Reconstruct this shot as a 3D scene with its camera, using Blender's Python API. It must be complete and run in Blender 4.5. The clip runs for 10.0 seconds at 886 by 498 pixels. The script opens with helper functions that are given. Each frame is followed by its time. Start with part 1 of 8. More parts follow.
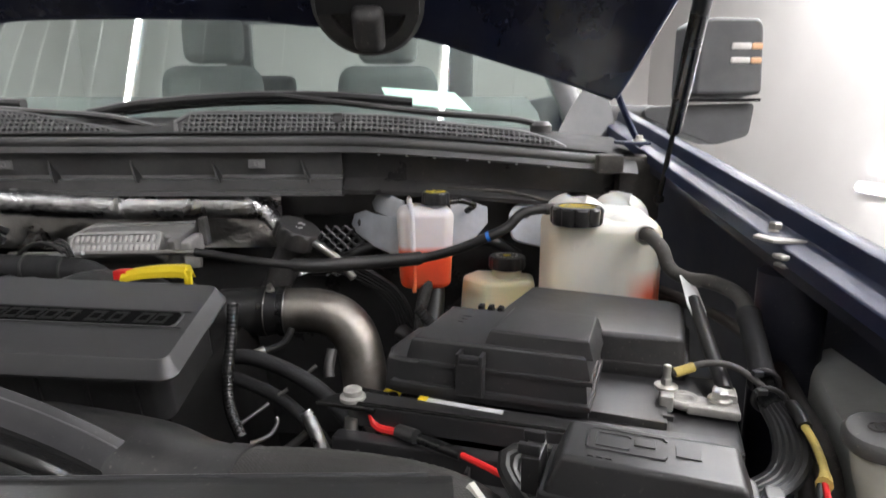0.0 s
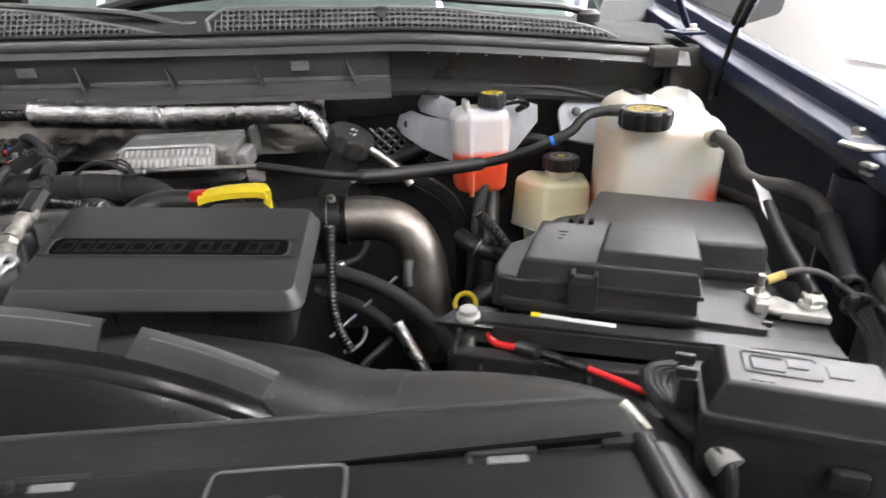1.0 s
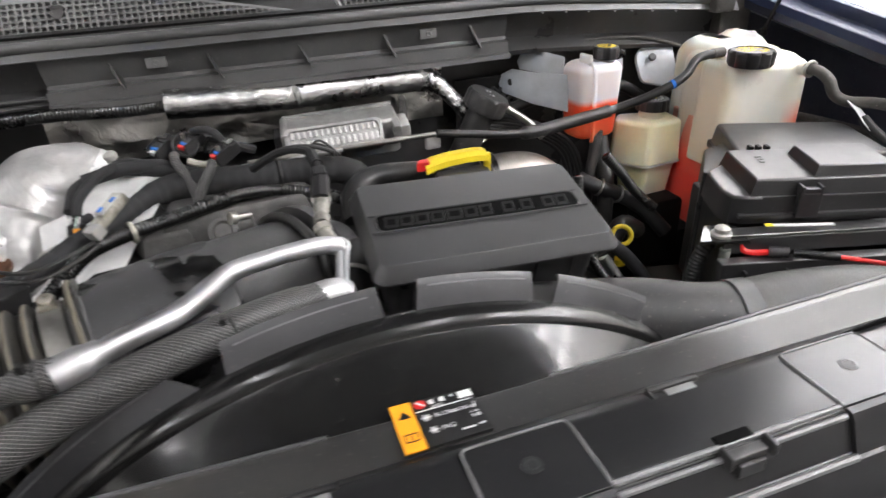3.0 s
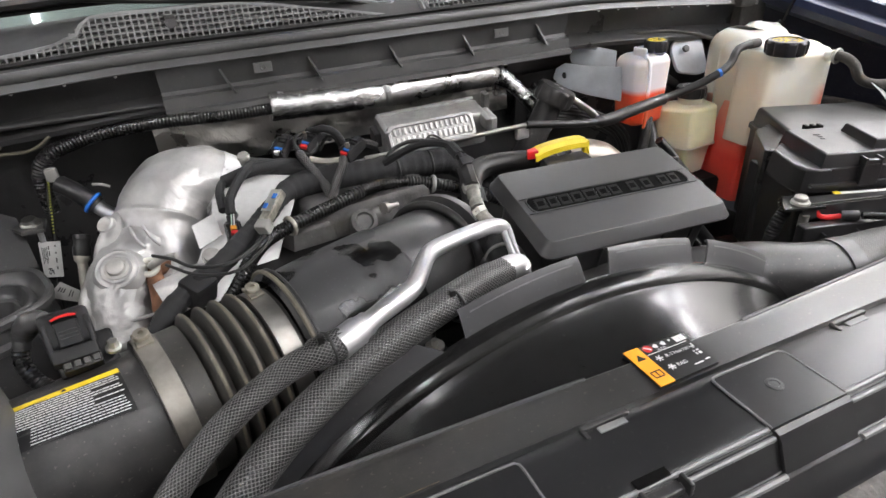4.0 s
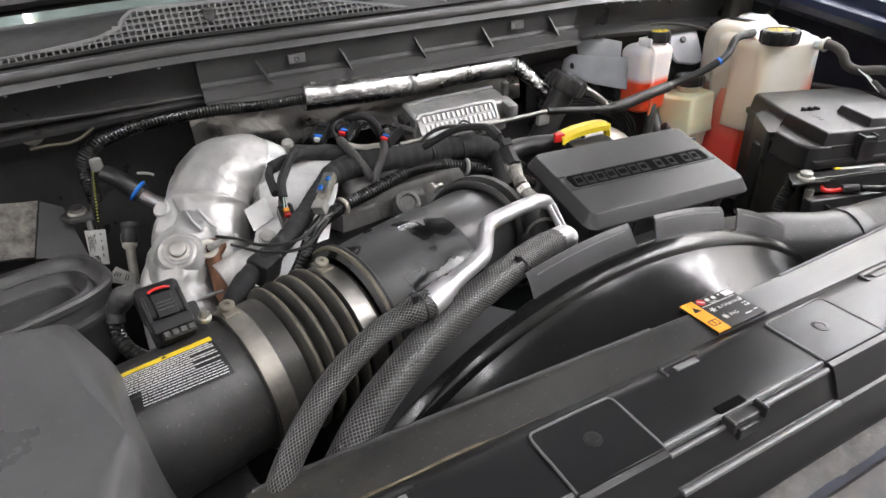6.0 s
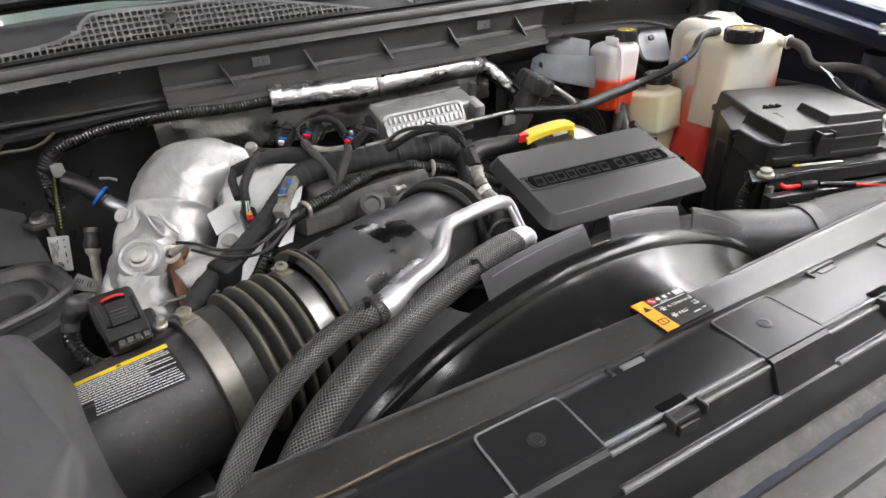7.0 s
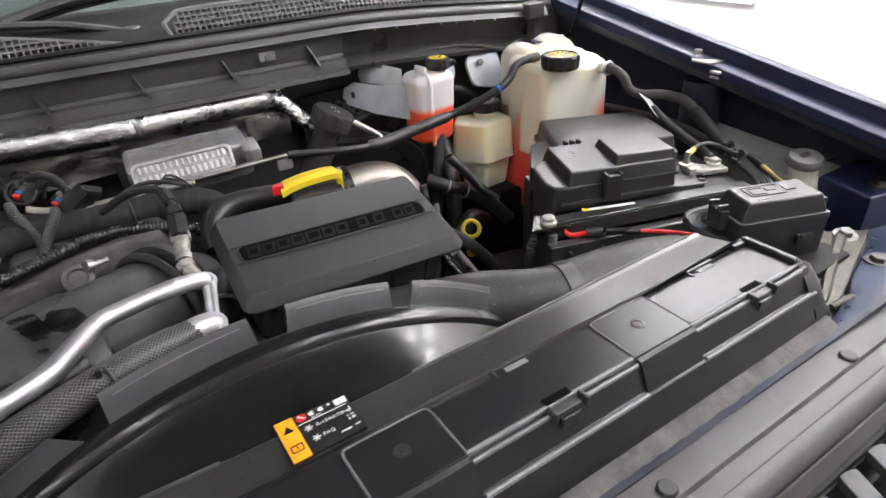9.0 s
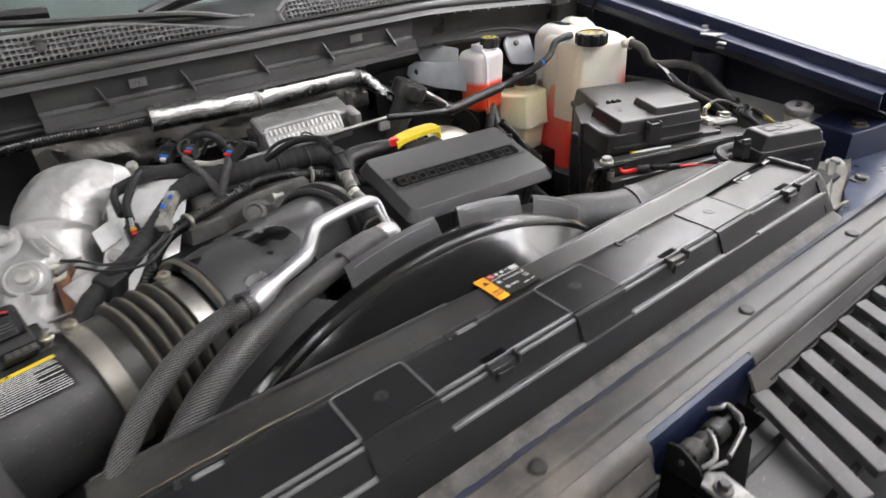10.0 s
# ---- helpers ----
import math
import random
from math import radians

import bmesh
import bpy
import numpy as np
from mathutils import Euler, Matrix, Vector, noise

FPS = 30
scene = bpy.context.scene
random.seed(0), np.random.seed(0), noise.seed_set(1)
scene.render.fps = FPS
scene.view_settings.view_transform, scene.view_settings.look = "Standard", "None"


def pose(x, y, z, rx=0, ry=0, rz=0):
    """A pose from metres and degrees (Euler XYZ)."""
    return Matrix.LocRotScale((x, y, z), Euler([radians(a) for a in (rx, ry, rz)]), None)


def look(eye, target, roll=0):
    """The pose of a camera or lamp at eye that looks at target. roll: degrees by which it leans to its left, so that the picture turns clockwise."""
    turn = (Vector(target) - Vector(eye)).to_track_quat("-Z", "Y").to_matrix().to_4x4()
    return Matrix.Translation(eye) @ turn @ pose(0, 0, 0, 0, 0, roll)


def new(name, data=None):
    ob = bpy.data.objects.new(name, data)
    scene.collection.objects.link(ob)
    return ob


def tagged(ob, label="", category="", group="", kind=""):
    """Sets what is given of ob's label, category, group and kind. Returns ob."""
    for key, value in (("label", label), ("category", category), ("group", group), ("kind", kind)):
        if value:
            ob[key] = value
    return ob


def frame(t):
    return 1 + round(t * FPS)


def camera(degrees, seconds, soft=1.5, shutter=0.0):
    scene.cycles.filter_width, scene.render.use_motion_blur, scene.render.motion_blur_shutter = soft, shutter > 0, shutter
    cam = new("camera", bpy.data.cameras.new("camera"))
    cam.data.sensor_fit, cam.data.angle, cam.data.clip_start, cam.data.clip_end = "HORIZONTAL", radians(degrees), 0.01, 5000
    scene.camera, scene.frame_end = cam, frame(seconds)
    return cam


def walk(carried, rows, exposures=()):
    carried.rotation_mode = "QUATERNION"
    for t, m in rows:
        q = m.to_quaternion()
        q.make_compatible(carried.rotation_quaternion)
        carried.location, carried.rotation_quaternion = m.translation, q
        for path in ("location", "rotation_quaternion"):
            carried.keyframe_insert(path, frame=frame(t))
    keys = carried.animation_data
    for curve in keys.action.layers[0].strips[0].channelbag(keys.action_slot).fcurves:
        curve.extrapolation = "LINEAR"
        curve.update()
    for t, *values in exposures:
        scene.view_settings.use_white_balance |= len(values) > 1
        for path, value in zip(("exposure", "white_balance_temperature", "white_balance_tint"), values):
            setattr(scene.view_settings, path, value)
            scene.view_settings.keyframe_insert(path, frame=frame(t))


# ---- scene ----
cam = camera(73.7, 10.0, 1.5, 0.35)
PATH = [
    (0, (-0.006, 0.002, 1.472), (0.032, 1.957, 1.051), -0.1),
    (0.5, (-0.03, 0.039, 1.496), (0.036, 1.918, 0.815), -0.5),
    (1, (-0.152, 0.017, 1.526), (-0.032, 1.835, 0.7), -1.1),
    (1.5, (-0.269, 0.013, 1.517), (-0.051, 1.794, 0.634), -1.5),
    (2, (-0.365, 0.025, 1.519), (-0.057, 1.773, 0.597), -2.0),
    (2.5, (-0.512, 0.033, 1.542), (-0.073, 1.74, 0.596), -2.7),
    (3, (-0.647, 0.03, 1.571), (-0.122, 1.7, 0.602), -3.1),
    (3.2, (-0.722, 0.035, 1.586), (-0.17, 1.689, 0.606), -3.6),
    (4.3, (-0.926, 0.051, 1.611), (-0.227, 1.641, 0.62), -3.4),
    (4.5, (-0.935, 0.056, 1.615), (-0.223, 1.64, 0.623), -3.4),
    (5, (-0.967, 0.054, 1.614), (-0.234, 1.627, 0.62), -3.4),
    (5.5, (-1.001, 0.048, 1.612), (-0.256, 1.614, 0.614), -3.4),
    (5.7, (-1.021, 0.044, 1.608), (-0.274, 1.608, 0.611), -3.4),
    (7, (-0.99, 0.019, 1.617), (-0.204, 1.554, 0.604), -3.6),
    (7.5, (-0.871, 0.024, 1.607), (-0.065, 1.551, 0.598), -3.5),
    (8, (-0.721, 0.032, 1.602), (0.108, 1.546, 0.592), -3.4),
    (8.5, (-0.622, 0.003, 1.606), (0.23, 1.5, 0.59), -3.3),
    (9, (-0.651, -0.024, 1.63), (0.252, 1.441, 0.611), -3.3),
    (9.5, (-0.806, -0.067, 1.65), (0.143, 1.369, 0.631), -3.4),
    (10, (-0.97, -0.099, 1.654), (0.025, 1.299, 0.627), -3.9),
]
walk(cam, [(t, look(eye, target, roll)) for t, eye, target, roll in PATH],
     [(0.0, 0.16), (0.5, 0.38), (1.0, 0.68), (1.5, 0.86), (2.5, 0.82), (4.5, 0.70), (7.0, 0.70), (8.5, 0.68), (10.0, 0.60)])

# ---- light: a bright workshop with tube lamps on a white ceiling ----
world = bpy.data.worlds.new("world")
scene.world = world
world.use_nodes = True
world.node_tree.nodes["Background"].inputs[0].default_value = (0.9, 0.95, 1.0, 1)
world.node_tree.nodes["Background"].inputs[1].default_value = 0.15
TUBE_GLOW = 46.0


# ---- geometry helpers ----
def thing(name, label, category, at=(0, 0, 0), group="", kind=""):
    ob = new(name)
    ob.location = at
    ob.empty_display_size = 0.05
    return tagged(ob, label, category, group, kind)


def origin(ob):
    v = Vector((0, 0, 0))
    while ob is not None:
        v = v + ob.location
        ob = ob.parent
    return v


def part(name, bm, material, parent=None, label="", smooth=True, angle=38):
    """Links a bmesh, given in world coordinates, as one mesh object under parent."""
    me = bpy.data.meshes.new(name)
    if parent is not None:
        bmesh.ops.translate(bm, verts=bm.verts, vec=-origin(parent))
    bmesh.ops.recalc_face_normals(bm, faces=bm.faces)
    bm.to_mesh(me)
    bm.free()
    if smooth:
        me.polygons.foreach_set("use_smooth", [True] * len(me.polygons))
        me.set_sharp_from_angle(angle=radians(angle))
    me.materials.append(material)
    ob = new(name, me)
    if smooth and len(me.polygons) < 3000:
        # flat faces stay flat beside their rounded edges
        ob.modifiers.new("weighted_normal", "WEIGHTED_NORMAL").keep_sharp = True
    ob.parent = parent
    if label:
        ob["label"] = label
    return ob


def mesh_bm(verts, faces):
    bm = bmesh.new()
    vs = [bm.verts.new(v) for v in verts]
    for f in faces:
        try:
            bm.faces.new([vs[i] for i in f])
        except ValueError:
            pass
    return bm


def join_bm(*bms):
    """Several bmeshes as one."""
    out = bms[0]
    for b in bms[1:]:
        me = bpy.data.meshes.new("tmp")
        b.to_mesh(me)
        out.from_mesh(me)
        bpy.data.meshes.remove(me)
        b.free()
    return out


def moved(bm, m):
    bmesh.ops.transform(bm, matrix=m, verts=bm.verts)
    return bm


def box(cx, cy, cz, sx, sy, sz, bevel=0.003, m=None, segs=2, taper=1.0):
    bm = bmesh.new()
    bmesh.ops.create_cube(bm, size=1.0)
    for v in bm.verts:
        k = taper if v.co.z > 0 else 1.0
        v.co = Vector((v.co.x * sx * k, v.co.y * sy * k, v.co.z * sz))
    if bevel > 0:
        bmesh.ops.bevel(bm, geom=list(bm.edges), offset=min(bevel, 0.45 * min(sx, sy, sz)), segments=segs, affect="EDGES", profile=0.5, clamp_overlap=True)
    bmesh.ops.translate(bm, verts=bm.verts, vec=(cx, cy, cz))
    if m is not None:
        moved(bm, m)
    return bm


def prism(poly, z0, z1, bevel=0.004, inset=0.0, m=None, segs=2, round_corners=0.0):
    """A plate with the outline poly (x, y), from z0 up to z1, its top drawn in by inset."""
    c = Vector((sum(p[0] for p in poly) / len(poly), sum(p[1] for p in poly) / len(poly)))
    bm = bmesh.new()
    low = [bm.verts.new((p[0], p[1], z0)) for p in poly]
    high = []
    for p in poly:
        d = c - Vector(p)
        q = Vector(p) + d.normalized() * inset
        high.append(bm.verts.new((q.x, q.y, z1)))
    n = len(poly)
    bm.faces.new(low[::-1])
    bm.faces.new(high)
    for i in range(n):
        bm.faces.new((low[i], low[(i + 1) % n], high[(i + 1) % n], high[i]))
    if round_corners > 0:
        ups = [e for e in bm.edges if abs(e.verts[0].co.z - e.verts[1].co.z) > 1e-6]
        bmesh.ops.bevel(bm, geom=ups, offset=round_corners, segments=3, affect="EDGES", profile=0.5, clamp_overlap=True)
    if bevel > 0:
        tops = [e for e in bm.edges if e.verts[0].co.z > z1 - 1e-6 and e.verts[1].co.z > z1 - 1e-6]
        bmesh.ops.bevel(bm, geom=tops, offset=bevel, segments=segs, affect="EDGES", profile=0.5, clamp_overlap=True)
    if m is not None:
        moved(bm, m)
    return bm


def sheet(grid, thick=0.0):
    """A skin over rows of points; with thickness, a closed shell."""
    rows, cols = len(grid), len(grid[0])
    verts = [p for row in grid for p in row]
    faces = [(i * cols + j, i * cols + j + 1, (i + 1) * cols + j + 1, (i + 1) * cols + j) for i in range(rows - 1) for j in range(cols - 1)]
    bm = mesh_bm(verts, faces)
    if thick:
        bm.normal_update()
        top = list(bm.verts)
        bm.verts.index_update()
        low = [bm.verts.new(v.co - v.normal * thick) for v in top]
        rim = [[v for v in e.verts] for e in bm.edges if len(e.link_faces) == 1]
        for f in list(bm.faces):
            bm.faces.new([low[v.index] for v in reversed(f.verts)])
        for a, b in rim:
            bm.faces.new((a, b, low[b.index], low[a.index]))
    return bm


def spline(points, step=0.008):
    """Points along a smooth curve through the given ones."""
    p = [Vector(q) for q in points]
    if len(p) == 2:
        n = max(1, int((p[1] - p[0]).length / step))
        return [p[0].lerp(p[1], i / n) for i in range(n + 1)]
    p = [2 * p[0] - p[1]] + p + [2 * p[-1] - p[-2]]
    out = []
    for i in range(1, len(p) - 2):
        a, b, c, d = p[i - 1:i + 3]
        n = max(2, int((c - b).length / step))
        for k in range(n):
            t = k / n
            out.append(0.5 * ((2 * b) + (c - a) * t + (2 * a - 5 * b + 4 * c - d) * t * t + (3 * b - a - 3 * c + d) * t ** 3))
    out.append(p[-2])
    return out


def tube(points, r, seg=12, step=0.008, ends=True, squash=1.0):
    """A round bar along a smooth curve. r: radius, or a function of the metres along it. Its UV map is in metres."""
    line = spline(points, step)
    bm = bmesh.new()
    uv = bm.loops.layers.uv.new("UVMap")
    s = 0.0
    rings, dist = [], []
    up = Vector((0, 0, 1))
    tan0 = (line[1] - line[0]).normalized()
    side = tan0.cross(up if abs(tan0.z) < 0.9 else Vector((1, 0, 0))).normalized()
    for i, q in enumerate(line):
        if i:
            s += (q - line[i - 1]).length
        tan = (line[min(i + 1, len(line) - 1)] - line[max(i - 1, 0)]).normalized()
        side = (side - tan * side.dot(tan)).normalized()
        nor = side.cross(tan)
        rad = r(s) if callable(r) else r
        rings.append([bm.verts.new(q + side * (rad * math.cos(2 * math.pi * k / seg)) + nor * (rad * squash * math.sin(2 * math.pi * k / seg))) for k in range(seg)])
        dist.append(s)
    r0 = r(0) if callable(r) else r
    for i in range(len(rings) - 1):
        for k in range(seg):
            k2 = (k + 1) % seg
            f = bm.faces.new((rings[i][k], rings[i][k2], rings[i + 1][k2], rings[i + 1][k]))
            u0, u1 = 2 * math.pi * r0 * k / seg, 2 * math.pi * r0 * (k + 1) / seg
            for loop, (u, v) in zip(f.loops, ((u0, dist[i]), (u1, dist[i]), (u1, dist[i + 1]), (u0, dist[i + 1]))):
                loop[uv].uv = (u, v)
    if ends:
        bm.faces.new(rings[0][::-1])
        bm.faces.new(rings[-1])
    return bm


def loom(points, r, pitch=0.005, depth=0.12, seg=10):
    """A ribbed conduit."""
    return tube(points, lambda s: r * (1 - depth * (0.5 + 0.5 * math.cos(2 * math.pi * s / pitch)) ** 1.0), seg, pitch / 4)


def lathe(profile, seg=24, m=None, lobes=0, lobe_depth=0.0, lobe_from=0.0, lobe_to=99.0):
    """Turns (radius, height) pairs round the z axis; lobes give a fluted grip between two heights."""
    bm = bmesh.new()
    rings = []
    for r, z in profile:
        if r < 1e-6:
            rings.append([bm.verts.new((0, 0, z))])
            continue
        ring = []
        for k in range(seg):
            a = 2 * math.pi * k / seg
            rr = r
            if lobes and lobe_from <= z <= lobe_to:
                rr = r * (1 - lobe_depth * max(0.0, math.cos(lobes * a)) ** 2)
            ring.append(bm.verts.new((rr * math.cos(a), rr * math.sin(a), z)))
        rings.append(ring)
    for a, b in zip(rings, rings[1:]):
        for k in range(seg):
            k2 = (k + 1) % seg
            if len(a) == 1 and len(b) == 1:
                continue
            if len(a) == 1:
                bm.faces.new((a[0], b[k], b[k2]))
            elif len(b) == 1:
                bm.faces.new((a[k], a[k2], b[0]))
            else:
                bm.faces.new((a[k], a[k2], b[k2], b[k]))
    if len(rings[0]) > 1:
        bm.faces.new(rings[0][::-1])
    if len(rings[-1]) > 1:
        bm.faces.new(rings[-1])
    if m is not None:
        moved(bm, m)
    return bm


def crumple(bm, amount, scale, ridge=1.0):
    """Dents and sharp folds over a skin."""
    bm.normal_update()
    for v in bm.verts:
        p = v.co * scale
        k = 1 - 2 * abs(noise.noise(p + Vector((3.1, 0, 7.7)))) if ridge else 0.0
        v.co += v.normal * amount * (0.6 * noise.noise(p * 0.6) + 0.5 * k ** 3 * ridge + 0.25 * noise.noise(p * 2.7))
    return bm


def aim(at, direction):
    """A pose whose z axis points along direction."""
    return Matrix.Translation(at) @ Vector(direction).to_track_quat("Z", "Y").to_matrix().to_4x4()


def bolt(at, direction=(0, 0, 1), r=0.008, flange=0.012):
    return join_bm(lathe([(0, 0), (flange, 0), (flange, 0.003), (r * 1.1, 0.004)], 20, aim(at, direction)),
                   lathe([(r, 0.003), (r, 0.010), (r * 0.8, 0.0115), (0, 0.0115)], 6, aim(at, direction)))


def ring(at, direction, r, thick, seg=28):
    """A torus."""
    m = aim(at, direction)
    verts, faces, n = [], [], 10
    for i in range(seg):
        a = 2 * math.pi * i / seg
        for j in range(n):
            b = 2 * math.pi * j / n
            rr = r + thick * math.cos(b)
            verts.append(m @ Vector((rr * math.cos(a), rr * math.sin(a), thick * math.sin(b))))
    for i in range(seg):
        for j in range(n):
            faces.append((i * n + j, ((i + 1) % seg) * n + j, ((i + 1) % seg) * n + (j + 1) % n, i * n + (j + 1) % n))
    return mesh_bm(verts, faces)


def rounded(x0, x1, y0, y1, r, n=5):
    """Outline of a rectangle with round corners."""
    out = []
    for cx, cy, a0 in ((x1 - r, y1 - r, 0.0), (x0 + r, y1 - r, 0.5), (x0 + r, y0 + r, 1.0), (x1 - r, y0 + r, 1.5)):
        out += [(cx + r * math.cos(math.pi * (a0 + 0.5 * k / n)), cy + r * math.sin(math.pi * (a0 + 0.5 * k / n))) for k in range(n + 1)]
    return out


def loft(rings, m=None, caps=True):
    """A closed skin over outlines of equally many points."""
    n = len(rings[0])
    verts = [tuple(p) for ring_ in rings for p in ring_]
    faces = [(i * n + k, i * n + (k + 1) % n, (i + 1) * n + (k + 1) % n, (i + 1) * n + k) for i in range(len(rings) - 1) for k in range(n)]
    if caps:
        faces += [tuple(range(n))[::-1], tuple((len(rings) - 1) * n + k for k in range(n))]
    bm = mesh_bm(verts, faces)
    return moved(bm, m) if m is not None else bm


def pillow(x0, x1, y0, y1, z0, z1, r, top, low, m=None, sx=0.0, sy=0.0, n=6):
    """A soft-edged upright box: corner radius r, its edges rounded off by top and low; sx, sy lean the foot inwards."""
    rings = []
    for k in range(6):
        a = 0.5 * math.pi * k / 5
        e, z = low * (1 - math.sin(a)), z0 + low * (1 - math.cos(a))
        rings.append([(x, y, z) for x, y in rounded(x0 + e + sx, x1 - e - sx, y0 + e + sy, y1 - e - sy, max(r - e * 0.5, 0.002), n)])
    for k in range(7):
        a = 0.5 * math.pi * k / 6
        e, z = top * (1 - math.cos(a)), z1 - top * (1 - math.sin(a))
        rings.append([(x, y, z) for x, y in rounded(x0 + e, x1 - e, y0 + e, y1 - e, max(r - e * 0.5, 0.002), n)])
    return loft(rings, m)


def settle(things, about, k):
    """Moves built things away from a point, growing them in step."""
    about = Vector(about)
    for t in things:
        t.location = about + (t.location - about) * k
        for ob in t.children_recursive:
            ob.data.transform(Matrix.Scale(k, 4))


def words(text, size, m, depth=0.0004):
    """Raised writing as a bmesh, in the built-in font."""
    cu = bpy.data.curves.new("words", "FONT")
    cu.body, cu.size, cu.extrude, cu.resolution_u = text, size, depth, 3
    ob = bpy.data.objects.new("words", cu)
    scene.collection.objects.link(ob)
    dg = bpy.context.evaluated_depsgraph_get()
    me = bpy.data.meshes.new_from_object(ob.evaluated_get(dg))
    bm = bmesh.new()
    bm.from_mesh(me)
    bpy.data.objects.remove(ob)
    bpy.data.curves.remove(cu)
    bpy.data.meshes.remove(me)
    return moved(bm, m)


# ---- materials ----
def material(name, base, rough=0.5, metal=0.0, grain=900.0, bump=0.05, blotch=6.0, blotch_amount=0.25, dust=0.0, dust_color=(0.33, 0.30, 0.26),
             coat=0.0, spread=0.12, coat_rough=0.06, transmission=0.0, ior=1.5, sss=0.0, spec=0.5, fades=None):
    """A surface with variation at two scales (large blotches, fine grain), a little dust and relief."""
    mt = bpy.data.materials.new(name)
    mt.use_nodes = True
    nt = mt.node_tree
    N, Lk = nt.nodes, nt.links
    b = N["Principled BSDF"]
    co = N.new("ShaderNodeTexCoord")
    big = N.new("ShaderNodeTexNoise")
    big.inputs["Scale"].default_value, big.inputs["Detail"].default_value, big.inputs["Roughness"].default_value = blotch, 6, 0.65
    fine = N.new("ShaderNodeTexNoise")
    fine.inputs["Scale"].default_value, fine.inputs["Detail"].default_value = grain, 3
    Lk.new(co.outputs["Object"], big.inputs["Vector"])
    Lk.new(co.outputs["Object"], fine.inputs["Vector"])
    ramp = N.new("ShaderNodeMapRange")
    ramp.inputs["From Min"].default_value, ramp.inputs["From Max"].default_value = 0.35, 0.7
    ramp.inputs["To Min"].default_value, ramp.inputs["To Max"].default_value = 1 - blotch_amount, 1 + blotch_amount
    Lk.new(big.outputs["Fac"], ramp.inputs["Value"])
    mul = N.new("ShaderNodeMix")
    mul.data_type, mul.blend_type = "RGBA", "MULTIPLY"
    mul.inputs["Factor"].default_value = 1
    mul.inputs["A"].default_value = (*base, 1)
    Lk.new(ramp.outputs["Result"], mul.inputs["B"])
    color = mul.outputs["Result"]
    rmap = N.new("ShaderNodeMapRange")
    rmap.inputs["From Min"].default_value, rmap.inputs["From Max"].default_value = 0.3, 0.72
    rmap.inputs["To Min"].default_value, rmap.inputs["To Max"].default_value = max(0.02, rough - spread), min(1, rough + spread)
    Lk.new(big.outputs["Fac"], rmap.inputs["Value"])
    roughness = rmap.outputs["Result"]
    if dust > 0:
        d1 = N.new("ShaderNodeTexNoise")
        d1.inputs["Scale"].default_value, d1.inputs["Detail"].default_value, d1.inputs["Roughness"].default_value = 14, 9, 0.75
        Lk.new(co.outputs["Object"], d1.inputs["Vector"])
        dm = N.new("ShaderNodeMapRange")
        dm.inputs["From Min"].default_value, dm.inputs["From Max"].default_value = 0.42, 0.78
        dm.inputs["To Min"].default_value, dm.inputs["To Max"].default_value = 0.05 * dust, dust
        Lk.new(d1.outputs["Fac"], dm.inputs["Value"])
        if fades:
            # the dust lies thick at one end of the part and thins out along it
            sx = N.new("ShaderNodeSeparateXYZ")
            Lk.new(co.outputs["Object"], sx.inputs["Vector"])
            fx = N.new("ShaderNodeMapRange")
            fx.inputs["From Min"].default_value, fx.inputs["From Max"].default_value = fades
            fx.inputs["To Min"].default_value, fx.inputs["To Max"].default_value = dust, 0.03 * dust
            Lk.new(sx.outputs["X"], fx.inputs["Value"])
            Lk.new(fx.outputs["Result"], dm.inputs["To Max"])
        mx = N.new("ShaderNodeMix")
        mx.data_type = "RGBA"
        mx.inputs["B"].default_value = (*dust_color, 1)
        Lk.new(color, mx.inputs["A"])
        Lk.new(dm.outputs["Result"], mx.inputs["Factor"])
        color = mx.outputs["Result"]
        # scattered specks of dust
        sp = N.new("ShaderNodeTexNoise")
        sp.inputs["Scale"].default_value, sp.inputs["Detail"].default_value = 240, 2
        Lk.new(co.outputs["Object"], sp.inputs["Vector"])
        sm_ = N.new("ShaderNodeMapRange")
        sm_.inputs["From Min"].default_value, sm_.inputs["From Max"].default_value = 0.66, 0.74
        sm_.inputs["To Max"].default_value = min(0.35, 2.0 * dust)
        Lk.new(sp.outputs["Fac"], sm_.inputs["Value"])
        mx2 = N.new("ShaderNodeMix")
        mx2.data_type = "RGBA"
        mx2.inputs["B"].default_value = (*dust_color, 1)
        Lk.new(color, mx2.inputs["A"])
        Lk.new(sm_.outputs["Result"], mx2.inputs["Factor"])
        color = mx2.outputs["Result"]
        ra = N.new("ShaderNodeMath")
        ra.operation, ra.use_clamp = "MULTIPLY_ADD", True
        ra.inputs[1].default_value = 0.5
        Lk.new(dm.outputs["Result"], ra.inputs[0])
        Lk.new(roughness, ra.inputs[2])
        roughness = ra.outputs["Value"]
    Lk.new(color, b.inputs["Base Color"])
    Lk.new(roughness, b.inputs["Roughness"])
    b.inputs["Metallic"].default_value = metal
    b.inputs["Coat Weight"].default_value = coat
    b.inputs["Coat Roughness"].default_value = coat_rough
    b.inputs["Transmission Weight"].default_value = transmission
    b.inputs["IOR"].default_value = ior
    b.inputs["Specular IOR Level"].default_value = spec
    if sss > 0:
        b.inputs["Subsurface Weight"].default_value = sss
        b.inputs["Subsurface Radius"].default_value = (1.0, 0.85, 0.7)
        b.inputs["Subsurface Scale"].default_value = 0.035
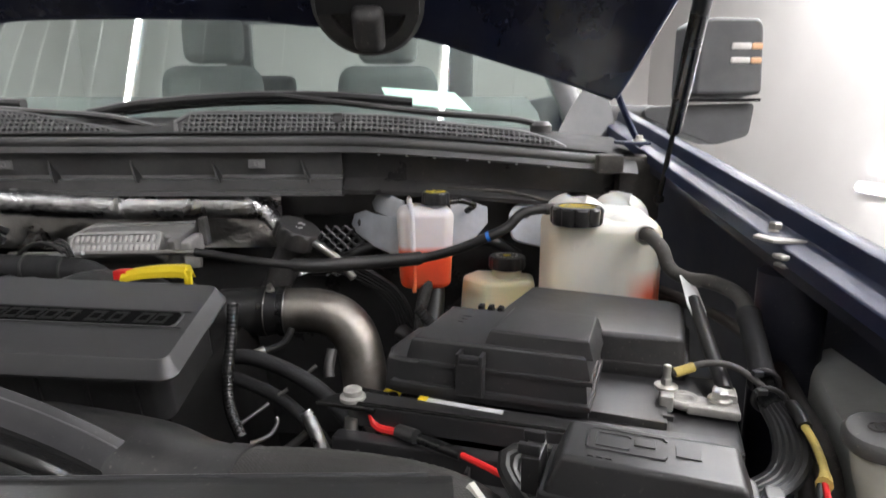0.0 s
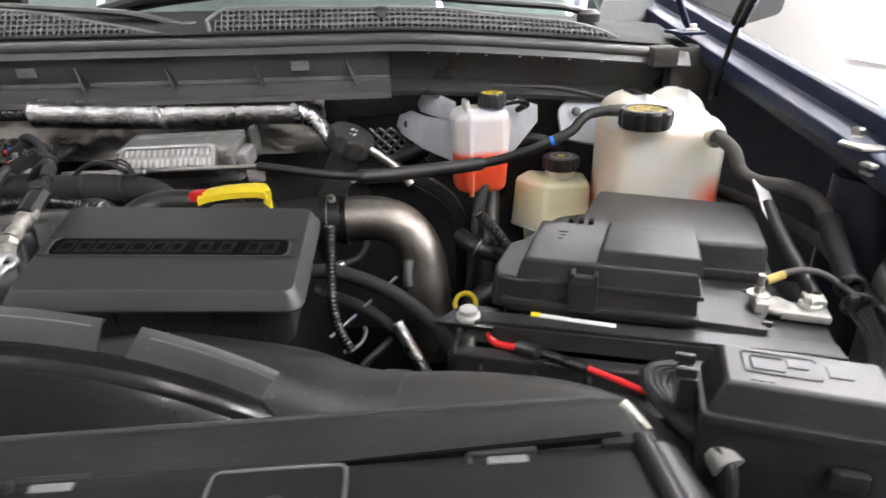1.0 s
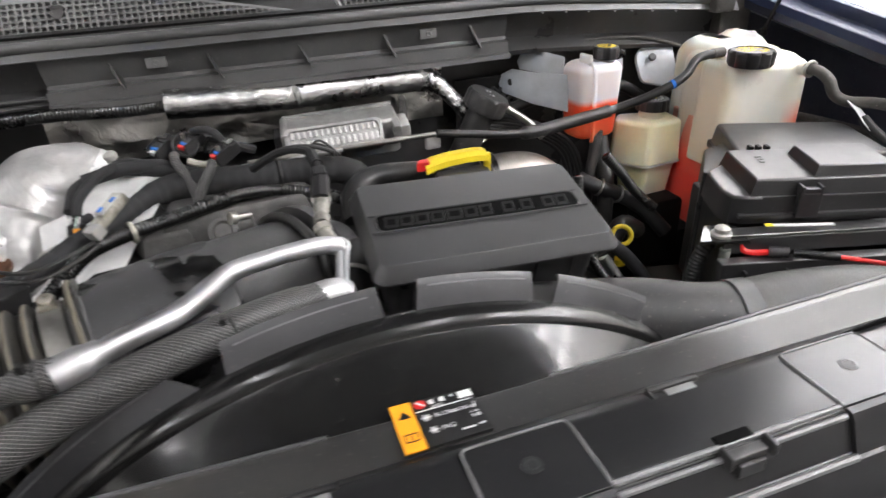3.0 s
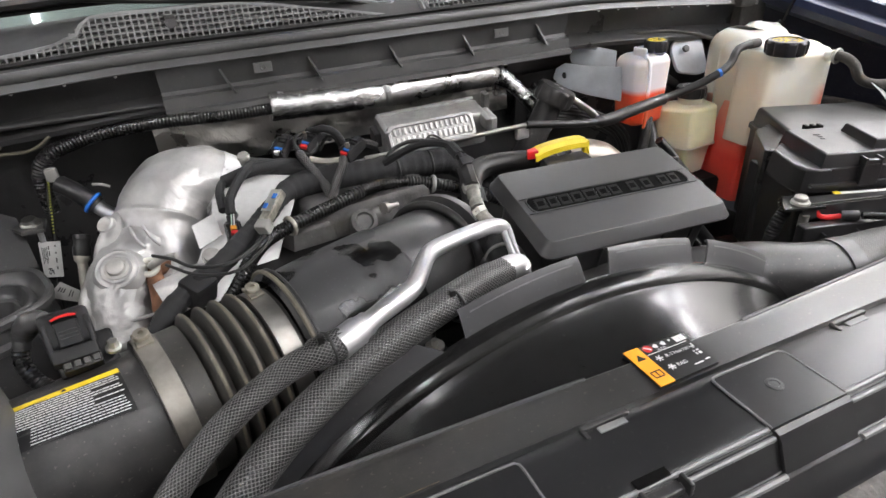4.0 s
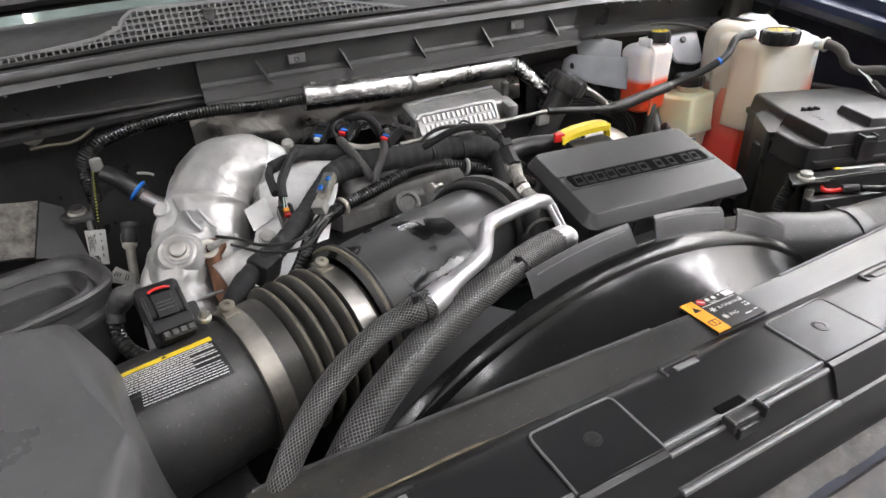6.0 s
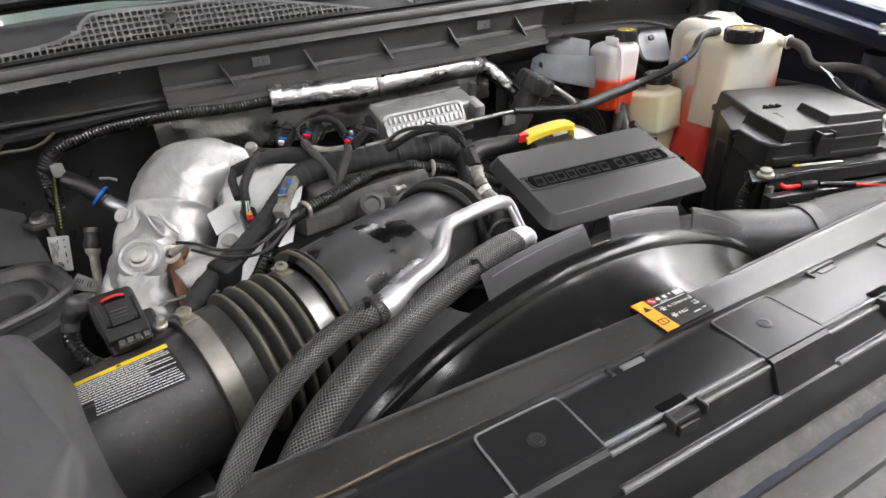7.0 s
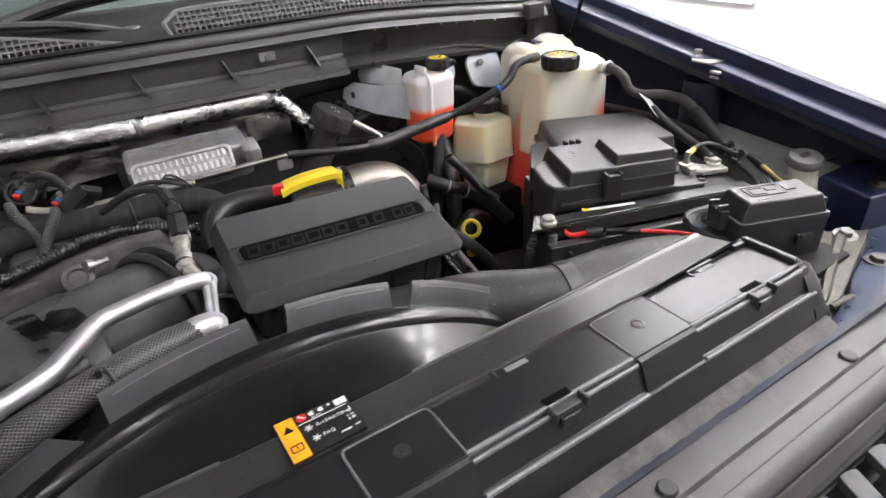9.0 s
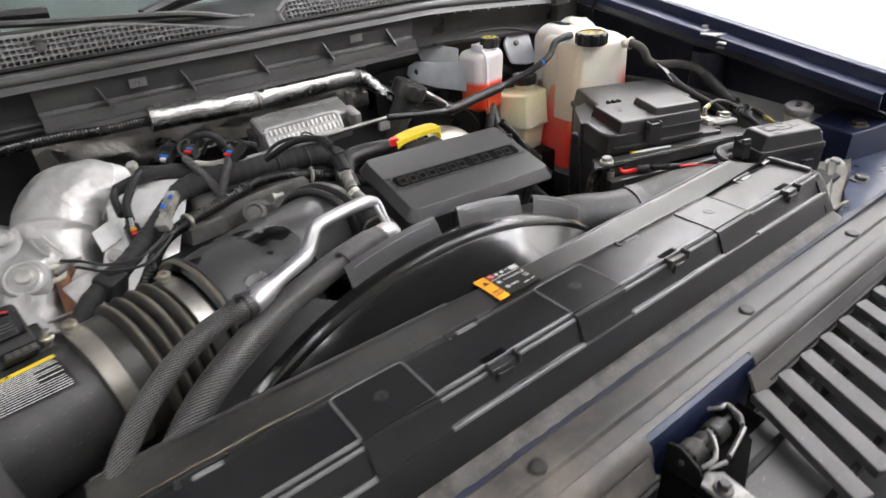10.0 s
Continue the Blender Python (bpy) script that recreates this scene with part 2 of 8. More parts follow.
    if bump > 0:
        bp = N.new("ShaderNodeBump")
        bp.inputs["Strength"].default_value, bp.inputs["Distance"].default_value = bump, 0.001
        Lk.new(fine.outputs["Fac"], bp.inputs["Height"])
        Lk.new(bp.outputs["Normal"], b.inputs["Normal"])
    return mt


def crinkled(name, base, rough, scale, strength, distance, metal=1.0):
    """Beaten or wrinkled sheet metal."""
    mt = material(name, base, rough, metal, blotch=9, blotch_amount=0.2, bump=0)
    nt = mt.node_tree
    co = nt.nodes.new("ShaderNodeTexCoord")
    n1 = nt.nodes.new("ShaderNodeTexNoise")
    n1.inputs["Scale"].default_value, n1.inputs["Detail"].default_value, n1.inputs["Distortion"].default_value = scale, 5, 1.2
    bp = nt.nodes.new("ShaderNodeBump")
    bp.inputs["Strength"].default_value, bp.inputs["Distance"].default_value = strength, distance
    nt.links.new(co.outputs["Object"], n1.inputs["Vector"])
    nt.links.new(n1.outputs["Fac"], bp.inputs["Height"])
    nt.links.new(bp.outputs["Normal"], nt.nodes["Principled BSDF"].inputs["Normal"])
    return mt


def braided(name, base, light, pitch=0.0052):
    """Woven sleeve: two crossing sets of strands in the tube's UV metres."""
    mt = bpy.data.materials.new(name)
    mt.use_nodes = True
    nt = mt.node_tree
    N, Lk = nt.nodes, nt.links
    b = N["Principled BSDF"]
    uv = N.new("ShaderNodeUVMap")
    sep = N.new("ShaderNodeSeparateXYZ")
    Lk.new(uv.outputs["UV"], sep.inputs["Vector"])
    waves = []
    for sign in (1, -1):
        ad = N.new("ShaderNodeMath")
        ad.operation = "MULTIPLY_ADD"
        ad.inputs[1].default_value = 1.1 * sign
        Lk.new(sep.outputs["X"], ad.inputs[0])
        Lk.new(sep.outputs["Y"], ad.inputs[2])
        sc = N.new("ShaderNodeMath")
        sc.operation = "MULTIPLY"
        sc.inputs[1].default_value = 2 * math.pi / pitch
        Lk.new(ad.outputs["Value"], sc.inputs[0])
        si = N.new("ShaderNodeMath")
        si.operation = "SINE"
        Lk.new(sc.outputs["Value"], si.inputs[0])
        waves.append(si)
    mulw = N.new("ShaderNodeMath")
    mulw.operation = "MAXIMUM"
    Lk.new(waves[0].outputs["Value"], mulw.inputs[0])
    Lk.new(waves[1].outputs["Value"], mulw.inputs[1])
    mr = N.new("ShaderNodeMapRange")
    mr.inputs["From Min"].default_value, mr.inputs["From Max"].default_value = 0.68, 1.0
    Lk.new(mulw.outputs["Value"], mr.inputs["Value"])
    mx = N.new("ShaderNodeMix")
    mx.data_type = "RGBA"
    mx.inputs["A"].default_value, mx.inputs["B"].default_value = (*base, 1), (*light, 1)
    Lk.new(mr.outputs["Result"], mx.inputs["Factor"])
    Lk.new(mx.outputs["Result"], b.inputs["Base Color"])
    b.inputs["Roughness"].default_value = 0.42
    bp = N.new("ShaderNodeBump")
    bp.inputs["Strength"].default_value, bp.inputs["Distance"].default_value = 0.9, 0.0012
    Lk.new(mr.outputs["Result"], bp.inputs["Height"])
    Lk.new(bp.outputs["Normal"], b.inputs["Normal"])
    return mt


def cloudy_tank(name, base, fluid, level, soft=0.004, reach=None, glow_end=None):
    """Milky plastic; below the level, in world height, the fluid inside shows through (only past reach, in x); the last
    range, in x, tints one end's colour amber for light passing through.
    """
    mt = material(name, base, 0.38, 0, grain=400, bump=0.03, blotch=7, blotch_amount=0.06, sss=1.0)
    nt = mt.node_tree
    N, Lk = nt.nodes, nt.links
    b = N["Principled BSDF"]
    old = b.inputs["Base Color"].links[0].from_socket
    geo = N.new("ShaderNodeNewGeometry")
    sep = N.new("ShaderNodeSeparateXYZ")
    Lk.new(geo.outputs["Position"], sep.inputs["Vector"])
    mr = N.new("ShaderNodeMapRange")
    mr.inputs["From Min"].default_value, mr.inputs["From Max"].default_value = level + soft, level - soft
    Lk.new(sep.outputs["Z"], mr.inputs["Value"])
    mx = N.new("ShaderNodeMix")
    mx.data_type = "RGBA"
    mx.inputs["B"].default_value = (*fluid, 1)
    Lk.new(old, mx.inputs["A"])
    factor = mr.outputs["Result"]
    if reach:
        rm = N.new("ShaderNodeMapRange")
        rm.inputs["From Min"].default_value, rm.inputs["From Max"].default_value = reach
        Lk.new(sep.outputs["X"], rm.inputs["Value"])
        both = N.new("ShaderNodeMath")
        both.operation = "MULTIPLY"
        Lk.new(rm.outputs["Result"], both.inputs[0])
        Lk.new(factor, both.inputs[1])
        factor = both.outputs["Value"]
    if glow_end:
        sm_ = N.new("ShaderNodeMapRange")
        sm_.inputs["From Min"].default_value, sm_.inputs["From Max"].default_value = glow_end
        sm_.inputs["To Max"].default_value = 0.4
        Lk.new(sep.outputs["X"], sm_.inputs["Value"])
        sx = N.new("ShaderNodeMix")
        sx.data_type = "RGBA"
        sx.inputs["B"].default_value = (0.72, 0.56, 0.34, 1)
        Lk.new(old, sx.inputs["A"])
        Lk.new(sm_.outputs["Result"], sx.inputs["Factor"])
        Lk.new(sx.outputs["Result"], mx.inputs["A"])
    Lk.new(factor, mx.inputs["Factor"])
    Lk.new(mx.outputs["Result"], b.inputs["Base Color"])
    return mt


def worn_patches(name, base, patch, scale=11.0):
    """Dull plastic with wet-looking glossy black patches."""
    mt = material(name, base, 0.5, grain=800, bump=0.1, dust=0.08, dust_color=(0.2, 0.2, 0.2))
    nt = mt.node_tree
    N, Lk = nt.nodes, nt.links
    b = N["Principled BSDF"]
    old, orough = b.inputs["Base Color"].links[0].from_socket, b.inputs["Roughness"].links[0].from_socket
    co = N.new("ShaderNodeTexCoord")
    n1 = N.new("ShaderNodeTexNoise")
    n1.inputs["Scale"].default_value, n1.inputs["Detail"].default_value, n1.inputs["Distortion"].default_value = scale, 9, 0.25
    Lk.new(co.outputs["Object"], n1.inputs["Vector"])
    mr = N.new("ShaderNodeMapRange")
    mr.inputs["From Min"].default_value, mr.inputs["From Max"].default_value = 0.46, 0.56
    Lk.new(n1.outputs["Fac"], mr.inputs["Value"])
    mx = N.new("ShaderNodeMix")
    mx.data_type = "RGBA"
    mx.inputs["B"].default_value = (*patch, 1)
    Lk.new(old, mx.inputs["A"])
    Lk.new(mr.outputs["Result"], mx.inputs["Factor"])
    Lk.new(mx.outputs["Result"], b.inputs["Base Color"])
    rx = N.new("ShaderNodeMix")
    rx.inputs[3].default_value = 0.14
    Lk.new(orough, rx.inputs[2])
    Lk.new(mr.outputs["Result"], rx.inputs[0])
    Lk.new(rx.outputs[0], b.inputs["Roughness"])
    return mt


def glowing(name, color, strength):
    mt = bpy.data.materials.new(name)
    mt.use_nodes = True
    b = mt.node_tree.nodes["Principled BSDF"]
    b.inputs["Base Color"].default_value = (*color, 1)
    b.inputs["Emission Color"].default_value = (*color, 1)
    b.inputs["Emission Strength"].default_value = strength
    return mt


M_WALL = material("white_wall_paint", (0.60, 0.585, 0.565), 0.6, grain=300, bump=0.1, blotch=1.2, blotch_amount=0.03)
M_CEIL = material("white_ceiling_panel", (0.8, 0.8, 0.79), 0.7, grain=200, bump=0.1, blotch=1.0, blotch_amount=0.04)
M_FLOOR = material("grey_epoxy_floor", (0.36, 0.36, 0.36), 0.25, grain=60, bump=0.05, blotch=2, blotch_amount=0.12)
M_TUBE = glowing("lamp_tube", (0.985, 0.965, 0.98), TUBE_GLOW)
M_BLACK = material("black_moulded_plastic", (0.021, 0.021, 0.022), 0.36, grain=1400, bump=0.12, dust=0.04, coat=0.18, coat_rough=0.3, spec=0.42)
M_BLACKD = material("black_plastic_dusty", (0.024, 0.024, 0.025), 0.42, grain=1200, bump=0.2, dust=0.12, coat=0.25, coat_rough=0.35)
M_COVER = material("engine_cover_plastic", (0.020, 0.020, 0.021), 0.46, grain=1800, bump=0.2, blotch=4, blotch_amount=0.1, spread=0.05, dust=0.012, coat=0.3, coat_rough=0.38)
M_GLOSS = material("gloss_black_plastic", (0.009, 0.009, 0.009), 0.22, grain=500, bump=0.004, blotch=2.5, dust=0.015, spread=0.05, coat=0.25, coat_rough=0.12, spec=0.4)
M_RAD = material("radiator_cover_plastic", (0.015, 0.015, 0.016), 0.29, grain=1300, bump=0.008, dust=0.012, blotch=3, spread=0.025, coat=0.15, coat_rough=0.22, spec=0.28)
M_DARK = material("dark_engine_parts", (0.006, 0.006, 0.006), 0.6, grain=300, bump=0.2, dust=0.01, spec=0.2)
M_RUBBER = material("black_rubber", (0.012, 0.012, 0.012), 0.46, grain=700, bump=0.15, dust=0.03)
M_RUBBERD = material("dusty_rubber", (0.030, 0.028, 0.026), 0.62, grain=700, bump=0.2, dust=0.22)
M_TAPE = material("cloth_tape", (0.020, 0.020, 0.021), 0.7, grain=1500, bump=0.5, blotch=40, blotch_amount=0.3, spec=0.35)
M_LOOM = material("ribbed_conduit", (0.009, 0.009, 0.009), 0.28, grain=500, bump=0.05)
M_BRAID = braided("braided_sleeve", (0.005, 0.005, 0.005), (0.23, 0.225, 0.22), 0.0043)
M_EMB = material("faint_black_relief", (0.005, 0.005, 0.005), 0.5, grain=600, bump=0.05, spec=0.12)
M_VOID = material("deep_shade_black", (0.0035, 0.0035, 0.0035), 0.9, grain=600, bump=0.1, spec=0.05)
M_BELLOWS = material("bellows_rubber", (0.030, 0.029, 0.027), 0.42, grain=600, bump=0.1, dust=0.14, dust_color=(0.25, 0.22, 0.16))
M_ALU = material("aluminium_pipe", (0.54, 0.54, 0.55), 0.5, 1.0, grain=900, bump=0.08, blotch=30, blotch_amount=0.14)
M_CAST = material("cast_aluminium", (0.58, 0.57, 0.56), 0.52, 0.85, grain=350, bump=0.9, blotch=30, blotch_amount=0.25)
M_STEEL = material("brushed_steel_pipe", (0.33, 0.305, 0.275), 0.47, 1.0, grain=300, bump=0.15, blotch=12, blotch_amount=0.35)
M_CLAMP = material("clamp_steel", (0.34, 0.33, 0.31), 0.42, 1.0, grain=900, bump=0.08, blotch=25, blotch_amount=0.2)
M_LEAD = material("dull_lead", (0.42, 0.41, 0.38), 0.6, 0.5, grain=500, bump=0.4, blotch=40, blotch_amount=0.3)
M_HOSE = braided("woven_hose_cover", (0.034, 0.033, 0.031), (0.056, 0.053, 0.048), 0.0034)
M_ZINC = material("zinc_bolt", (0.60, 0.59, 0.55), 0.38, 1.0, grain=900, bump=0.1)
M_SHIELD = crinkled("embossed_heat_shield", (0.46, 0.455, 0.445), 0.46, 15, 0.42, 0.012, 0.55)
M_DULLS2 = material("dull_zinc_head", (0.42, 0.41, 0.385), 0.5, 0.6, grain=600, bump=0.2, blotch=40, blotch_amount=0.25)
M_PLATE = crinkled("grey_shield_plate", (0.80, 0.80, 0.79), 0.5, 16, 0.3, 0.010, 0.2)
M_FOIL = crinkled("aluminium_foil_wrap", (0.62, 0.62, 0.62), 0.27, 85, 0.6, 0.004)
M_FOILD = crinkled("dirty_foil_sheet", (0.52, 0.505, 0.48), 0.32, 34, 0.5, 0.007)
M_RUST = material("rusty_iron", (0.16, 0.075, 0.04), 0.75, 0.2, grain=400, bump=0.5, blotch=30, blotch_amount=0.5)
M_TANK = cloudy_tank("milky_coolant_tank", (0.80, 0.775, 0.70), (0.86, 0.20, 0.10), 1.236, 0.02, (0.283, 0.318), (0.212, 0.178))
M_TANKLOW = cloudy_tank("milky_tank_column", (0.90, 0.42, 0.30), (0.86, 0.10, 0.07), 1.150, 0.06)
M_ORANGE = cloudy_tank("orange_fluid_bottle", (0.76, 0.71, 0.71), (0.95, 0.13, 0.05), 1.258, 0.006)
M_BRAKE = material("yellowed_bottle", (0.98, 0.86, 0.60), 0.4, grain=400, bump=0.03, blotch=12, blotch_amount=0.08, sss=1.0)
M_WHITEP = material("translucent_white_bracket", (0.60, 0.62, 0.65), 0.4, grain=400, bump=0.03, sss=0.5)
M_YELLOW = material("yellow_plastic", (0.68, 0.52, 0.02), 0.42, grain=600, bump=0.05, blotch_amount=0.08)
M_YLABEL = material("yellow_print", (0.80, 0.60, 0.03), 0.5, bump=0)
M_OLABEL = material("orange_print", (0.85, 0.33, 0.015), 0.45, bump=0, blotch_amount=0.05)
M_WPRINT = material("white_print", (0.75, 0.75, 0.75), 0.5, bump=0, blotch_amount=0.05)
M_KPRINT = material("black_print", (0.012, 0.012, 0.012), 0.35, bump=0)
M_RED = material("red_wire", (0.65, 0.02, 0.02), 0.4, grain=600, bump=0.03)
M_BLUE = material("blue_plastic", (0.02, 0.17, 0.62), 0.4, grain=600, bump=0.03)
M_GREYC = material("grey_connector", (0.26, 0.255, 0.24), 0.5, grain=600, bump=0.05)
M_PAINT = material("dark_blue_metallic_paint", (0.009, 0.015, 0.044), 0.40, 0.15, grain=2500, bump=0.02, coat=0.07, coat_rough=0.16, spec=0.28, dust=0.03, blotch_amount=0.1)
M_PAINTIN = material("dark_blue_inner_paint", (0.014, 0.016, 0.030), 0.42, 0.1, grain=900, bump=0.05, blotch=3, dust=0.08)
M_PAINTL = material("lit_blue_paint", (0.014, 0.026, 0.066), 0.34, 0.1, grain=700, bump=0.1, blotch=14, blotch_amount=0.5, dust=0.12, dust_color=(0.13, 0.12, 0.11), coat=0.25, coat_rough=0.25)
M_GALV = material("galvanised_strap", (0.075, 0.073, 0.062), 0.5, 0.6, grain=500, bump=0.25, blotch=35, blotch_amount=0.6, dust=0.08)
M_ECM = material("control_unit_alloy", (0.40, 0.395, 0.385), 0.45, 0.8, grain=400, bump=0.5, blotch=25, blotch_amount=0.25)
M_PAINTW = material("worn_blue_paint", (0.016, 0.021, 0.040), 0.55, 0.1, grain=300, bump=0.3, blotch=25, blotch_amount=0.5, dust=0.4, dust_color=(0.085, 0.072, 0.06))
M_DULLSTEEL = material("dull_dark_steel", (0.10, 0.098, 0.095), 0.5, 0.6, grain=400, bump=0.2, blotch=30, blotch_amount=0.3)
M_CASTD = material("grimy_cast_alloy", (0.090, 0.088, 0.086), 0.5, 0.2, grain=350, bump=0.7, blotch=22, blotch_amount=0.5, dust=0.1)
M_DIRTPAD = material("dirty_grey_felt", (0.11, 0.105, 0.095), 0.85, grain=260, bump=0.8, blotch=45, blotch_amount=0.9, dust=0.5)
M_INLET = material("grey_inlet_plastic", (0.050, 0.050, 0.051), 0.36, grain=1200, bump=0.1, dust=0.08)
M_TRACER = material("yellow_tracer", (0.50, 0.52, 0.08), 0.5, bump=0)
M_CAPD = material("dusty_grey_cap", (0.10, 0.10, 0.10), 0.6, grain=700, bump=0.2, dust=0.2)
M_GRIME = material("grimy_ledge", (0.060, 0.058, 0.056), 0.5, grain=200, bump=0.7, blotch=30, blotch_amount=0.7, dust=0.22, dust_color=(0.20, 0.165, 0.13), spec=0.25)
M_TRIM = material("grey_bumper_trim", (0.046, 0.045, 0.048), 0.42, grain=1500, bump=0.2, blotch=7, blotch_amount=0.35, dust=0.95, dust_color=(0.20, 0.165, 0.125), spec=0.5, fades=(-0.35, 0.25))
M_SLAT = material("grey_grille_plastic", (0.036, 0.036, 0.037), 0.5, grain=1500, bump=0.2, dust=0.08)
M_LEDGE = material("grey_ledge_plastic", (0.20, 0.20, 0.20), 0.45, grain=1500, bump=0.2, dust=0.10)
M_VENT = material("grey_vent_plastic", (0.15, 0.15, 0.15), 0.5, grain=1200, bump=0.1, dust=0.05)
M_COWL = material("cowl_plastic", (0.062, 0.062, 0.063), 0.38, grain=1200, bump=0.12, dust=0.08, coat=0.2, coat_rough=0.3)
M_FIREWALL = material("dark_painted_steel", (0.034, 0.034, 0.035), 0.34, grain=300, bump=0.25, blotch=5, blotch_amount=0.4, spread=0.15, dust=0.06)
M_CLEANER = material("grey_housing_plastic", (0.080, 0.080, 0.082), 0.32, grain=900, bump=0.08, blotch=5, blotch_amount=0.12, dust=0.06)
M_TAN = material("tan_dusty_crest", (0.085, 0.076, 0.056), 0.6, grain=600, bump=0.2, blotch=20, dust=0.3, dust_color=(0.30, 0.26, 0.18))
M_GLASS = material("windscreen_glass", (0.80, 0.95, 0.90), 0.02, bump=0, blotch_amount=0.0, spread=0.0, transmission=1.0, ior=1.5)
M_SEAT = material("dark_seat_cloth", (0.11, 0.115, 0.112), 0.8, grain=500, bump=0.4)
M_DASH = material("dark_dashboard", (0.06, 0.06, 0.06), 0.5, grain=800, bump=0.2)
M_MIRROR = material("grey_mirror_shell", (0.095, 0.095, 0.097), 0.45, grain=1200, bump=0.15)
M_LAMPW = material("clear_lamp_lens", (0.75, 0.72, 0.68), 0.2, bump=0)
M_LAMPA = material("amber_lamp_lens", (0.80, 0.48, 0.28), 0.25, bump=0)
M_CREAMD = material("dull_cream_pipe", (0.42, 0.40, 0.35), 0.5, 0.2, grain=500, bump=0.2, blotch=30, blotch_amount=0.3)
M_CREAM = material("cream_filler_neck", (0.62, 0.60, 0.52), 0.45, grain=400, bump=0.03, sss=0.2)
M_TEAL = material("green_sticker", (0.58, 0.80, 0.68), 0.5, bump=0)

CX = -0.515  # the truck's centre line


def mirrored(x):
    return 2 * CX - x


# ---- the workshop ----
part("floor", box(-0.5, 2, -0.05, 12, 16, 0.1, 0), M_FLOOR)
part("ceiling", join_bm(box(-0.5, 2, 3.65, 12, 16, 0.1, 0), *[box(-5.3 + 0.3 * i, 2, 3.59, 0.035, 15.7, 0.03, 0) for i in range(30)]), M_CEIL, smooth=False)
part("wall_east", box(3.6, 2, 1.8, 0.2, 16, 3.6, 0), M_WALL)
part("wall_west", box(-5.6, 2, 1.8, 0.2, 16, 3.6, 0), M_WALL)
part("wall_north", box(-1, 9.9, 1.8, 9.0, 0.2, 3.6, 0), M_WALL)
part("wall_south", box(-1, -5.9, 1.8, 9.0, 0.2, 3.6, 0), M_WALL)
for nm in ("floor", "ceiling", "wall_east", "wall_west", "wall_north", "wall_south"):
    ob = bpy.data.objects[nm]
    tagged(ob, {"floor": "smooth grey epoxy workshop floor", "ceiling": "flat white workshop ceiling"}.get(nm, "plain white painted workshop wall"), nm.split("_")[0], kind="structure")


def tube_lamp(x, y, z, length, pair=0.0):
    lamp = thing("tube_lamp", "long white fluorescent lamp fixed to the ceiling" if not pair else "unseen twin-tube ceiling lamp added to brighten the right side", "lamp", (x, y, z), "ceiling tube lamps")
    part("housing", box(x, y, z + 0.035, 0.10 + 2 * pair, length + 0.06, 0.05, 0.006), M_WHITEP, lamp)
    for o in ((-pair, pair) if pair else (0,)):
        part("tube", tube([(x + o, y - length / 2, z), (x + o, y + length / 2, z)], 0.02, 10, 0.5), M_TUBE, lamp, "glowing white tube")


for ly in (-0.9, 1.8, 4.5):
    for lx in (-3.6, -1.9, 0.4):
        tube_lamp(lx, ly, 3.5, 2.3)
    for lx in (1.5, 2.3, 3.1):
        tube_lamp(lx, ly, 3.5, 2.3, 0.06)
wl = thing("wall_lamp", "white tube lamp fixed low along the wall", "lamp", (3.44, 3.6, 0.95))
part("housing", box(3.47, 3.6, 0.95, 0.05, 2.3, 0.09, 0.006), M_WHITEP, wl)
part("tube", tube([(3.43, 2.5, 0.95), (3.43, 4.7, 0.95)], 0.022, 10, 0.5), M_TUBE, wl, "glowing white tube")


M_TABS = material("satin_grey_plastic", (0.040, 0.040, 0.043), 0.40, grain=1200, bump=0.08, dust=0.05)
# ---- the radiator cover at the front ----
rad = thing("radiator_cover", "black plastic radiator shroud cover with square panels and clips", "cover", (CX, 0.28, 1.2))


RX0, RX1 = -1.035, 0.008
prof = [(0.386, 1.120), (0.3885, 1.205), (0.3885, 1.2215), (0.3870, 1.2245), (0.3845, 1.2255), (0.3810, 1.2248), (0.3760, 1.2245), (0.3500, 1.2300), (0.3250, 1.2352), (0.3160, 1.2410), (0.3110, 1.2460), (0.30, 1.248), (0.262, 1.2485), (0.2495, 1.2480), (0.2470, 1.2465), (0.2455, 1.2440), (0.2395, 1.2440), (0.2380, 1.2428), (0.2330, 1.2300), (0.2285, 1.2196), (0.2265, 1.2184), (0.2205, 1.2182), (0.2190, 1.2168), (0.2150, 1.2050), (0.2085, 1.1885), (0.2075, 1.1835), (0.2095, 1.1800), (0.2110, 1.150)]


def cover_sag(x):
    k = abs(x - CX) / 0.52
    return -0.0035 * k ** 2


xs = [RX0 + (RX1 - RX0) * i / 72 for i in range(73)]


def lip(x, y, z):
    """The back flange narrows and lies flatter towards the fan barrel."""
    q = 1 - min(1.0, max(0.0, (abs(x - CX) - 0.03) / 0.44))
    if y <= 0.325:
        return (x, y, z + cover_sag(x))
    return (x, 0.325 + (y - 0.325) * (1 - 0.42 * q), z + cover_sag(x) + (0.0140 * q * min(1.0, (y - 0.325) / 0.05) if z > 1.2 else 0.0))


M_RADD = material("dusty_cover_plastic", (0.021, 0.021, 0.021), 0.33, grain=500, bump=0.08, dust=0.34, dust_color=(0.15, 0.135, 0.11), blotch=9, blotch_amount=0.3, spread=0.08, coat=0.2, coat_rough=0.25, fades=(-0.42, -0.03))
M_SILT = material("tan_road_silt", (0.145, 0.12, 0.08), 0.85, grain=300, bump=0.6, blotch=40, blotch_amount=0.6)
M_RIB = material("edge_highlight_plastic", (0.13, 0.13, 0.133), 0.4, grain=900, bump=0.1, blotch=25, blotch_amount=0.3, dust=0.06)
cut_at = 9
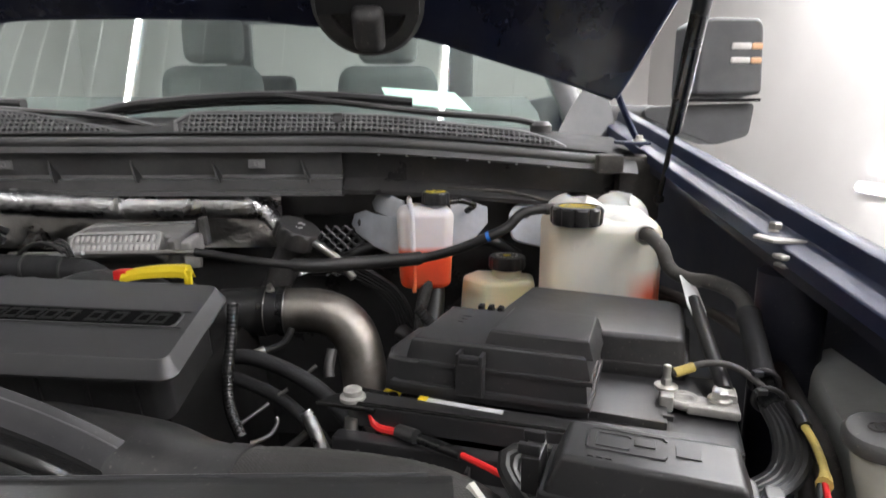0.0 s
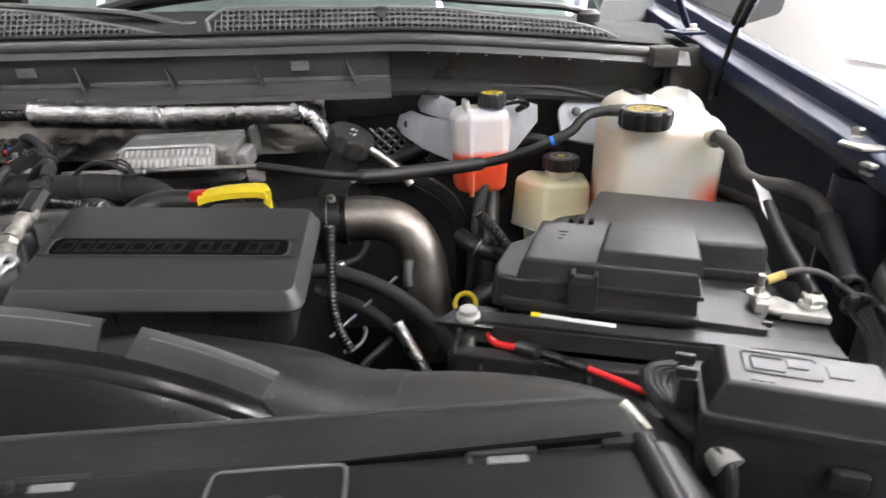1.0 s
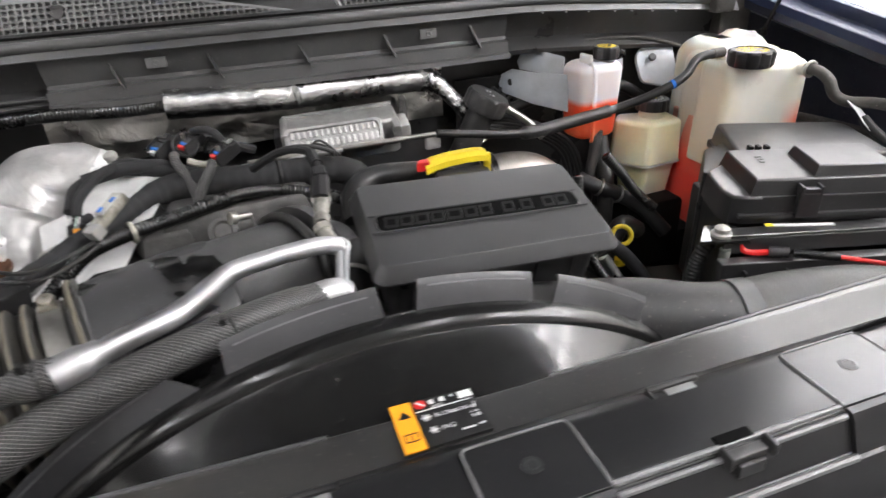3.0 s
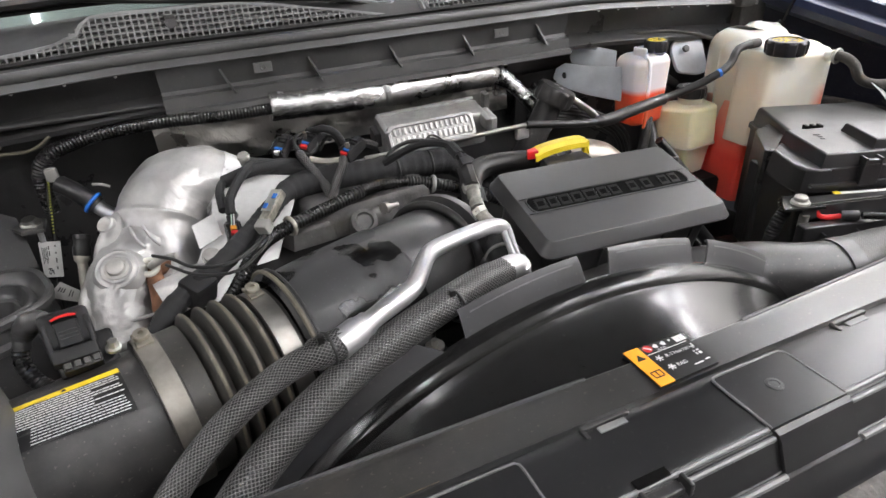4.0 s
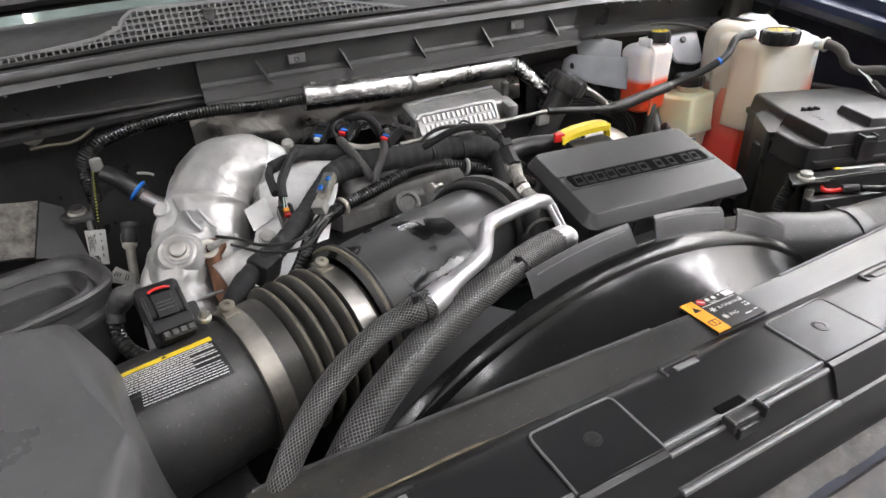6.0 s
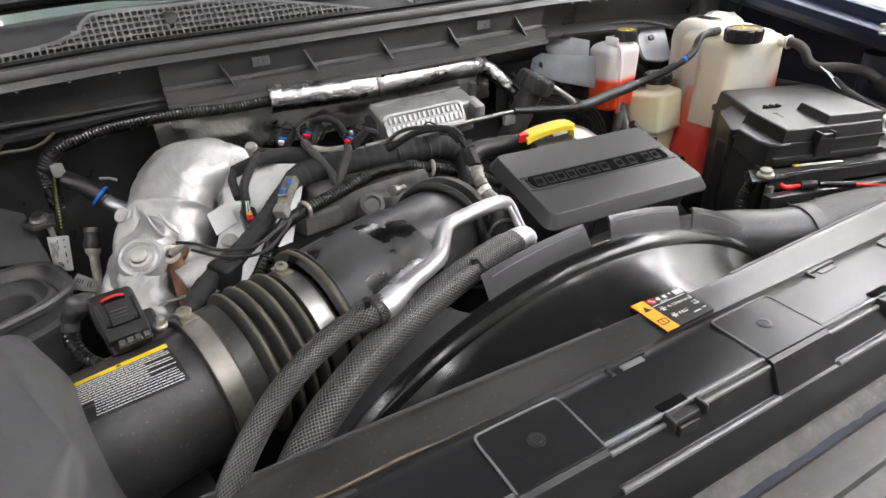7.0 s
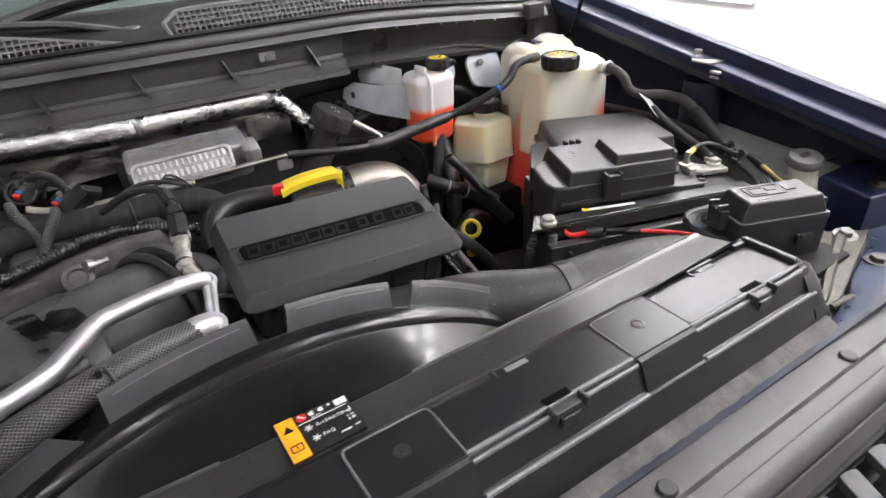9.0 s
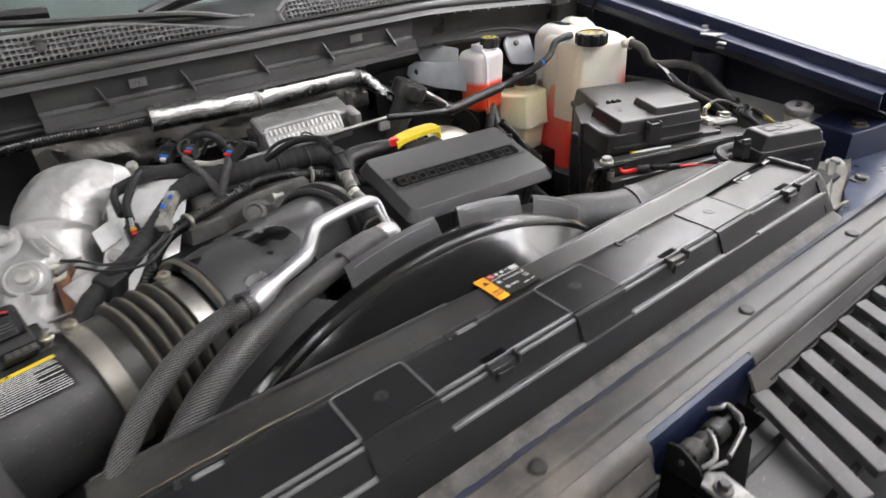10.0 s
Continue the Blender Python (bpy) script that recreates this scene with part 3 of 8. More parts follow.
part("top_panel", sheet([[lip(x, y, z) for y, z in prof[cut_at - 1:]] for x in xs], 0.004), M_RAD, rad)
part("back_flange", sheet([[lip(x, y, z) for y, z in prof[:cut_at]] for x in xs], 0.004), M_RADD, rad, "flange coated with road dust at one end")
part("silt_line", sheet([[lip(x, 0.3262, 1.2364), lip(x, 0.3262 + 0.0055 * max(0.08, 0.5 + noise.noise((x * 14, 3.1, 0)) + 0.35 * noise.noise((x * 70, 1.7, 0))) * math.sin(math.pi * (x + 1.0305) / 0.235) ** 0.6, 1.2355)] for x in [-1.0299 + 0.2297 * i / 120 for i in range(121)]], 0.0004), M_SILT, rad, "line of tan silt in the fold")
# pads that stand square on the panel, each with a push pin
for i, px in enumerate((-0.786, CX, -0.238)):
    pz = 1.2485 + cover_sag(px)
    pad = part("pad", prism([(px - 0.041, 0.2435), (px + 0.041, 0.2435), (px + 0.041, 0.3050), (px - 0.041, 0.3050)], pz - 0.003, pz + 0.0010, 0.0006), M_RAD, rad)
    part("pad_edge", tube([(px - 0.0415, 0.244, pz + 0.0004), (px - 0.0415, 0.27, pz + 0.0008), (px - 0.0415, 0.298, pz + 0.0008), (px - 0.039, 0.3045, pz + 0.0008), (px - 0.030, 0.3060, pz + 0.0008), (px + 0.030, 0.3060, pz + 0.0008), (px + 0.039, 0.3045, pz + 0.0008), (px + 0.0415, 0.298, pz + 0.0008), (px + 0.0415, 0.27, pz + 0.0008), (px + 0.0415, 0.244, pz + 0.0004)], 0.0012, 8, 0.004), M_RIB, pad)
    part("push_pin", lathe([(0, 0), (0.0075, 0), (0.0075, 0.0006), (0.0045, 0.001), (0.004, 0.0005), (0.002, 0.0004), (0, 0.0012)], 16, Matrix.Translation((px, 0.277, pz + 0.0008))), M_BLACK, pad)
    # the front of each pad reaches down over the edge
    part("pad_front", sheet([[(px + s * 0.041, y - 0.0035, z + 0.002 + cover_sag(px)) for y, z in ((0.246, 1.2465), (0.241, 1.2450), (0.2375, 1.2400), (0.226, 1.2130), (0.2130, 1.186))] for s in (-1, 1)], 0.003), M_RAD, rad)
# clips and slots
for sx in (-0.948, -0.663, -0.379, -0.097):
    z = 1.2475 + cover_sag(sx)
    slot = part("slot", join_bm(box(sx, 0.3095, z, 0.046, 0.005, 0.006, 0.0015), box(sx - 0.022, 0.305, z - 0.0005, 0.004, 0.011, 0.005, 0.001)), M_BLACK, rad)
    part("slot_mouth", box(sx + 0.003, 0.3030, z + 0.0006, 0.026, 0.0065, 0.0016, 0.0006), M_VENT, slot)
for sx in (-0.950, -0.666, -0.372, -0.086):
    z = 1.245 + cover_sag(sx)
    hole = part("clip_hole", box(sx - 0.002, 0.2500, z + 0.0032, 0.030, 0.0085, 0.0026, 0.0008), M_VOID, rad)
    part("clip", join_bm(box(sx, 0.238, z - 0.001, 0.030, 0.009, 0.007, 0.002), box(sx - 0.018, 0.237, z + 0.001, 0.004, 0.013, 0.012, 0.0015), box(sx + 0.018, 0.237, z + 0.001, 0.004, 0.013, 0.012, 0.0015),
                         box(sx, 0.232, z - 0.009, 0.022, 0.004, 0.012, 0.0015)), M_BLACK, rad)
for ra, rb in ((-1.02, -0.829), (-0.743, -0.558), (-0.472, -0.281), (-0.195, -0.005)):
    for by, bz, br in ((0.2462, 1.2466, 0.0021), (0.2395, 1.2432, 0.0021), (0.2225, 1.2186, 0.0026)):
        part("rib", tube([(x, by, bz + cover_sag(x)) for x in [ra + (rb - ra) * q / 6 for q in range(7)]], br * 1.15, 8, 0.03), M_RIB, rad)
part("slit", prism([(-0.239, 0.3055), (-0.13, 0.3095), (-0.015, 0.3135), (-0.015, 0.3185), (-0.13, 0.3125), (-0.239, 0.3065)], 1.2440, 1.2488, 0), M_VOID, rad, "dark gap in the cover")
part("seam", box((RX0 + RX1) / 2, 0.2445, 1.2430, RX1 - RX0 - 0.06, 0.0030, 0.0030, 0.001), M_BLACK, rad)
# the ends curl down
for side, ex in ((1, RX1), (-1, RX0)):
    pr = [(0.318, 1.150), (0.318, 1.2375), (0.245, 1.2415), (0.232, 1.228), (0.2085, 1.1885), (0.2110, 1.150)]
    part("end_cap", sheet([[(ex + side * d, y, z - e) for y, z in pr] for d, e in ((-0.012, -0.002), (0.008, 0.0), (0.018, 0.006), (0.022, 0.02), (0.022, 0.09))], 0.003), M_RAD, rad)
for a, b, mt in ((-0.455, -0.01, M_TABS), (-0.640, -1.03, M_TABS)):
    part("flange_bead", tube([lip(a + (b - a) * k / 14, 0.3860, 1.2250) for k in range(15)], 0.0022, 8, 0.01), mt, rad)
part("end_rib", box(-0.003, 0.282, 1.2455, 0.012, 0.070, 0.012, 0.004, segs=3), M_RAD, rad)
part("end_rib", box(-0.012, 0.313, 1.2445, 0.036, 0.010, 0.008, 0.002, segs=2), M_RAD, rad)

# ---- fan shroud behind it: a barrel with upright tabs ----
shroud = thing("fan_shroud", "glossy black plastic fan shroud arch with upright grey tabs", "shroud", (-0.55, 0.44, 1.0))
FC, FR = (-0.565, 0.766), 0.494


def arc_point(a, r, y):
    return (FC[0] + r * math.sin(a), y, FC[1] + r * math.cos(a))


rows = []
for i in range(61):
    a = radians(-62 + 124 * i / 60)
    rows.append([arc_point(a, FR - 0.0420, 0.326), arc_point(a, FR - 0.0325, 0.333), arc_point(a, FR - 0.0310, 0.340), arc_point(a, FR - 0.0290, 0.365), arc_point(a, FR - 0.0265, 0.395), arc_point(a, FR - 0.0195, 0.425), arc_point(a, FR - 0.0115, 0.441), arc_point(a, FR - 0.0100, 0.4425), arc_point(a, FR - 0.0040, 0.4445), arc_point(a, FR - 0.0005, 0.449),
                 arc_point(a, FR + 0.001, 0.460), arc_point(a, FR, 0.464), arc_point(a, FR - 0.006, 0.466), arc_point(a, FR - 0.03, 0.466)])
part("barrel", sheet(rows, 0.003), M_GLOSS, shroud, "glossy black arched barrel")
for x0, x1 in ((-0.925, -0.726), (-0.711, -0.569), (-0.541, -0.422), (-0.402, -0.282)):
    a0, a1 = math.asin((x0 - FC[0]) / FR), math.asin((x1 - FC[0]) / FR)
    pts = []
    for k in range(11):
        t = k / 10
        a = a0 + (a1 - a0) * t
        b = a0 + (a1 - a0) * (0.05 + (0.93 if x0 > -0.9 else 0.83) * t)
        low, top = Vector(arc_point(a, FR - 0.004, 0.461)), Vector(arc_point(b, FR + 0.024, 0.4765))
        pts.append([tuple(low), tuple(low.lerp(top, 0.45)), tuple(low.lerp(top, 0.9)), tuple(top + Vector((0, 0.0015, 0.0005))), tuple(top + Vector((0, 0.004, -0.002)))])
    tab = part("tab", sheet(pts, 0.0026), M_TABS, shroud, "satin grey-black tab")
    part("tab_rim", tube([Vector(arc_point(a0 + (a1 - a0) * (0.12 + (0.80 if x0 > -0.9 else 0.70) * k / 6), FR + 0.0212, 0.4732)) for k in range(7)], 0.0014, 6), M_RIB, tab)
part("gusset", mesh_bm([(-0.262, 0.466, 1.186), (-0.236, 0.465, 1.150), (-0.268, 0.462, 1.150), (-0.262, 0.472, 1.186), (-0.236, 0.471, 1.150), (-0.268, 0.468, 1.150)], [(0, 1, 2), (5, 4, 3), (0, 3, 4, 1), (1, 4, 5, 2), (2, 5, 3, 0)]), M_BLACKD, shroud, smooth=False)

# ---- warning sticker on the cover ----
stk = thing("warning_sticker", "black and orange refrigerant warning sticker on black plastic", "sticker", (-0.557, 0.35, 1.2370))
SZ = 1.2392
part("sheet", prism([(-0.590, 0.3255), (-0.5225, 0.3265), (-0.5225, 0.3735), (-0.590, 0.3755)], SZ - 0.003, SZ, 0), M_KPRINT, stk)
part("orange_band", prism([(-0.590, 0.3255), (-0.5735, 0.3255), (-0.5735, 0.3755), (-0.590, 0.3755)], SZ - 0.001, SZ + 0.0004, 0), M_OLABEL, stk)
part("warning_triangle", mesh_bm([(-0.5865, 0.3585, SZ + .0007), (-0.5765, 0.3585, SZ + .0007), (-0.5815, 0.367, SZ + .0007)], [(0, 1, 2)]), M_KPRINT, stk)
part("warning_frame", join_bm(box(-0.5815, 0.335, SZ + .0005, 0.009, 0.0012, .0003, 0), box(-0.5815, 0.3425, SZ + .0005, 0.009, 0.0012, .0003, 0), box(-0.5865, 0.339, SZ + .0005, 0.0012, 0.008, .0003, 0), box(-0.5765, 0.339, SZ + .0005, 0.0012, 0.008, .0003, 0), box(-0.5815, 0.339, SZ + .0005, 0.0012, 0.005, .0003, 0)), M_KPRINT, stk)
part("prohibition_disc", lathe([(0, 0), (0.0048, 0), (0.0048, 0.0003), (0, 0.0003)], 20, Matrix.Translation((-0.5665, 0.3695, SZ + .0002))), M_RED, stk)
part("disc_bar", box(0, 0, 0, 0.0075, 0.0016, .0003, 0, Matrix.Translation((-0.5665, 0.3695, SZ + .0007)) @ pose(0, 0, 0, 0, 0, -45)), M_WPRINT, stk)
for wx, wy, w, h in ((-0.557, .3695, .006, .006), (-0.548, .3695, .006, .006), (-0.540, .3705, .003, .007)):
    part("pictogram", lathe([(0, 0), (w * .5, 0), (w * .5, .0003), (0, .0003)], 7, Matrix.Translation((wx, wy, SZ + .0002)), lobes=4, lobe_depth=0.35), M_WPRINT, stk)
part("book_pictogram", join_bm(box(-0.5325, .3685, SZ + .0003, .0055, .0075, .0003, 0), box(-0.5265, .3685, SZ + .0003, .0055, .0075, .0003, 0)), M_WPRINT, stk)
part("rule", box(-0.549, .3622, SZ + .0003, .046, .0008, .0003, 0), M_WPRINT, stk)
for txt, wx, wy, sz in (("AUTO", -0.559, .3632, .0035), ("R-134a", -0.5585, .3525, .0058), ("0.700 kg", -0.5425, .3525, .0048), ("PAG", -0.5575, .3385, .0058)):
    part("printed_words", words(txt, sz, Matrix.Translation((wx, wy, SZ + .0003)), .0001), M_WPRINT, stk, smooth=False)
for wx, wy in ((-0.5655, .3545), (-0.5635, .3405)):
    part("snowflake", join_bm(*[box(0, 0, 0, .0075, .0011, .0003, 0, Matrix.Translation((wx, wy, SZ + .0003)) @ pose(0, 0, 0, 0, 0, a)) for a in (0, 60, 120)]), M_WPRINT, stk)
part("code_block", join_bm(*[box(-0.531 + .0016 * i, .3415 + .0016 * j, SZ + .0003, .0013, .0013, .0003, 0) for i in range(5) for j in range(5) if (i * 3 + j * 5 + i * j) % 3]), M_WPRINT, stk)
part("small_print", join_bm(box(-0.5385, .3335, SZ + .0003, .010, .0015, .0003, 0), box(-0.5275, .3345, SZ + .0003, .005, .0015, .0003, 0), box(-0.526, .3555, SZ + .0003, .0012, .005, .0003, 0)), M_WPRINT, stk)

# ---- nose of the truck: painted rail, trim, latch and grille ----
nose = thing("front_support", "dark blue painted radiator support beam under dusty grey trim", "body panel", (CX, 0.2, 1.1))
part("dusty_ledge", sheet([[(x, y, z) for y, z in ((0.216, 1.150), (0.2135, 1.1815), (0.207, 1.1830), (0.199, 1.1800), (0.1905, 1.1745), (0.1885, 1.150))] for x in (-1.20, CX, 0.02)], 0.003), M_GRIME, nose)
worn = random.Random(9)
part("painted_beam", sheet([[(x, 0.1905 + 0.0015 * worn.random(), 1.150), (x, 0.1900 + 0.0022 * worn.random(), 1.1752), (x, 0.1830, 1.1768), (x, 0.1815, 1.150)] for x in [-1.3 + 0.0075 * i for i in range(218)]], 0.003), M_PAINTW, nose, "worn dark blue painted steel rail")
trim = thing("bumper_trim", "long grey textured plastic trim panel behind the grille", "trim", (CX, 0.13, 1.15))
tp = [(0.175, 1.160), (0.1745, 1.184), (0.1735, 1.1945), (0.170, 1.1985), (0.146, 1.203), (0.140, 1.2025), (0.1375, 1.1985), (0.1355, 1.1990), (0.121, 1.1985), (0.1195, 1.2000), (0.112, 1.198), (0.103, 1.191), (0.098, 1.178), (0.096, 1.150)]


def trim_row(x, cut=0):
    return [(x, y + (0.004 * ((x - CX) / 0.6) ** 2), z - 0.014 * ((x - CX) / 0.6) ** 2) for y, z in (tp[:-cut] if cut else tp)]


for a, b, short in ((-1.30, -0.598, 0), (-0.598, -0.412, 3), (-0.412, 0.32, 0)):
    part("panel", sheet([trim_row(a + (b - a) * i / 16, short) for i in range(17)], 0.003), M_TRIM, trim)
for bx in (-0.703, -0.349, -0.06):
    part("button", lathe([(0.009, 0), (0.009, 0.003), (0.0075, 0.0045), (0, 0.005)], 18, Matrix.Translation((bx, 0.150, 1.2015 - 0.014 * ((bx - CX) / 0.6) ** 2))), M_RUBBER, trim)
for a, b in ((-1.3, -0.61), (-0.435, 0.30)):
    part("front_lip", sheet([[(x, 0.096 - d * 0.6 + 0.004 * ((x - CX) / 0.6) ** 2, 1.190 - d - 0.014 * ((x - CX) / 0.6) ** 2) for d in (0.0, 0.006, 0.012, 0.018, 0.024)] for x in [a + (b - a) * i / 16 for i in range(17)]], 0.003), M_TRIM, trim)
latch = thing("hood_latch", "black steel hood latch with return springs under blue rail", "latch", (-0.51, 0.075, 1.12))
part("recess", sheet([[(x, y, z) for y, z in ((0.116, 1.1965), (0.1065, 1.1935), (0.1025, 1.186), (0.1005, 1.160), (0.1000, 1.10))] for x in [-0.598 + 0.0186 * i for i in range(11)]], 0.003), M_PAINT, latch, "dark blue painted recess wall")
M_STEELD = material("grimy_spring_steel", (0.20, 0.195, 0.19), 0.45, 0.7, grain=400, bump=0.2, blotch=40, blotch_amount=0.4)
M_LATCHP = material("scuffed_plate_steel", (0.26, 0.255, 0.25), 0.5, 0.5, grain=400, bump=0.3, blotch=60, blotch_amount=0.5, dust=0.1)
NOSE_EYE = (-0.97, -0.099, 1.654)
settle([latch], NOSE_EYE, 1.035)
part("backing", box(-0.487, 0.093, 1.096, 0.150, 0.044, 0.058, 0.004), M_VOID, latch)
part("base_plate", prism([(-0.566, 0.108), (-0.566, 0.055), (-0.545, 0.030), (-0.462, 0.066), (-0.440, 0.108)], 1.128, 1.133, 0.0015), M_VOID, latch)
part("housing", prism([(-0.560, 0.106), (-0.560, 0.082), (-0.545, 0.070), (-0.528, 0.070), (-0.524, 0.106)], 1.133, 1.146, 0.002), M_VOID, latch)
part("side_plate", mesh_bm([(x, y, z) for x in (-0.561, -0.558) for y, z in ((0.107, 1.133), (0.107, 1.166), (0.092, 1.170), (0.070, 1.158), (0.058, 1.133))], [(0, 1, 2, 3, 4), (9, 8, 7, 6, 5)] + [(k, k + 5, (k + 1) % 5 + 5, (k + 1) % 5) for k in range(5)]), M_DARK, latch, smooth=False)
part("side_plate", mesh_bm([(x, y, z) for x in (-0.470, -0.467) for y, z in ((0.107, 1.133), (0.107, 1.158), (0.095, 1.164), (0.080, 1.150), (0.074, 1.133))], [(0, 1, 2, 3, 4), (9, 8, 7, 6, 5)] + [(k, k + 5, (k + 1) % 5 + 5, (k + 1) % 5) for k in range(5)]), M_DARK, latch, smooth=False)
part("pivot_pin", tube([(-0.562, 0.089, 1.152), (-0.466, 0.092, 1.152)], 0.0032, 10, 0.02), M_DULLSTEEL, latch)
for a, b, r in ((-0.552, -0.532, 0.0125), (-0.528, -0.516, 0.0100), (-0.508, -0.488, 0.0115)):
    turns = int((b - a) / 0.0030)
    part("spring", tube([(a + (b - a) * k / (turns * 10), 0.090 + r * math.cos(k * math.pi / 5), 1.152 + r * math.sin(k * math.pi / 5)) for k in range(turns * 10 + 1)], 0.0012, 6, 0.003), M_DULLSTEEL, latch, "coiled steel spring")
part("hook", join_bm(tube([(-0.556, 0.071, 1.158), (-0.540, 0.067, 1.162), (-0.522, 0.080, 1.164), (-0.514, 0.092, 1.162)], 0.0026, 8), tube([(-0.550, 0.068, 1.154), (-0.530, 0.060, 1.156)], 0.0022, 8)), M_STEELD, latch, "worn steel hook")
part("lever", join_bm(tube([(-0.522, 0.062, 1.156), (-0.500, 0.066, 1.160), (-0.482, 0.070, 1.162)], 0.0028, 8), tube([(-0.488, 0.108, 1.163), (-0.478, 0.098, 1.166), (-0.470, 0.098, 1.166), (-0.470, 0.082, 1.162), (-0.478, 0.074, 1.160)], 0.0024, 8)), M_STEELD, latch, "bent steel lever")
part("bolt_plate", prism([(-0.566, 0.064), (-0.549, 0.070), (-0.537, 0.058), (-0.541, 0.020), (-0.568, 0.024)], 1.1455, 1.1490, 0.0012), M_LATCHP, latch, "scuffed grey steel bolt plate")
part("bolt", bolt((-0.556, 0.047, 1.149), r=0.0065, flange=0.0095), M_DULLSTEEL, latch)
part("release_cable", loom([(-0.470, 0.100, 1.150), (-0.452, 0.104, 1.146), (-0.436, 0.108, 1.130), (-0.430, 0.110, 1.10)], 0.0045), M_LOOM, latch)
grille = thing("grille", "black slatted radiator grille seen from behind and above", "grille", (CX, 0.0, 1.1))
part("backing", box(-0.35, -0.02, 1.085, 1.7, 0.20, 0.01, 0.002), M_DARK, grille)
for i in list(range(-14, -4)) + list(range(14)):
    part("slat", box(0, 0, 0, 0.0222, 0.136, 0.012, 0.002, Matrix.Translation((-0.4530 + 0.0496 * i, 0.0210, 1.160)) @ pose(0, 0, 0, 3, 0, -21.4)), M_SLAT, grille)
for ga, gb in ((-1.3, -0.605), (-0.405, 0.33)):
    part("gap_blocker", box((ga + gb) / 2, 0.087, 1.115, gb - ga, 0.006, 0.115, 0.002), M_DARK, grille)
for gy in (0.045, -0.02):
    part("cross_bar", box(-0.35, gy, 1.138, 1.7, 0.008, 0.02, 0.002), M_DARK, grille)
# ---- fenders: painted top rail and dark inner wall ----
def rail_z(y):
    return 1.324 + 0.172 * (y - 0.44)


def fender(name, label, side):
    f = thing(name, label, "fender", (0.46 if side > 0 else mirrored(0.46), 0.7, 0.9))
    fx = (lambda x: x) if side > 0 else mirrored
    ys = [0.30 + 1.15 * i / 16 for i in range(17)]

    def out(y):
        return 0.02 * (y - 0.65)

    top = [(0.392, -0.046), (0.394, -0.031), (0.397, -0.0285), (0.420, -0.0255), (0.425, -0.0225), (0.427, -0.010), (0.430, -0.003), (0.436, 0.0), (0.447, 0.0), (0.456, -0.003), (0.470, -0.010), (0.500, -0.030), (0.52, -0.07), (0.53, -0.3)]
    part("top_rail", sheet([[(fx(x + out(y)), y, rail_z(y) + z) for x, z in top] for y in ys], 0.002), M_PAINT, f, "dark blue painted rail with folded flange")
    wall = [(0.398, -0.034), (0.402, -0.062), (0.440, -0.076), (0.496, -0.10), (0.510, -0.19), (0.515, -0.5), (0.515, -0.70)]
    part("inner_wall", sheet([[(fx(x + out(y)), y, rail_z(y) + z) for x, z in wall] for y in ys], 0.003), M_PAINTIN, f, "dark inner fender wall")
    return f


fr = fender("fender", "dark blue painted fender beside the open engine bay", 1)
fl = fender("fender", "dark blue painted fender beside the open engine bay", -1)
for f, x in ((fr, 0.41), (fl, mirrored(0.41))):
    part("pillar", tube([(x + (0.03 if x > 0 else -0.03), 0.70, 1.29), (x + (0.035 if x > 0 else -0.035), 0.70, 0.9)], 0.04, 14), M_PAINTIN, f)
clipb = thing("fender_bracket", "bright zinc bracket with bolt on the fender flange", "bracket", (0.415, 0.71, 1.335))
part("plate", prism([(0.380, 0.680), (0.418, 0.674), (0.426, 0.740), (0.405, 0.748), (0.394, 0.725), (0.376, 0.712)], 1.330, 1.333, 0.001), M_DULLS2, clipb)
part("bolt", bolt((0.405, 0.722, 1.333), r=0.007), M_ZINC, clipb)
part("tongue", box(0.390, 0.668, 1.319, 0.026, 0.018, 0.005, 0.002), M_DULLS2, clipb)
part("tongue", box(0.393, 0.670, 1.310, 0.026, 0.016, 0.004, 0.002), M_DULLS2, clipb)
clipb.location += Vector((0.011, -0.014, 0.004))
settle([clipb], (0.418, 0.705, 1.331), 1.15)

# ---- cowl at the foot of the windscreen ----
cowl = thing("cowl_panel", "black plastic cowl panel with square-mesh air vents and rubber seal", "cowl", (CX, 1.12, 1.4))


def cowl_y(x):
    k = abs(x + 0.53) / 0.75
    return 1.083 + 0.045 * max(0.0, k - 0.35) ** 2


def cowl_dz(x):
    k = abs(x + 0.55)
    return -(0.030 if x > -0.55 else 0.020) * max(0.0, (k - 0.40) / 0.4) ** 1.3


cxs = [-1.42 + 1.80 * i / 60 for i in range(61)]
part("seal", tube([(x, cowl_y(x) - 0.002, 1.4375 + cowl_dz(x)) for x in [-1.40 + 1.74 * i / 24 for i in range(25)]], 0.0085, 10, 0.02), M_COWL, cowl, "black rubber bulb seal")
part("seal_lip", sheet([[(x, cowl_y(x) + dy, 1.43 + cowl_dz(x) + dz) for dy, dz in ((-0.010, -0.012), (-0.004, -0.002), (0.006, 0.010), (0.02, 0.018), (0.03, 0.018))] for x in cxs], 0.003), M_COWL, cowl)
part("shelf", sheet([[(x, cowl_y(x) + dy, 1.448 + cowl_dz(x) + dz) for dy, dz in ((0.012, 0.0), (0.022, 0.004), (0.05, 0.010), (0.16, 0.030), (0.26, 0.028), (0.27, -0.02))] for x in cxs], 0.004), M_DARK, cowl)
tw0, tw1 = -0.935, -0.168
trough = [(0.0, 1.424), (0.004, 1.400), (0.012, 1.378), (0.010, 1.372), (-0.004, 1.370), (-0.006, 1.352), (-0.014, 1.350), (-0.016, 1.342), (-0.004, 1.340), (0.02, 1.338)]
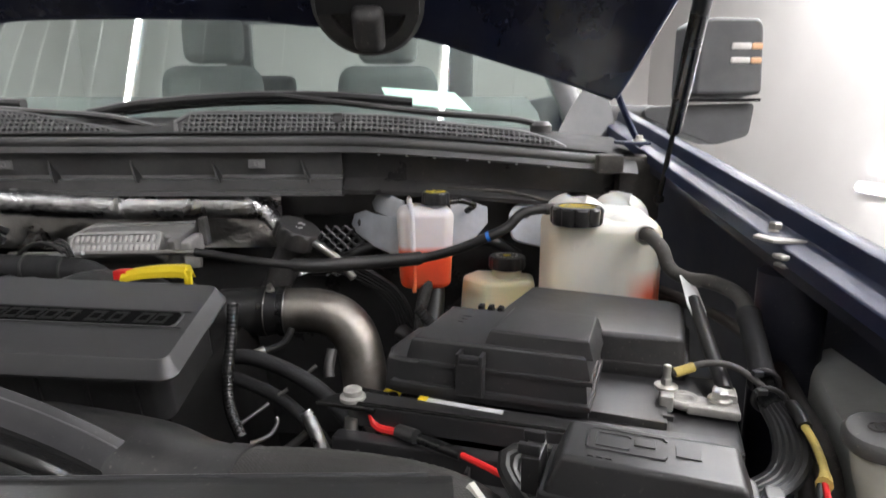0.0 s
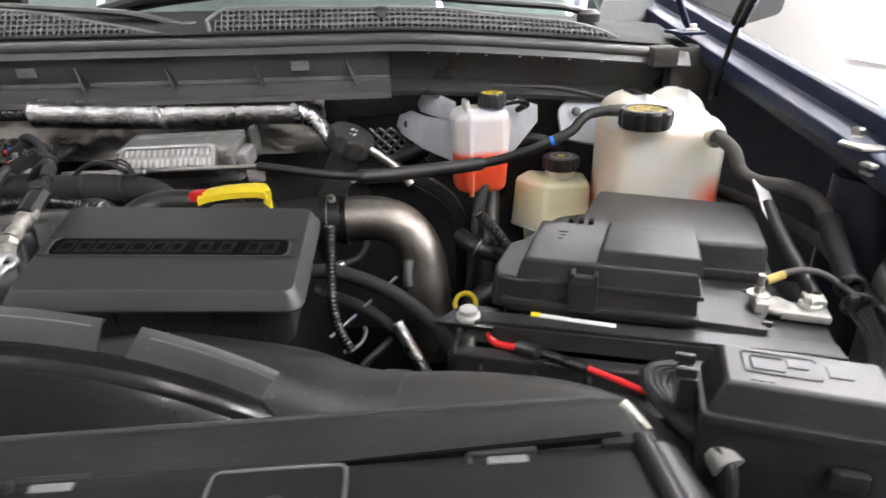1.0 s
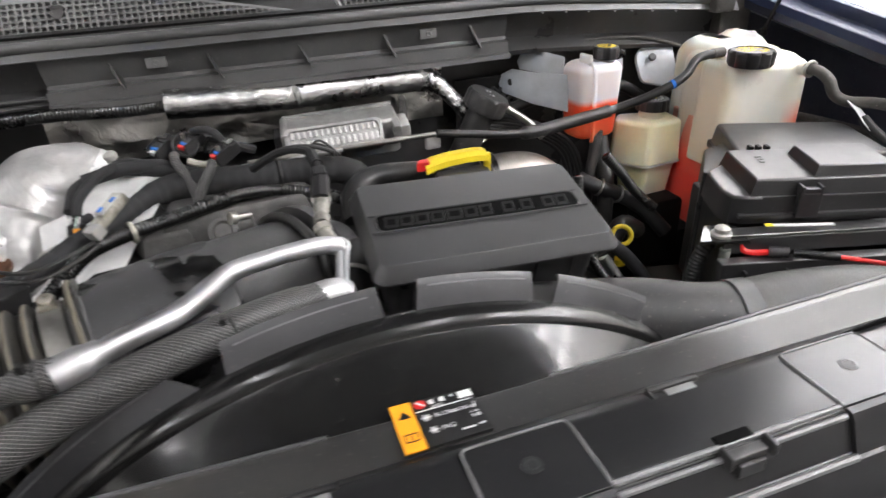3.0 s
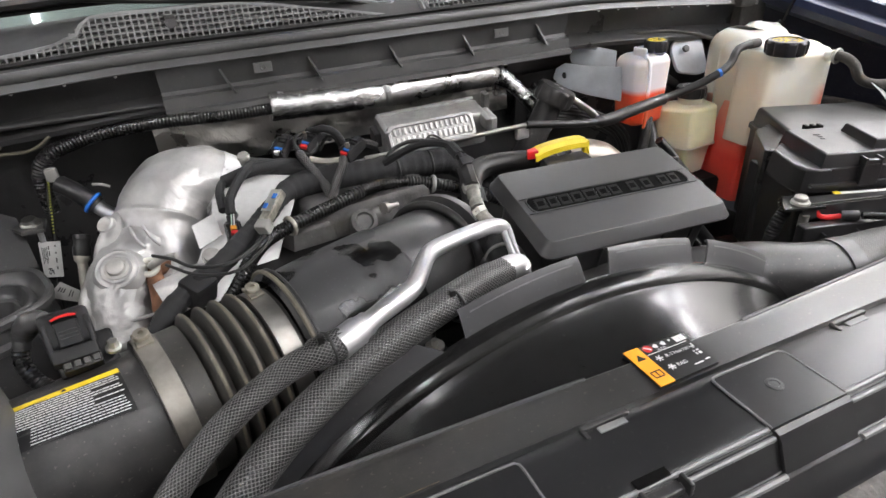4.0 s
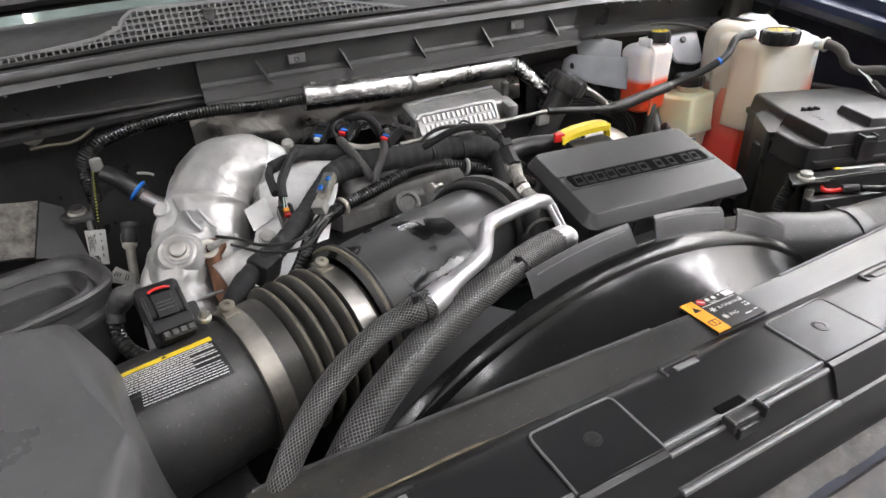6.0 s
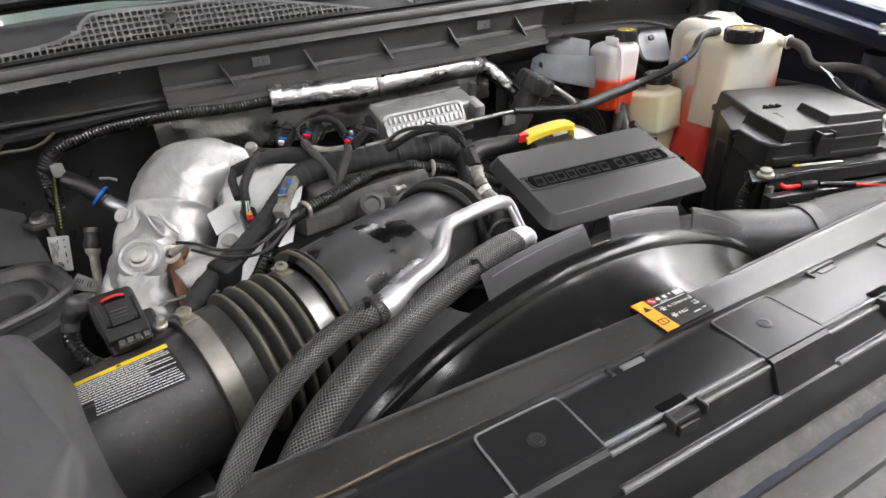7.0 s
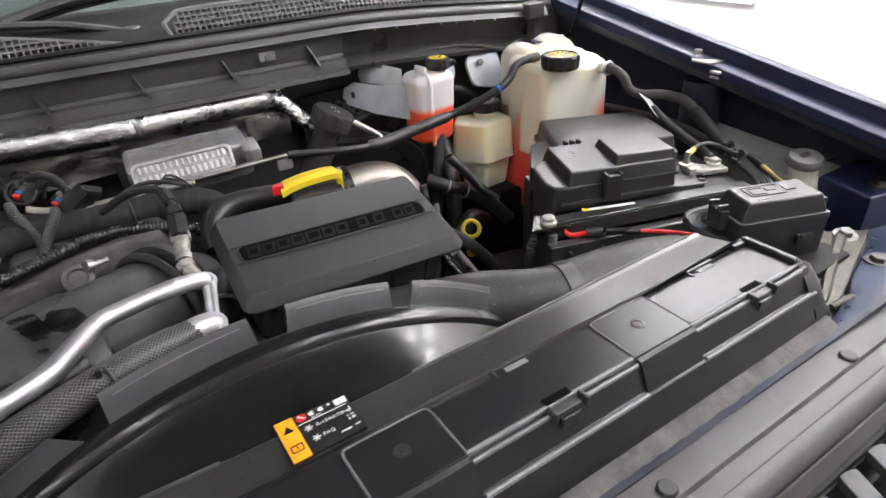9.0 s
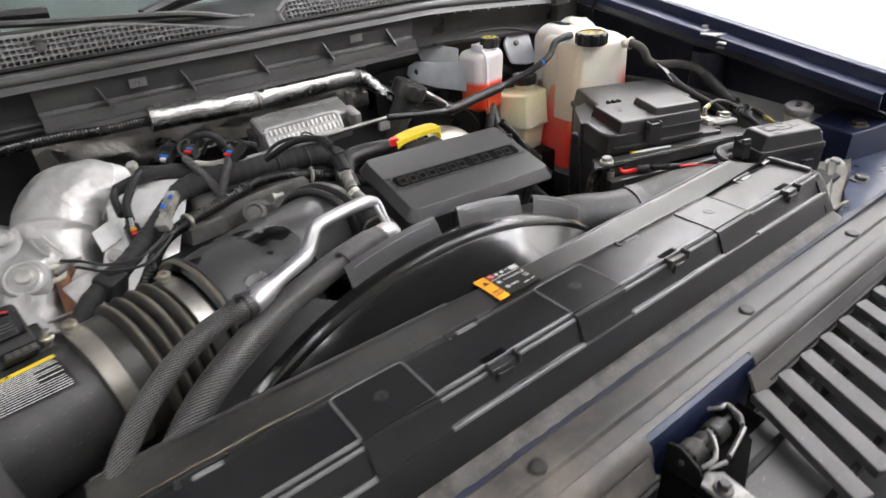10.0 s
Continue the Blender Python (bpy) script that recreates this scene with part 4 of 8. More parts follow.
part("trough", sheet([[(x, cowl_y(x) + dy, z) for dy, z in trough] for x in [tw0 + (tw1 - tw0) * i / 20 for i in range(21)]], 0.003), M_COWL, cowl, "black ribbed plenum front")
for rx in (-0.836, -0.690, -0.544, -0.398, -0.238):
    part("rib", mesh_bm([(rx + s * 0.002 + o, cowl_y(rx) + y, z) for s in (-1, 1) for o, y, z in ((-0.004, 0.002, 1.404), (0.012, -0.016, 1.366), (0.012, 0.014, 1.366), (-0.004, 0.014, 1.402))],
                        [(0, 1, 2, 3), (7, 6, 5, 4), (0, 4, 5, 1), (1, 5, 6, 2), (2, 6, 7, 3), (3, 7, 4, 0)]), M_BLACK, cowl, smooth=False)
for rx in (-0.772, -0.321):
    part("clip", join_bm(box(rx, cowl_y(rx) + 0.001, 1.398, 0.030, 0.004, 0.016, 0.001), ring((rx, cowl_y(rx) - 0.001, 1.398), (0, 1, 0), 0.004, 0.0012, 14)), M_VENT, cowl, "small grey spring clip")
for a, b in ((-1.42, tw0), (tw1, 0.42)):
    part("side_panel", sheet([[(x, cowl_y(x) + dy, z + cowl_dz(x)) for dy, z in ((0.006, 1.424), (0.03, 1.415), (0.035, 1.37), (0.018, 1.358), (0.010, 1.350), (0.012, 1.342), (0.05, 1.338))] for x in [a + (b - a) * i / 12 for i in range(13)]], 0.003), M_FIREWALL, cowl)
for x in (-1.33, -1.27, -1.2, -1.13, -1.06, -0.99, -0.10, -0.05, 0.0, 0.06, 0.10, 0.15, 0.21):
    part("seal_peg", lathe([(0.002, 0), (0.0025, 0.004), (0, 0.006)], 8, aim((x, cowl_y(x) - 0.006, 1.420 + cowl_dz(x)), (0, -0.5, -1))), M_WPRINT, cowl)


def vent(outline_top, x0, x1, y_of, z_of):
    """Square-mesh vent between the seal and an outline of heights, built of bars."""
    bms = []
    pitch = 0.0098

    def top(x):
        for (xa, za), (xb, zb) in zip(outline_top, outline_top[1:]):
            if xa <= x <= xb:
                return za + (zb - za) * (x - xa) / (xb - xa)
        return 0

    def at(x, h):
        return Vector((x, y_of(x) + 0.020 + 0.7 * h, z_of(x) + h))

    n = int((x1 - x0) / pitch)
    verts, faces = [], []

    def bar(a, b, w):
        d = (b - a)
        if d.length < 0.002:
            return
        s = Vector((w, 0, 0)) if abs(d.x) < 0.004 else Vector((0, 0.57 * w, 0.82 * w))
        nrm = Vector((0, -0.82, 0.57)) * 0.0035
        k = len(verts)
        for q in (a, b):
            verts.extend([q - s - nrm, q + s - nrm, q + s + nrm, q - s + nrm])
        faces.extend([(k, k + 1, k + 5, k + 4), (k + 1, k + 2, k + 6, k + 5), (k + 2, k + 3, k + 7, k + 6), (k + 3, k, k + 4, k + 7), (k, k + 3, k + 2, k + 1), (k + 4, k + 5, k + 6, k + 7)])

    for i in range(n + 1):
        x = x0 + pitch * i
        bar(at(x, 0), at(x, top(x)), 0.0013)
        if i < n:
            xm = x + pitch
            h = 0.002
            while h < min(top(x), top(xm)) - 0.001:
                bar(at(x, h), at(xm, h), 0.0013)
                h += pitch * 0.82
    part("vent_mesh", mesh_bm(verts, faces), M_VENT, cowl, "grey-black square mesh", smooth=False)
    edge = [at(x, h) for x, h in outline_top]
    part("vent_rim", tube(edge, 0.0042, 6, 0.02), M_VENT, cowl)
    part("vent_floor", sheet([[at(x, h) + Vector((0, 0.012, -0.02)) for h in (-0.01, 0.03)] for x in [x0 + (x1 - x0) * i / 20 for i in range(21)]], 0.002), M_DARK, cowl)


def vz(x):
    return 1.4505 + cowl_dz(x)


vent([(-0.468, 0.002), (-0.450, 0.036), (-0.20, 0.035), (-0.065, 0.034), (-0.005, 0.030), (0.05, 0.027), (0.16, 0.024), (0.225, 0.012), (0.250, 0.0)], -0.468, 0.250, cowl_y, vz)
vent([(-1.34, 0.006), (-1.06, 0.016), (-1.005, 0.044), (-0.90, 0.044), (-0.78, 0.041), (-0.66, 0.022), (-0.54, 0.0)], -1.34, -0.54, cowl_y, vz)
for nx in (-0.178, -0.893):
    part("vent_notch", join_bm(box(nx, cowl_y(nx) + 0.044, 1.481, 0.018, 0.014, 0.016, 0.003), lathe([(0.009, -0.006), (0.009, 0.006), (0, 0.007)], 16, aim((nx, cowl_y(nx) + 0.038, 1.474), (0, -0.8, 0.6)))), M_BLACKD, cowl)
part("windscreen_ledge", sheet([[(x, 1.30 + 0.10 * ((x + 0.53) / 0.85) ** 2 + dy, 1.460 + dz - (0.052 if x > CX else 0.028) * ((x + 0.53) / 0.85) ** 2) for dy, dz in ((-0.14, -0.004), (-0.06, 0.006), (0.0, 0.004), (0.06, 0.0))] for x in [-1.42 + 1.78 * i / 24 for i in range(25)]], 0.003), M_LEDGE, cowl, "grey plastic ledge")
part("corner_cap", box(0.322, 1.098, 1.396, 0.050, 0.04, 0.036, 0.008), M_RUBBERD, cowl, "brown dusty foam corner seal")
part("corner_cap", box(0.392, 1.150, 1.345, 0.085, 0.06, 0.13, 0.012), M_RUBBERD, cowl, "brown dusty foam corner seal")

# ---- firewall and floor of the bay ----
fw = thing("firewall", "dark painted steel firewall behind the engine", "firewall", (CX, 1.2, 0.9))
part("panel", box(CX, 1.19, 1.07, 1.86, 0.03, 0.55, 0.01), M_FIREWALL, fw)
part("flange", tube([(-1.42, 1.115, 1.362), (-1.209, 1.10, 1.362), (-1.075, 1.10, 1.360), (-0.936, 1.10, 1.359)], 0.004, 8, 0.03), M_FIREWALL, fw)
part("flange_lip", box(-1.18, 1.125, 1.357, 0.48, 0.045, 0.004, 0.001), M_FIREWALL, fw)
part("undertray", box(CX, 0.75, 0.80, 1.92, 1.1, 0.03, 0), M_DARK, fw)
part("front_wall", box(CX, 0.30, 0.98, 1.5, 0.05, 0.36, 0.01), M_DARK, fw)

# ---- windscreen, cabin, wipers ----
cab = thing("cab", "truck cab with dark seats behind a tinted windscreen", "truck cab", (CX, 2.0, 1.3))


def ws(u, v):
    x = CX + u * (0.88 - 0.11 * v)
    return (x, 1.345 + 0.11 * u * u + 0.78 * v, 1.462 - 0.042 * u * u + 0.60 * v)


part("windscreen", sheet([[ws(-1 + 2 * i / 20, j / 10) for j in range(11)] for i in range(21)], 0.005), M_GLASS, cab, "greenish tinted windscreen glass").visible_shadow = False
for s in (-1, 1):
    part("pillar", tube([ws(s * 1.01, -0.05), ws(s * 1.01, 0.5), ws(s * 1.01, 1.05)], 0.035, 10, 0.1), M_MIRROR, cab)
    part("side_panel", box(CX + s * 0.90, 2.8, 1.2, 0.06, 2.2, 0.7, 0.02), M_PAINT, cab)
part("roof", box(CX, 3.0, 2.09, 1.5, 1.9, 0.05, 0.02), M_PAINT, cab)
part("dashboard", sheet([[(CX + u * 0.78, y, z) for y, z in ((1.40, 1.41), (1.55, 1.485), (1.75, 1.530), (1.90, 1.525), (1.95, 1.40), (1.95, 1.0))] for u in (-1, -0.5, 0, 0.5, 1)], 0.01), M_DASH, cab)
part("cabin_floor", box(CX, 2.8, 0.95, 1.7, 2.2, 0.04, 0), M_DASH, cab)
for s in (-1, 1):
    part("rear_post", box(CX + s * 0.70, 3.95, 1.75, 0.16, 0.08, 0.75, 0.02), M_DASH, cab)
part("rear_sill", box(CX, 3.95, 1.25, 1.6, 0.08, 0.40, 0.02), M_DASH, cab)
for s in (-1, 1):
    part("seat_back", box(CX - 0.06 + s * 0.38, 2.70, 1.38, 0.50, 0.16, 0.66, 0.07, None, 3, 0.85), M_SEAT, cab)
    part("headrest", box(CX - 0.06 + s * 0.38, 2.74, 1.82, 0.26, 0.10, 0.20, 0.045, None, 3), M_SEAT, cab)
    part("rear_headrest", box(CX + s * 0.42, 3.7, 1.66, 0.24, 0.10, 0.16, 0.04, None, 3), M_SEAT, cab)
part("screen_sticker", mesh_bm([ws(0.47, 0.105), ws(0.70, 0.09), ws(0.66, 0.16), ws(0.45, 0.165)], [(0, 1, 2, 3)]), M_TEAL, cab, "pale green sheet inside the glass")


def wiper(name, pts, arm):
    w = thing(name, "black windscreen wiper resting on the glass", "wiper", pts[0], "windscreen wipers")
    blade = part("blade", tube(pts, 0.013, 8, 0.03, squash=0.8), M_BLACK, w)
    part("rubber", tube([(p[0], p[1] + 0.004, p[2] - 0.014) for p in pts], 0.004, 6, 0.03), M_RUBBER, blade)
    armp = part("arm", tube(arm, 0.011, 8, 0.03, squash=0.6), M_BLACKD, w)
    part("pivot_cap", lathe([(0.022, 0), (0.022, 0.014), (0.014, 0.022), (0, 0.023)], 16, Matrix.Translation((arm[0][0], arm[0][1], arm[0][2] - 0.012))), M_BLACKD, armp)
    return w


wiper("wiper", [(-0.70, 1.235, 1.487), (-0.60, 1.262, 1.508), (-0.40, 1.285, 1.524), (-0.20, 1.29, 1.524), (-0.045, 1.285, 1.512)], [(0.215, 1.21, 1.462), (0.17, 1.225, 1.476), (0.0, 1.25, 1.490), (-0.20, 1.275, 1.512), (-0.33, 1.285, 1.527)])
wiper("wiper", [(-1.36, 1.30, 1.50), (-1.2, 1.29, 1.508), (-1.0, 1.285, 1.515), (-0.85, 1.28, 1.51)], [(-0.52, 1.165, 1.458), (-0.60, 1.18, 1.478), (-0.68, 1.20, 1.487), (-0.9, 1.25, 1.50), (-1.05, 1.28, 1.515)])

# ---- raised hood ----
M_HOODIN = material("gloss_navy_paint", (0.006, 0.008, 0.022), 0.30, 0.05, grain=900, bump=0.02, coat=0.22, coat_rough=0.10, dust=0.02, spec=0.4)
hood = thing("hood", "raised dark blue hood with its black inner side", "hood", (CX, 1.15, 1.55))


def hood_edge(x):
    dx = abs(x - CX)
    return 1.657 - 0.126 * max(0.0, dx - 0.262) - 0.16 * max(0.0, dx - 0.50) - 0.06 * max(0.0, dx - 0.756) - 0.01 * max(0.0, 1 - abs(dx - 0.262) / 0.06)


def hood_row(x):
    z0 = hood_edge(x)
    k = abs(x - CX) / 0.854
    y0 = 1.10 + 0.05 * k
    return [(CX + (x - CX) * (1 + 0.42 * d - 0.14 * d * d), y0 - d * 0.62, z0 + d * 0.80 + 0.03 * math.sin(min(1, d) * 3)) for d in (0.0, 0.01, 0.05, 0.15, 0.4, 0.8, 1.3)]


part("inner_panel", sheet([hood_row(CX + 0.854 * (-1 + 2 * i / 32)) for i in range(33)], 0.012), M_HOODIN, hood, "glossy dark navy inner panel")
part("edge_seam", tube([(x, 1.10 + 0.05 * abs(x - CX) / 0.854, hood_edge(x)) for x in [CX + 0.854 * (-1 + 2 * i / 24) for i in range(25)]], 0.010, 8, 0.03), M_PAINT, hood, "dark blue painted folded edge")
for s in (-1, 1):
    x = CX + s * 0.854
    part("side_edge", tube([hood_row(x)[q] for q in (0, 3, 4, 5)], 0.011, 8, 0.05), M_PAINT, hood)
    part("hinge", join_bm(tube([(x + s * 0.008, 1.165, 1.535), (x + s * 0.022, 1.168, 1.505), (x + s * 0.050, 1.168, 1.450), (x + s * 0.066, 1.165, 1.425)], 0.010, 10, 0.02, squash=0.6), box(x + s * 0.04, 1.145, 1.432, 0.05, 0.07, 0.006, 0.002)), M_PAINT, hood)
    part("hinge_bolt", bolt((x + s * 0.05, 1.135, 1.435), r=0.007), M_ZINC, hood)
duct = thing("hood_duct_valve", "round black hood air duct with a projecting flap", "duct", (-0.105, 1.0, 1.63))
vm = aim((-0.105, 1.0, 1.655), (0.0, -0.80, -0.55))
part("disc", lathe([(0.088, -0.05), (0.090, 0.0), (0.082, 0.008), (0.062, 0.010), (0.058, 0.002), (0, 0.002)], 36, vm), M_BLACKD, duct)
part("cross_bar", box(0, 0, 0.006, 0.165, 0.03, 0.012, 0.004, vm), M_BLACK, duct)
part("flap", box(0, -0.034, 0.020, 0.056, 0.080, 0.030, 0.012, vm, 3, 0.8), M_BLACKD, duct, "grey rubber flap")
part("neck", tube([(-0.105, 1.0, 1.67), (-0.105, 1.02, 1.74), (-0.105, 0.98, 1.82)], 0.075, 16, 0.03), M_BLACK, duct)
strut = thing("gas_strut", "black gas strut holding up the hood", "strut", (0.40, 1.05, 1.34))
part("cylinder", tube([(0.342, 0.80, 1.624), (0.399, 1.0, 1.458)], 0.0125, 12, 0.1), M_LOOM, strut)
part("cylinder_end", tube([(0.30, 0.66, 1.74), (0.342, 0.80, 1.624)], 0.0125, 12, 0.1), M_LOOM, strut)
part("rod", tube([(0.399, 1.0, 1.458), (0.402, 1.05, 1.335)], 0.0045, 8, 0.1), M_DARK, strut)
part("ball_joint", lathe([(0, -0.010), (0.009, -0.004), (0.009, 0.006), (0, 0.012)], 12, Matrix.Translation((0.402, 1.05, 1.335))), M_DARK, strut)

part("corner_trim", sheet([[(0.366, 1.44, 1.565), (0.318, 1.415, 1.50), (0.285, 1.385, 1.445)], [(0.415, 1.43, 1.52), (0.370, 1.405, 1.455), (0.335, 1.375, 1.405)], [(0.430, 1.42, 1.46), (0.40, 1.40, 1.42), (0.365, 1.37, 1.395)]], 0.004), M_MIRROR, cab, "grey corner trim of the windscreen")
# ---- door mirror ----
mir = thing("door_mirror", "large grey towing mirror with amber turn lamp strips", "mirror", (0.75, 1.62, 1.5))
XZ = Matrix(((1, 0, 0, 0), (0, 0, -1, 0), (0, 1, 0, 0), (0, 0, 0, 1)))
part("shell", prism([(0.668, 1.530), (0.858, 1.532), (0.850, 1.715), (0.835, 1.736), (0.700, 1.738), (0.668, 1.722)], -1.70, -1.565, 0.035, 0.012, XZ, 4, 0.022), M_MIRROR, mir)
part("lower_shell", prism([(0.560, 1.512), (0.860, 1.522), (0.852, 1.432), (0.760, 1.405), (0.620, 1.455), (0.550, 1.485)], -1.70, -1.60, 0.02, 0.006, XZ, 3, 0.014), M_MIRROR, mir)
part("arm", box(0.49, 1.66, 1.485, 0.24, 0.09, 0.060, 0.02, None, 3), M_MIRROR, mir)
part("shell_gap", box(0.762, 1.60, 1.5265, 0.18, 0.06, 0.008, 0.002), M_DARK, mir)
for z in (1.655, 1.620):
    lens = part("turn_lamp", box(0.785, 1.567, z + 0.004, 0.052, 0.012, 0.017, 0.005), M_LAMPW, mir, "clear lamp strip")
    part("amber_end", box(0.826, 1.570, z + 0.004, 0.030, 0.016, 0.017, 0.005), M_LAMPA, lens, "pale amber lamp strip")

# ---- engine: cover and dark mass below ----
eng = thing("engine", "dark engine block filling the bay", "engine", (-0.4, 0.75, 0.85))
part("block", prism([(-0.90, 0.50), (-0.29, 0.50), (-0.28, 1.0), (-0.90, 1.0)], 0.82, 1.08, 0.02, 0.03), M_DARK, eng)
part("valve_cover", prism([(-0.90, 0.66), (-0.60, 0.68), (-0.60, 0.98), (-0.92, 0.96)], 1.06, 1.20, 0.02, 0.02), M_DARK, eng)
part("valve_cover", prism([(-0.50, 0.64), (-0.31, 0.64), (-0.30, 0.98), (-0.50, 0.98)], 1.06, 1.15, 0.02, 0.02), M_DARK, eng)
part("intake_casting", prism([(-0.80, 0.80), (-0.58, 0.82), (-0.56, 0.94), (-0.80, 0.95)], 1.18, 1.245, 0.012, 0.02), M_CASTD, eng, "grimy grey cast manifold")

cov = thing("engine_cover", "matte black plastic engine cover with sunken emblem bar", "cover", (-0.405, 0.63, 1.2))


def cov_m():
    # local frame: x along the cover, y back, z off the plate
    return Matrix.Translation((-0.4068, 0.6284, 1.2665)) @ Matrix.Rotation(radians(-2.0), 4, "Z") @ Matrix.Rotation(radians(14.6), 4, "X") @ Matrix.Rotation(radians(2.7), 4, "Y")


CM = cov_m()


def cover_ring(front, side, back, z, r=0.016):
    return [(x, y, z) for x, y in rounded(-0.1500 + side, 0.1500 - side, -0.0845 + front, 0.0805 - back, r, 5)]


part("plate", loft([cover_ring(0.004, 0.004, 0.004, -0.0200), cover_ring(0.0005, 0.0005, 0.0005, -0.0190), cover_ring(0.0, 0.0, 0.0, -0.0160), cover_ring(0.0012, 0.0012, 0.0008, -0.0140),
                    cover_ring(0.0125, 0.0100, 0.0055, -0.0012, 0.010), cover_ring(0.0140, 0.0112, 0.0065, -0.0002, 0.009), cover_ring(0.0165, 0.0130, 0.0080, 0.0, 0.008)], CM), M_COVER, cov, angle=25)
skirt = part("skirt", loft([cover_ring(0.016, 0.020, 0.016, -0.085), cover_ring(0.016, 0.020, 0.016, -0.019)], CM), M_BLACK, cov)
for k in range(5):
    part("skirt_rib", box(-0.10 + 0.05 * k, -0.068, -0.050, 0.004, 0.006, 0.055, 0.001, CM), M_BLACK, skirt)


def stadium(x0, x1, y0, y1, r, n=4):
    return rounded(x0, x1, y0, y1, r, n)


EMB = CM @ Matrix.Translation((-0.0015, 0.0, 0.0))
bar = part("emblem_bar", prism(stadium(-0.1275, 0.1255, -0.0160, 0.0125, 0.009), -0.002, 0.0004, 0, 0, EMB), M_VOID, cov, "black sunken bar")
rim_line = stadium(-0.1285, 0.1265, -0.0170, 0.0135, 0.0095)
part("emblem_rim", tube([EMB @ Vector((x, y, 0.0003)) for x, y in rim_line + rim_line[:1]], 0.0015, 6, 0.006), M_COVER, cov)


LEAN = Matrix(((1, 0.16, 0, 0), (0, 1, 0, 0), (0, 0, 1, 0), (0, 0, 0, 1)))
ex = -0.119
for w in (0.019, 0.018, 0.019, 0.019, 0.022, 0.019, 0.019, 0, 0.018, 0.006, 0.018, 0, 0.018, 0.018):
    if w == 0:
        ex += 0.011
        continue
    h = 0.0205 if w > 0.01 else 0.004
    block = part("emblem_block", box(ex + w / 2 - 0.001, -0.0018 - (0.0205 - h) / 2, 0.0007, w - 0.0024, h, 0.0014, 0.0005, EMB @ LEAN, 1), M_EMB, bar)
    if w > 0.01:
        part("block_recess", box(ex + w / 2 - 0.001, -0.0018, 0.0011, w - 0.0092, h - 0.0110, 0.0012, 0.0003, EMB @ LEAN, 1), M_VOID, block)
    ex += w

# ---- air intake: sensor tube, bellows, resonator, elbow ----
AX = Vector((0.962, 0.273, 0.0)).normalized()
A0 = Vector((-1.055, 0.56, 1.188))


def on_axis(x):
    return A0 + AX * ((x - A0.x) / AX.x)


itk = thing("air_intake_tube", "black plastic air intake tube with warning label", "intake tube", tuple(on_axis(-1.06)))
part("tube", tube([on_axis(-1.20) + Vector((0, 0, -0.01)), on_axis(-1.12), on_axis(-0.992)], lambda s: 0.075 + 0.004 * (s > 0.225), 32, 0.01), M_BLACKD, itk)
part("rim", ring(tuple(on_axis(-0.990)), AX, 0.073, 0.006, 40), M_BLACKD, itk)
part("neck_box", prism([(-1.16, 0.36), (-0.99, 0.42), (-1.02, 0.56), (-1.18, 0.56)], 0.98, 1.12, 0.01, 0.0), M_BLACKD, itk)


def around(x, deg, r):
    """A point on the tube's skin: degrees from straight up towards the front."""
    side = Vector((AX.y, -AX.x, 0))
    return on_axis(x) + side * (r * math.sin(radians(deg))) + Vector((0, 0, r * math.cos(radians(deg))))


def on_label(u, v, r):
    """A point of the label: u along the tube, v round it; the sheet was stuck on a little askew."""
    x0 = -1.099 - 0.018 * v
    d0, d1 = -6.0 + 6.5 * u, 31.5 + 9.0 * u
    return around(x0 + (-1.013 - x0) * u, d0 + (d1 - d0) * v, r)


def wrap(u0, u1, v0, v1, r, n=8):
    return sheet([[on_label(u0 + (u1 - u0) * i / 6, v0 + (v1 - v0) * j / n, r) for j in range(n + 1)] for i in range(7)], 0.0004)


lab = part("label", wrap(0, 1, 0.10, 1, 0.0756), M_KPRINT, itk, "black and white warning label")
part("label_band", wrap(0, 1, 0, 0.13, 0.0757), M_YLABEL, lab, "yellow warning band")
part("label_triangle", mesh_bm([on_label(0.47, 0.105, 0.0764), on_label(0.53, 0.105, 0.0764), on_label(0.50, 0.025, 0.0764)], [(0, 1, 2)]), M_KPRINT, lab)
random.seed(5)
for i in range(15):
    v, long_line = 0.165 + 0.054 * i, i < 9
    u, stop = (0.02 if long_line else 0.24), (0.97 if i not in (3, 6, 8) else 0.72)
    bits = []
    while u < stop - 0.02:
        w = random.uniform(0.014, 0.060)
        bits.append(wrap(u, min(u + w, stop), v, v + (0.019 if long_line else 0.015), 0.0760, n=1))
        u += w + 0.007
    part("label_line", join_bm(*bits), M_WPRINT, lab)
part("label_book", join_bm(wrap(0.03, 0.09, 0.84, 0.95, 0.0761, n=2), wrap(0.10, 0.16, 0.84, 0.95, 0.0761, n=2)), M_WPRINT, lab)
M_SENSOR = material("sensor_plastic", (0.010, 0.010, 0.011), 0.45, grain=1400, bump=0.12, dust=0.02, spec=0.3)
sens = thing("air_sensor", "black air flow sensor with red locking tab and cable", "sensor", (-1.055, 0.60, 1.26))
sm = Matrix.Translation((-1.052, 0.594, 1.284)) @ pose(0, 0, 0, 40, 4, 14) @ Matrix.Scale(0.74, 4)
part("base", box(0.012, -0.014, -0.030, 0.070, 0.05, 0.018, 0.005, sm), M_SENSOR, sens)
sbody = part("body", box(0, -0.004, -0.004, 0.040, 0.050, 0.024, 0.004, sm), M_SENSOR, sens)
part("hood", loft([[(x, y, z) for x, y in rounded(-0.028 + e, 0.028 - e, -0.010 + e, 0.040 - e, 0.008)] for e, z in ((0.0, -0.014), (0.0, 0.008), (0.003, 0.0115), (0.008, 0.013))], sm), M_SENSOR, sbody)
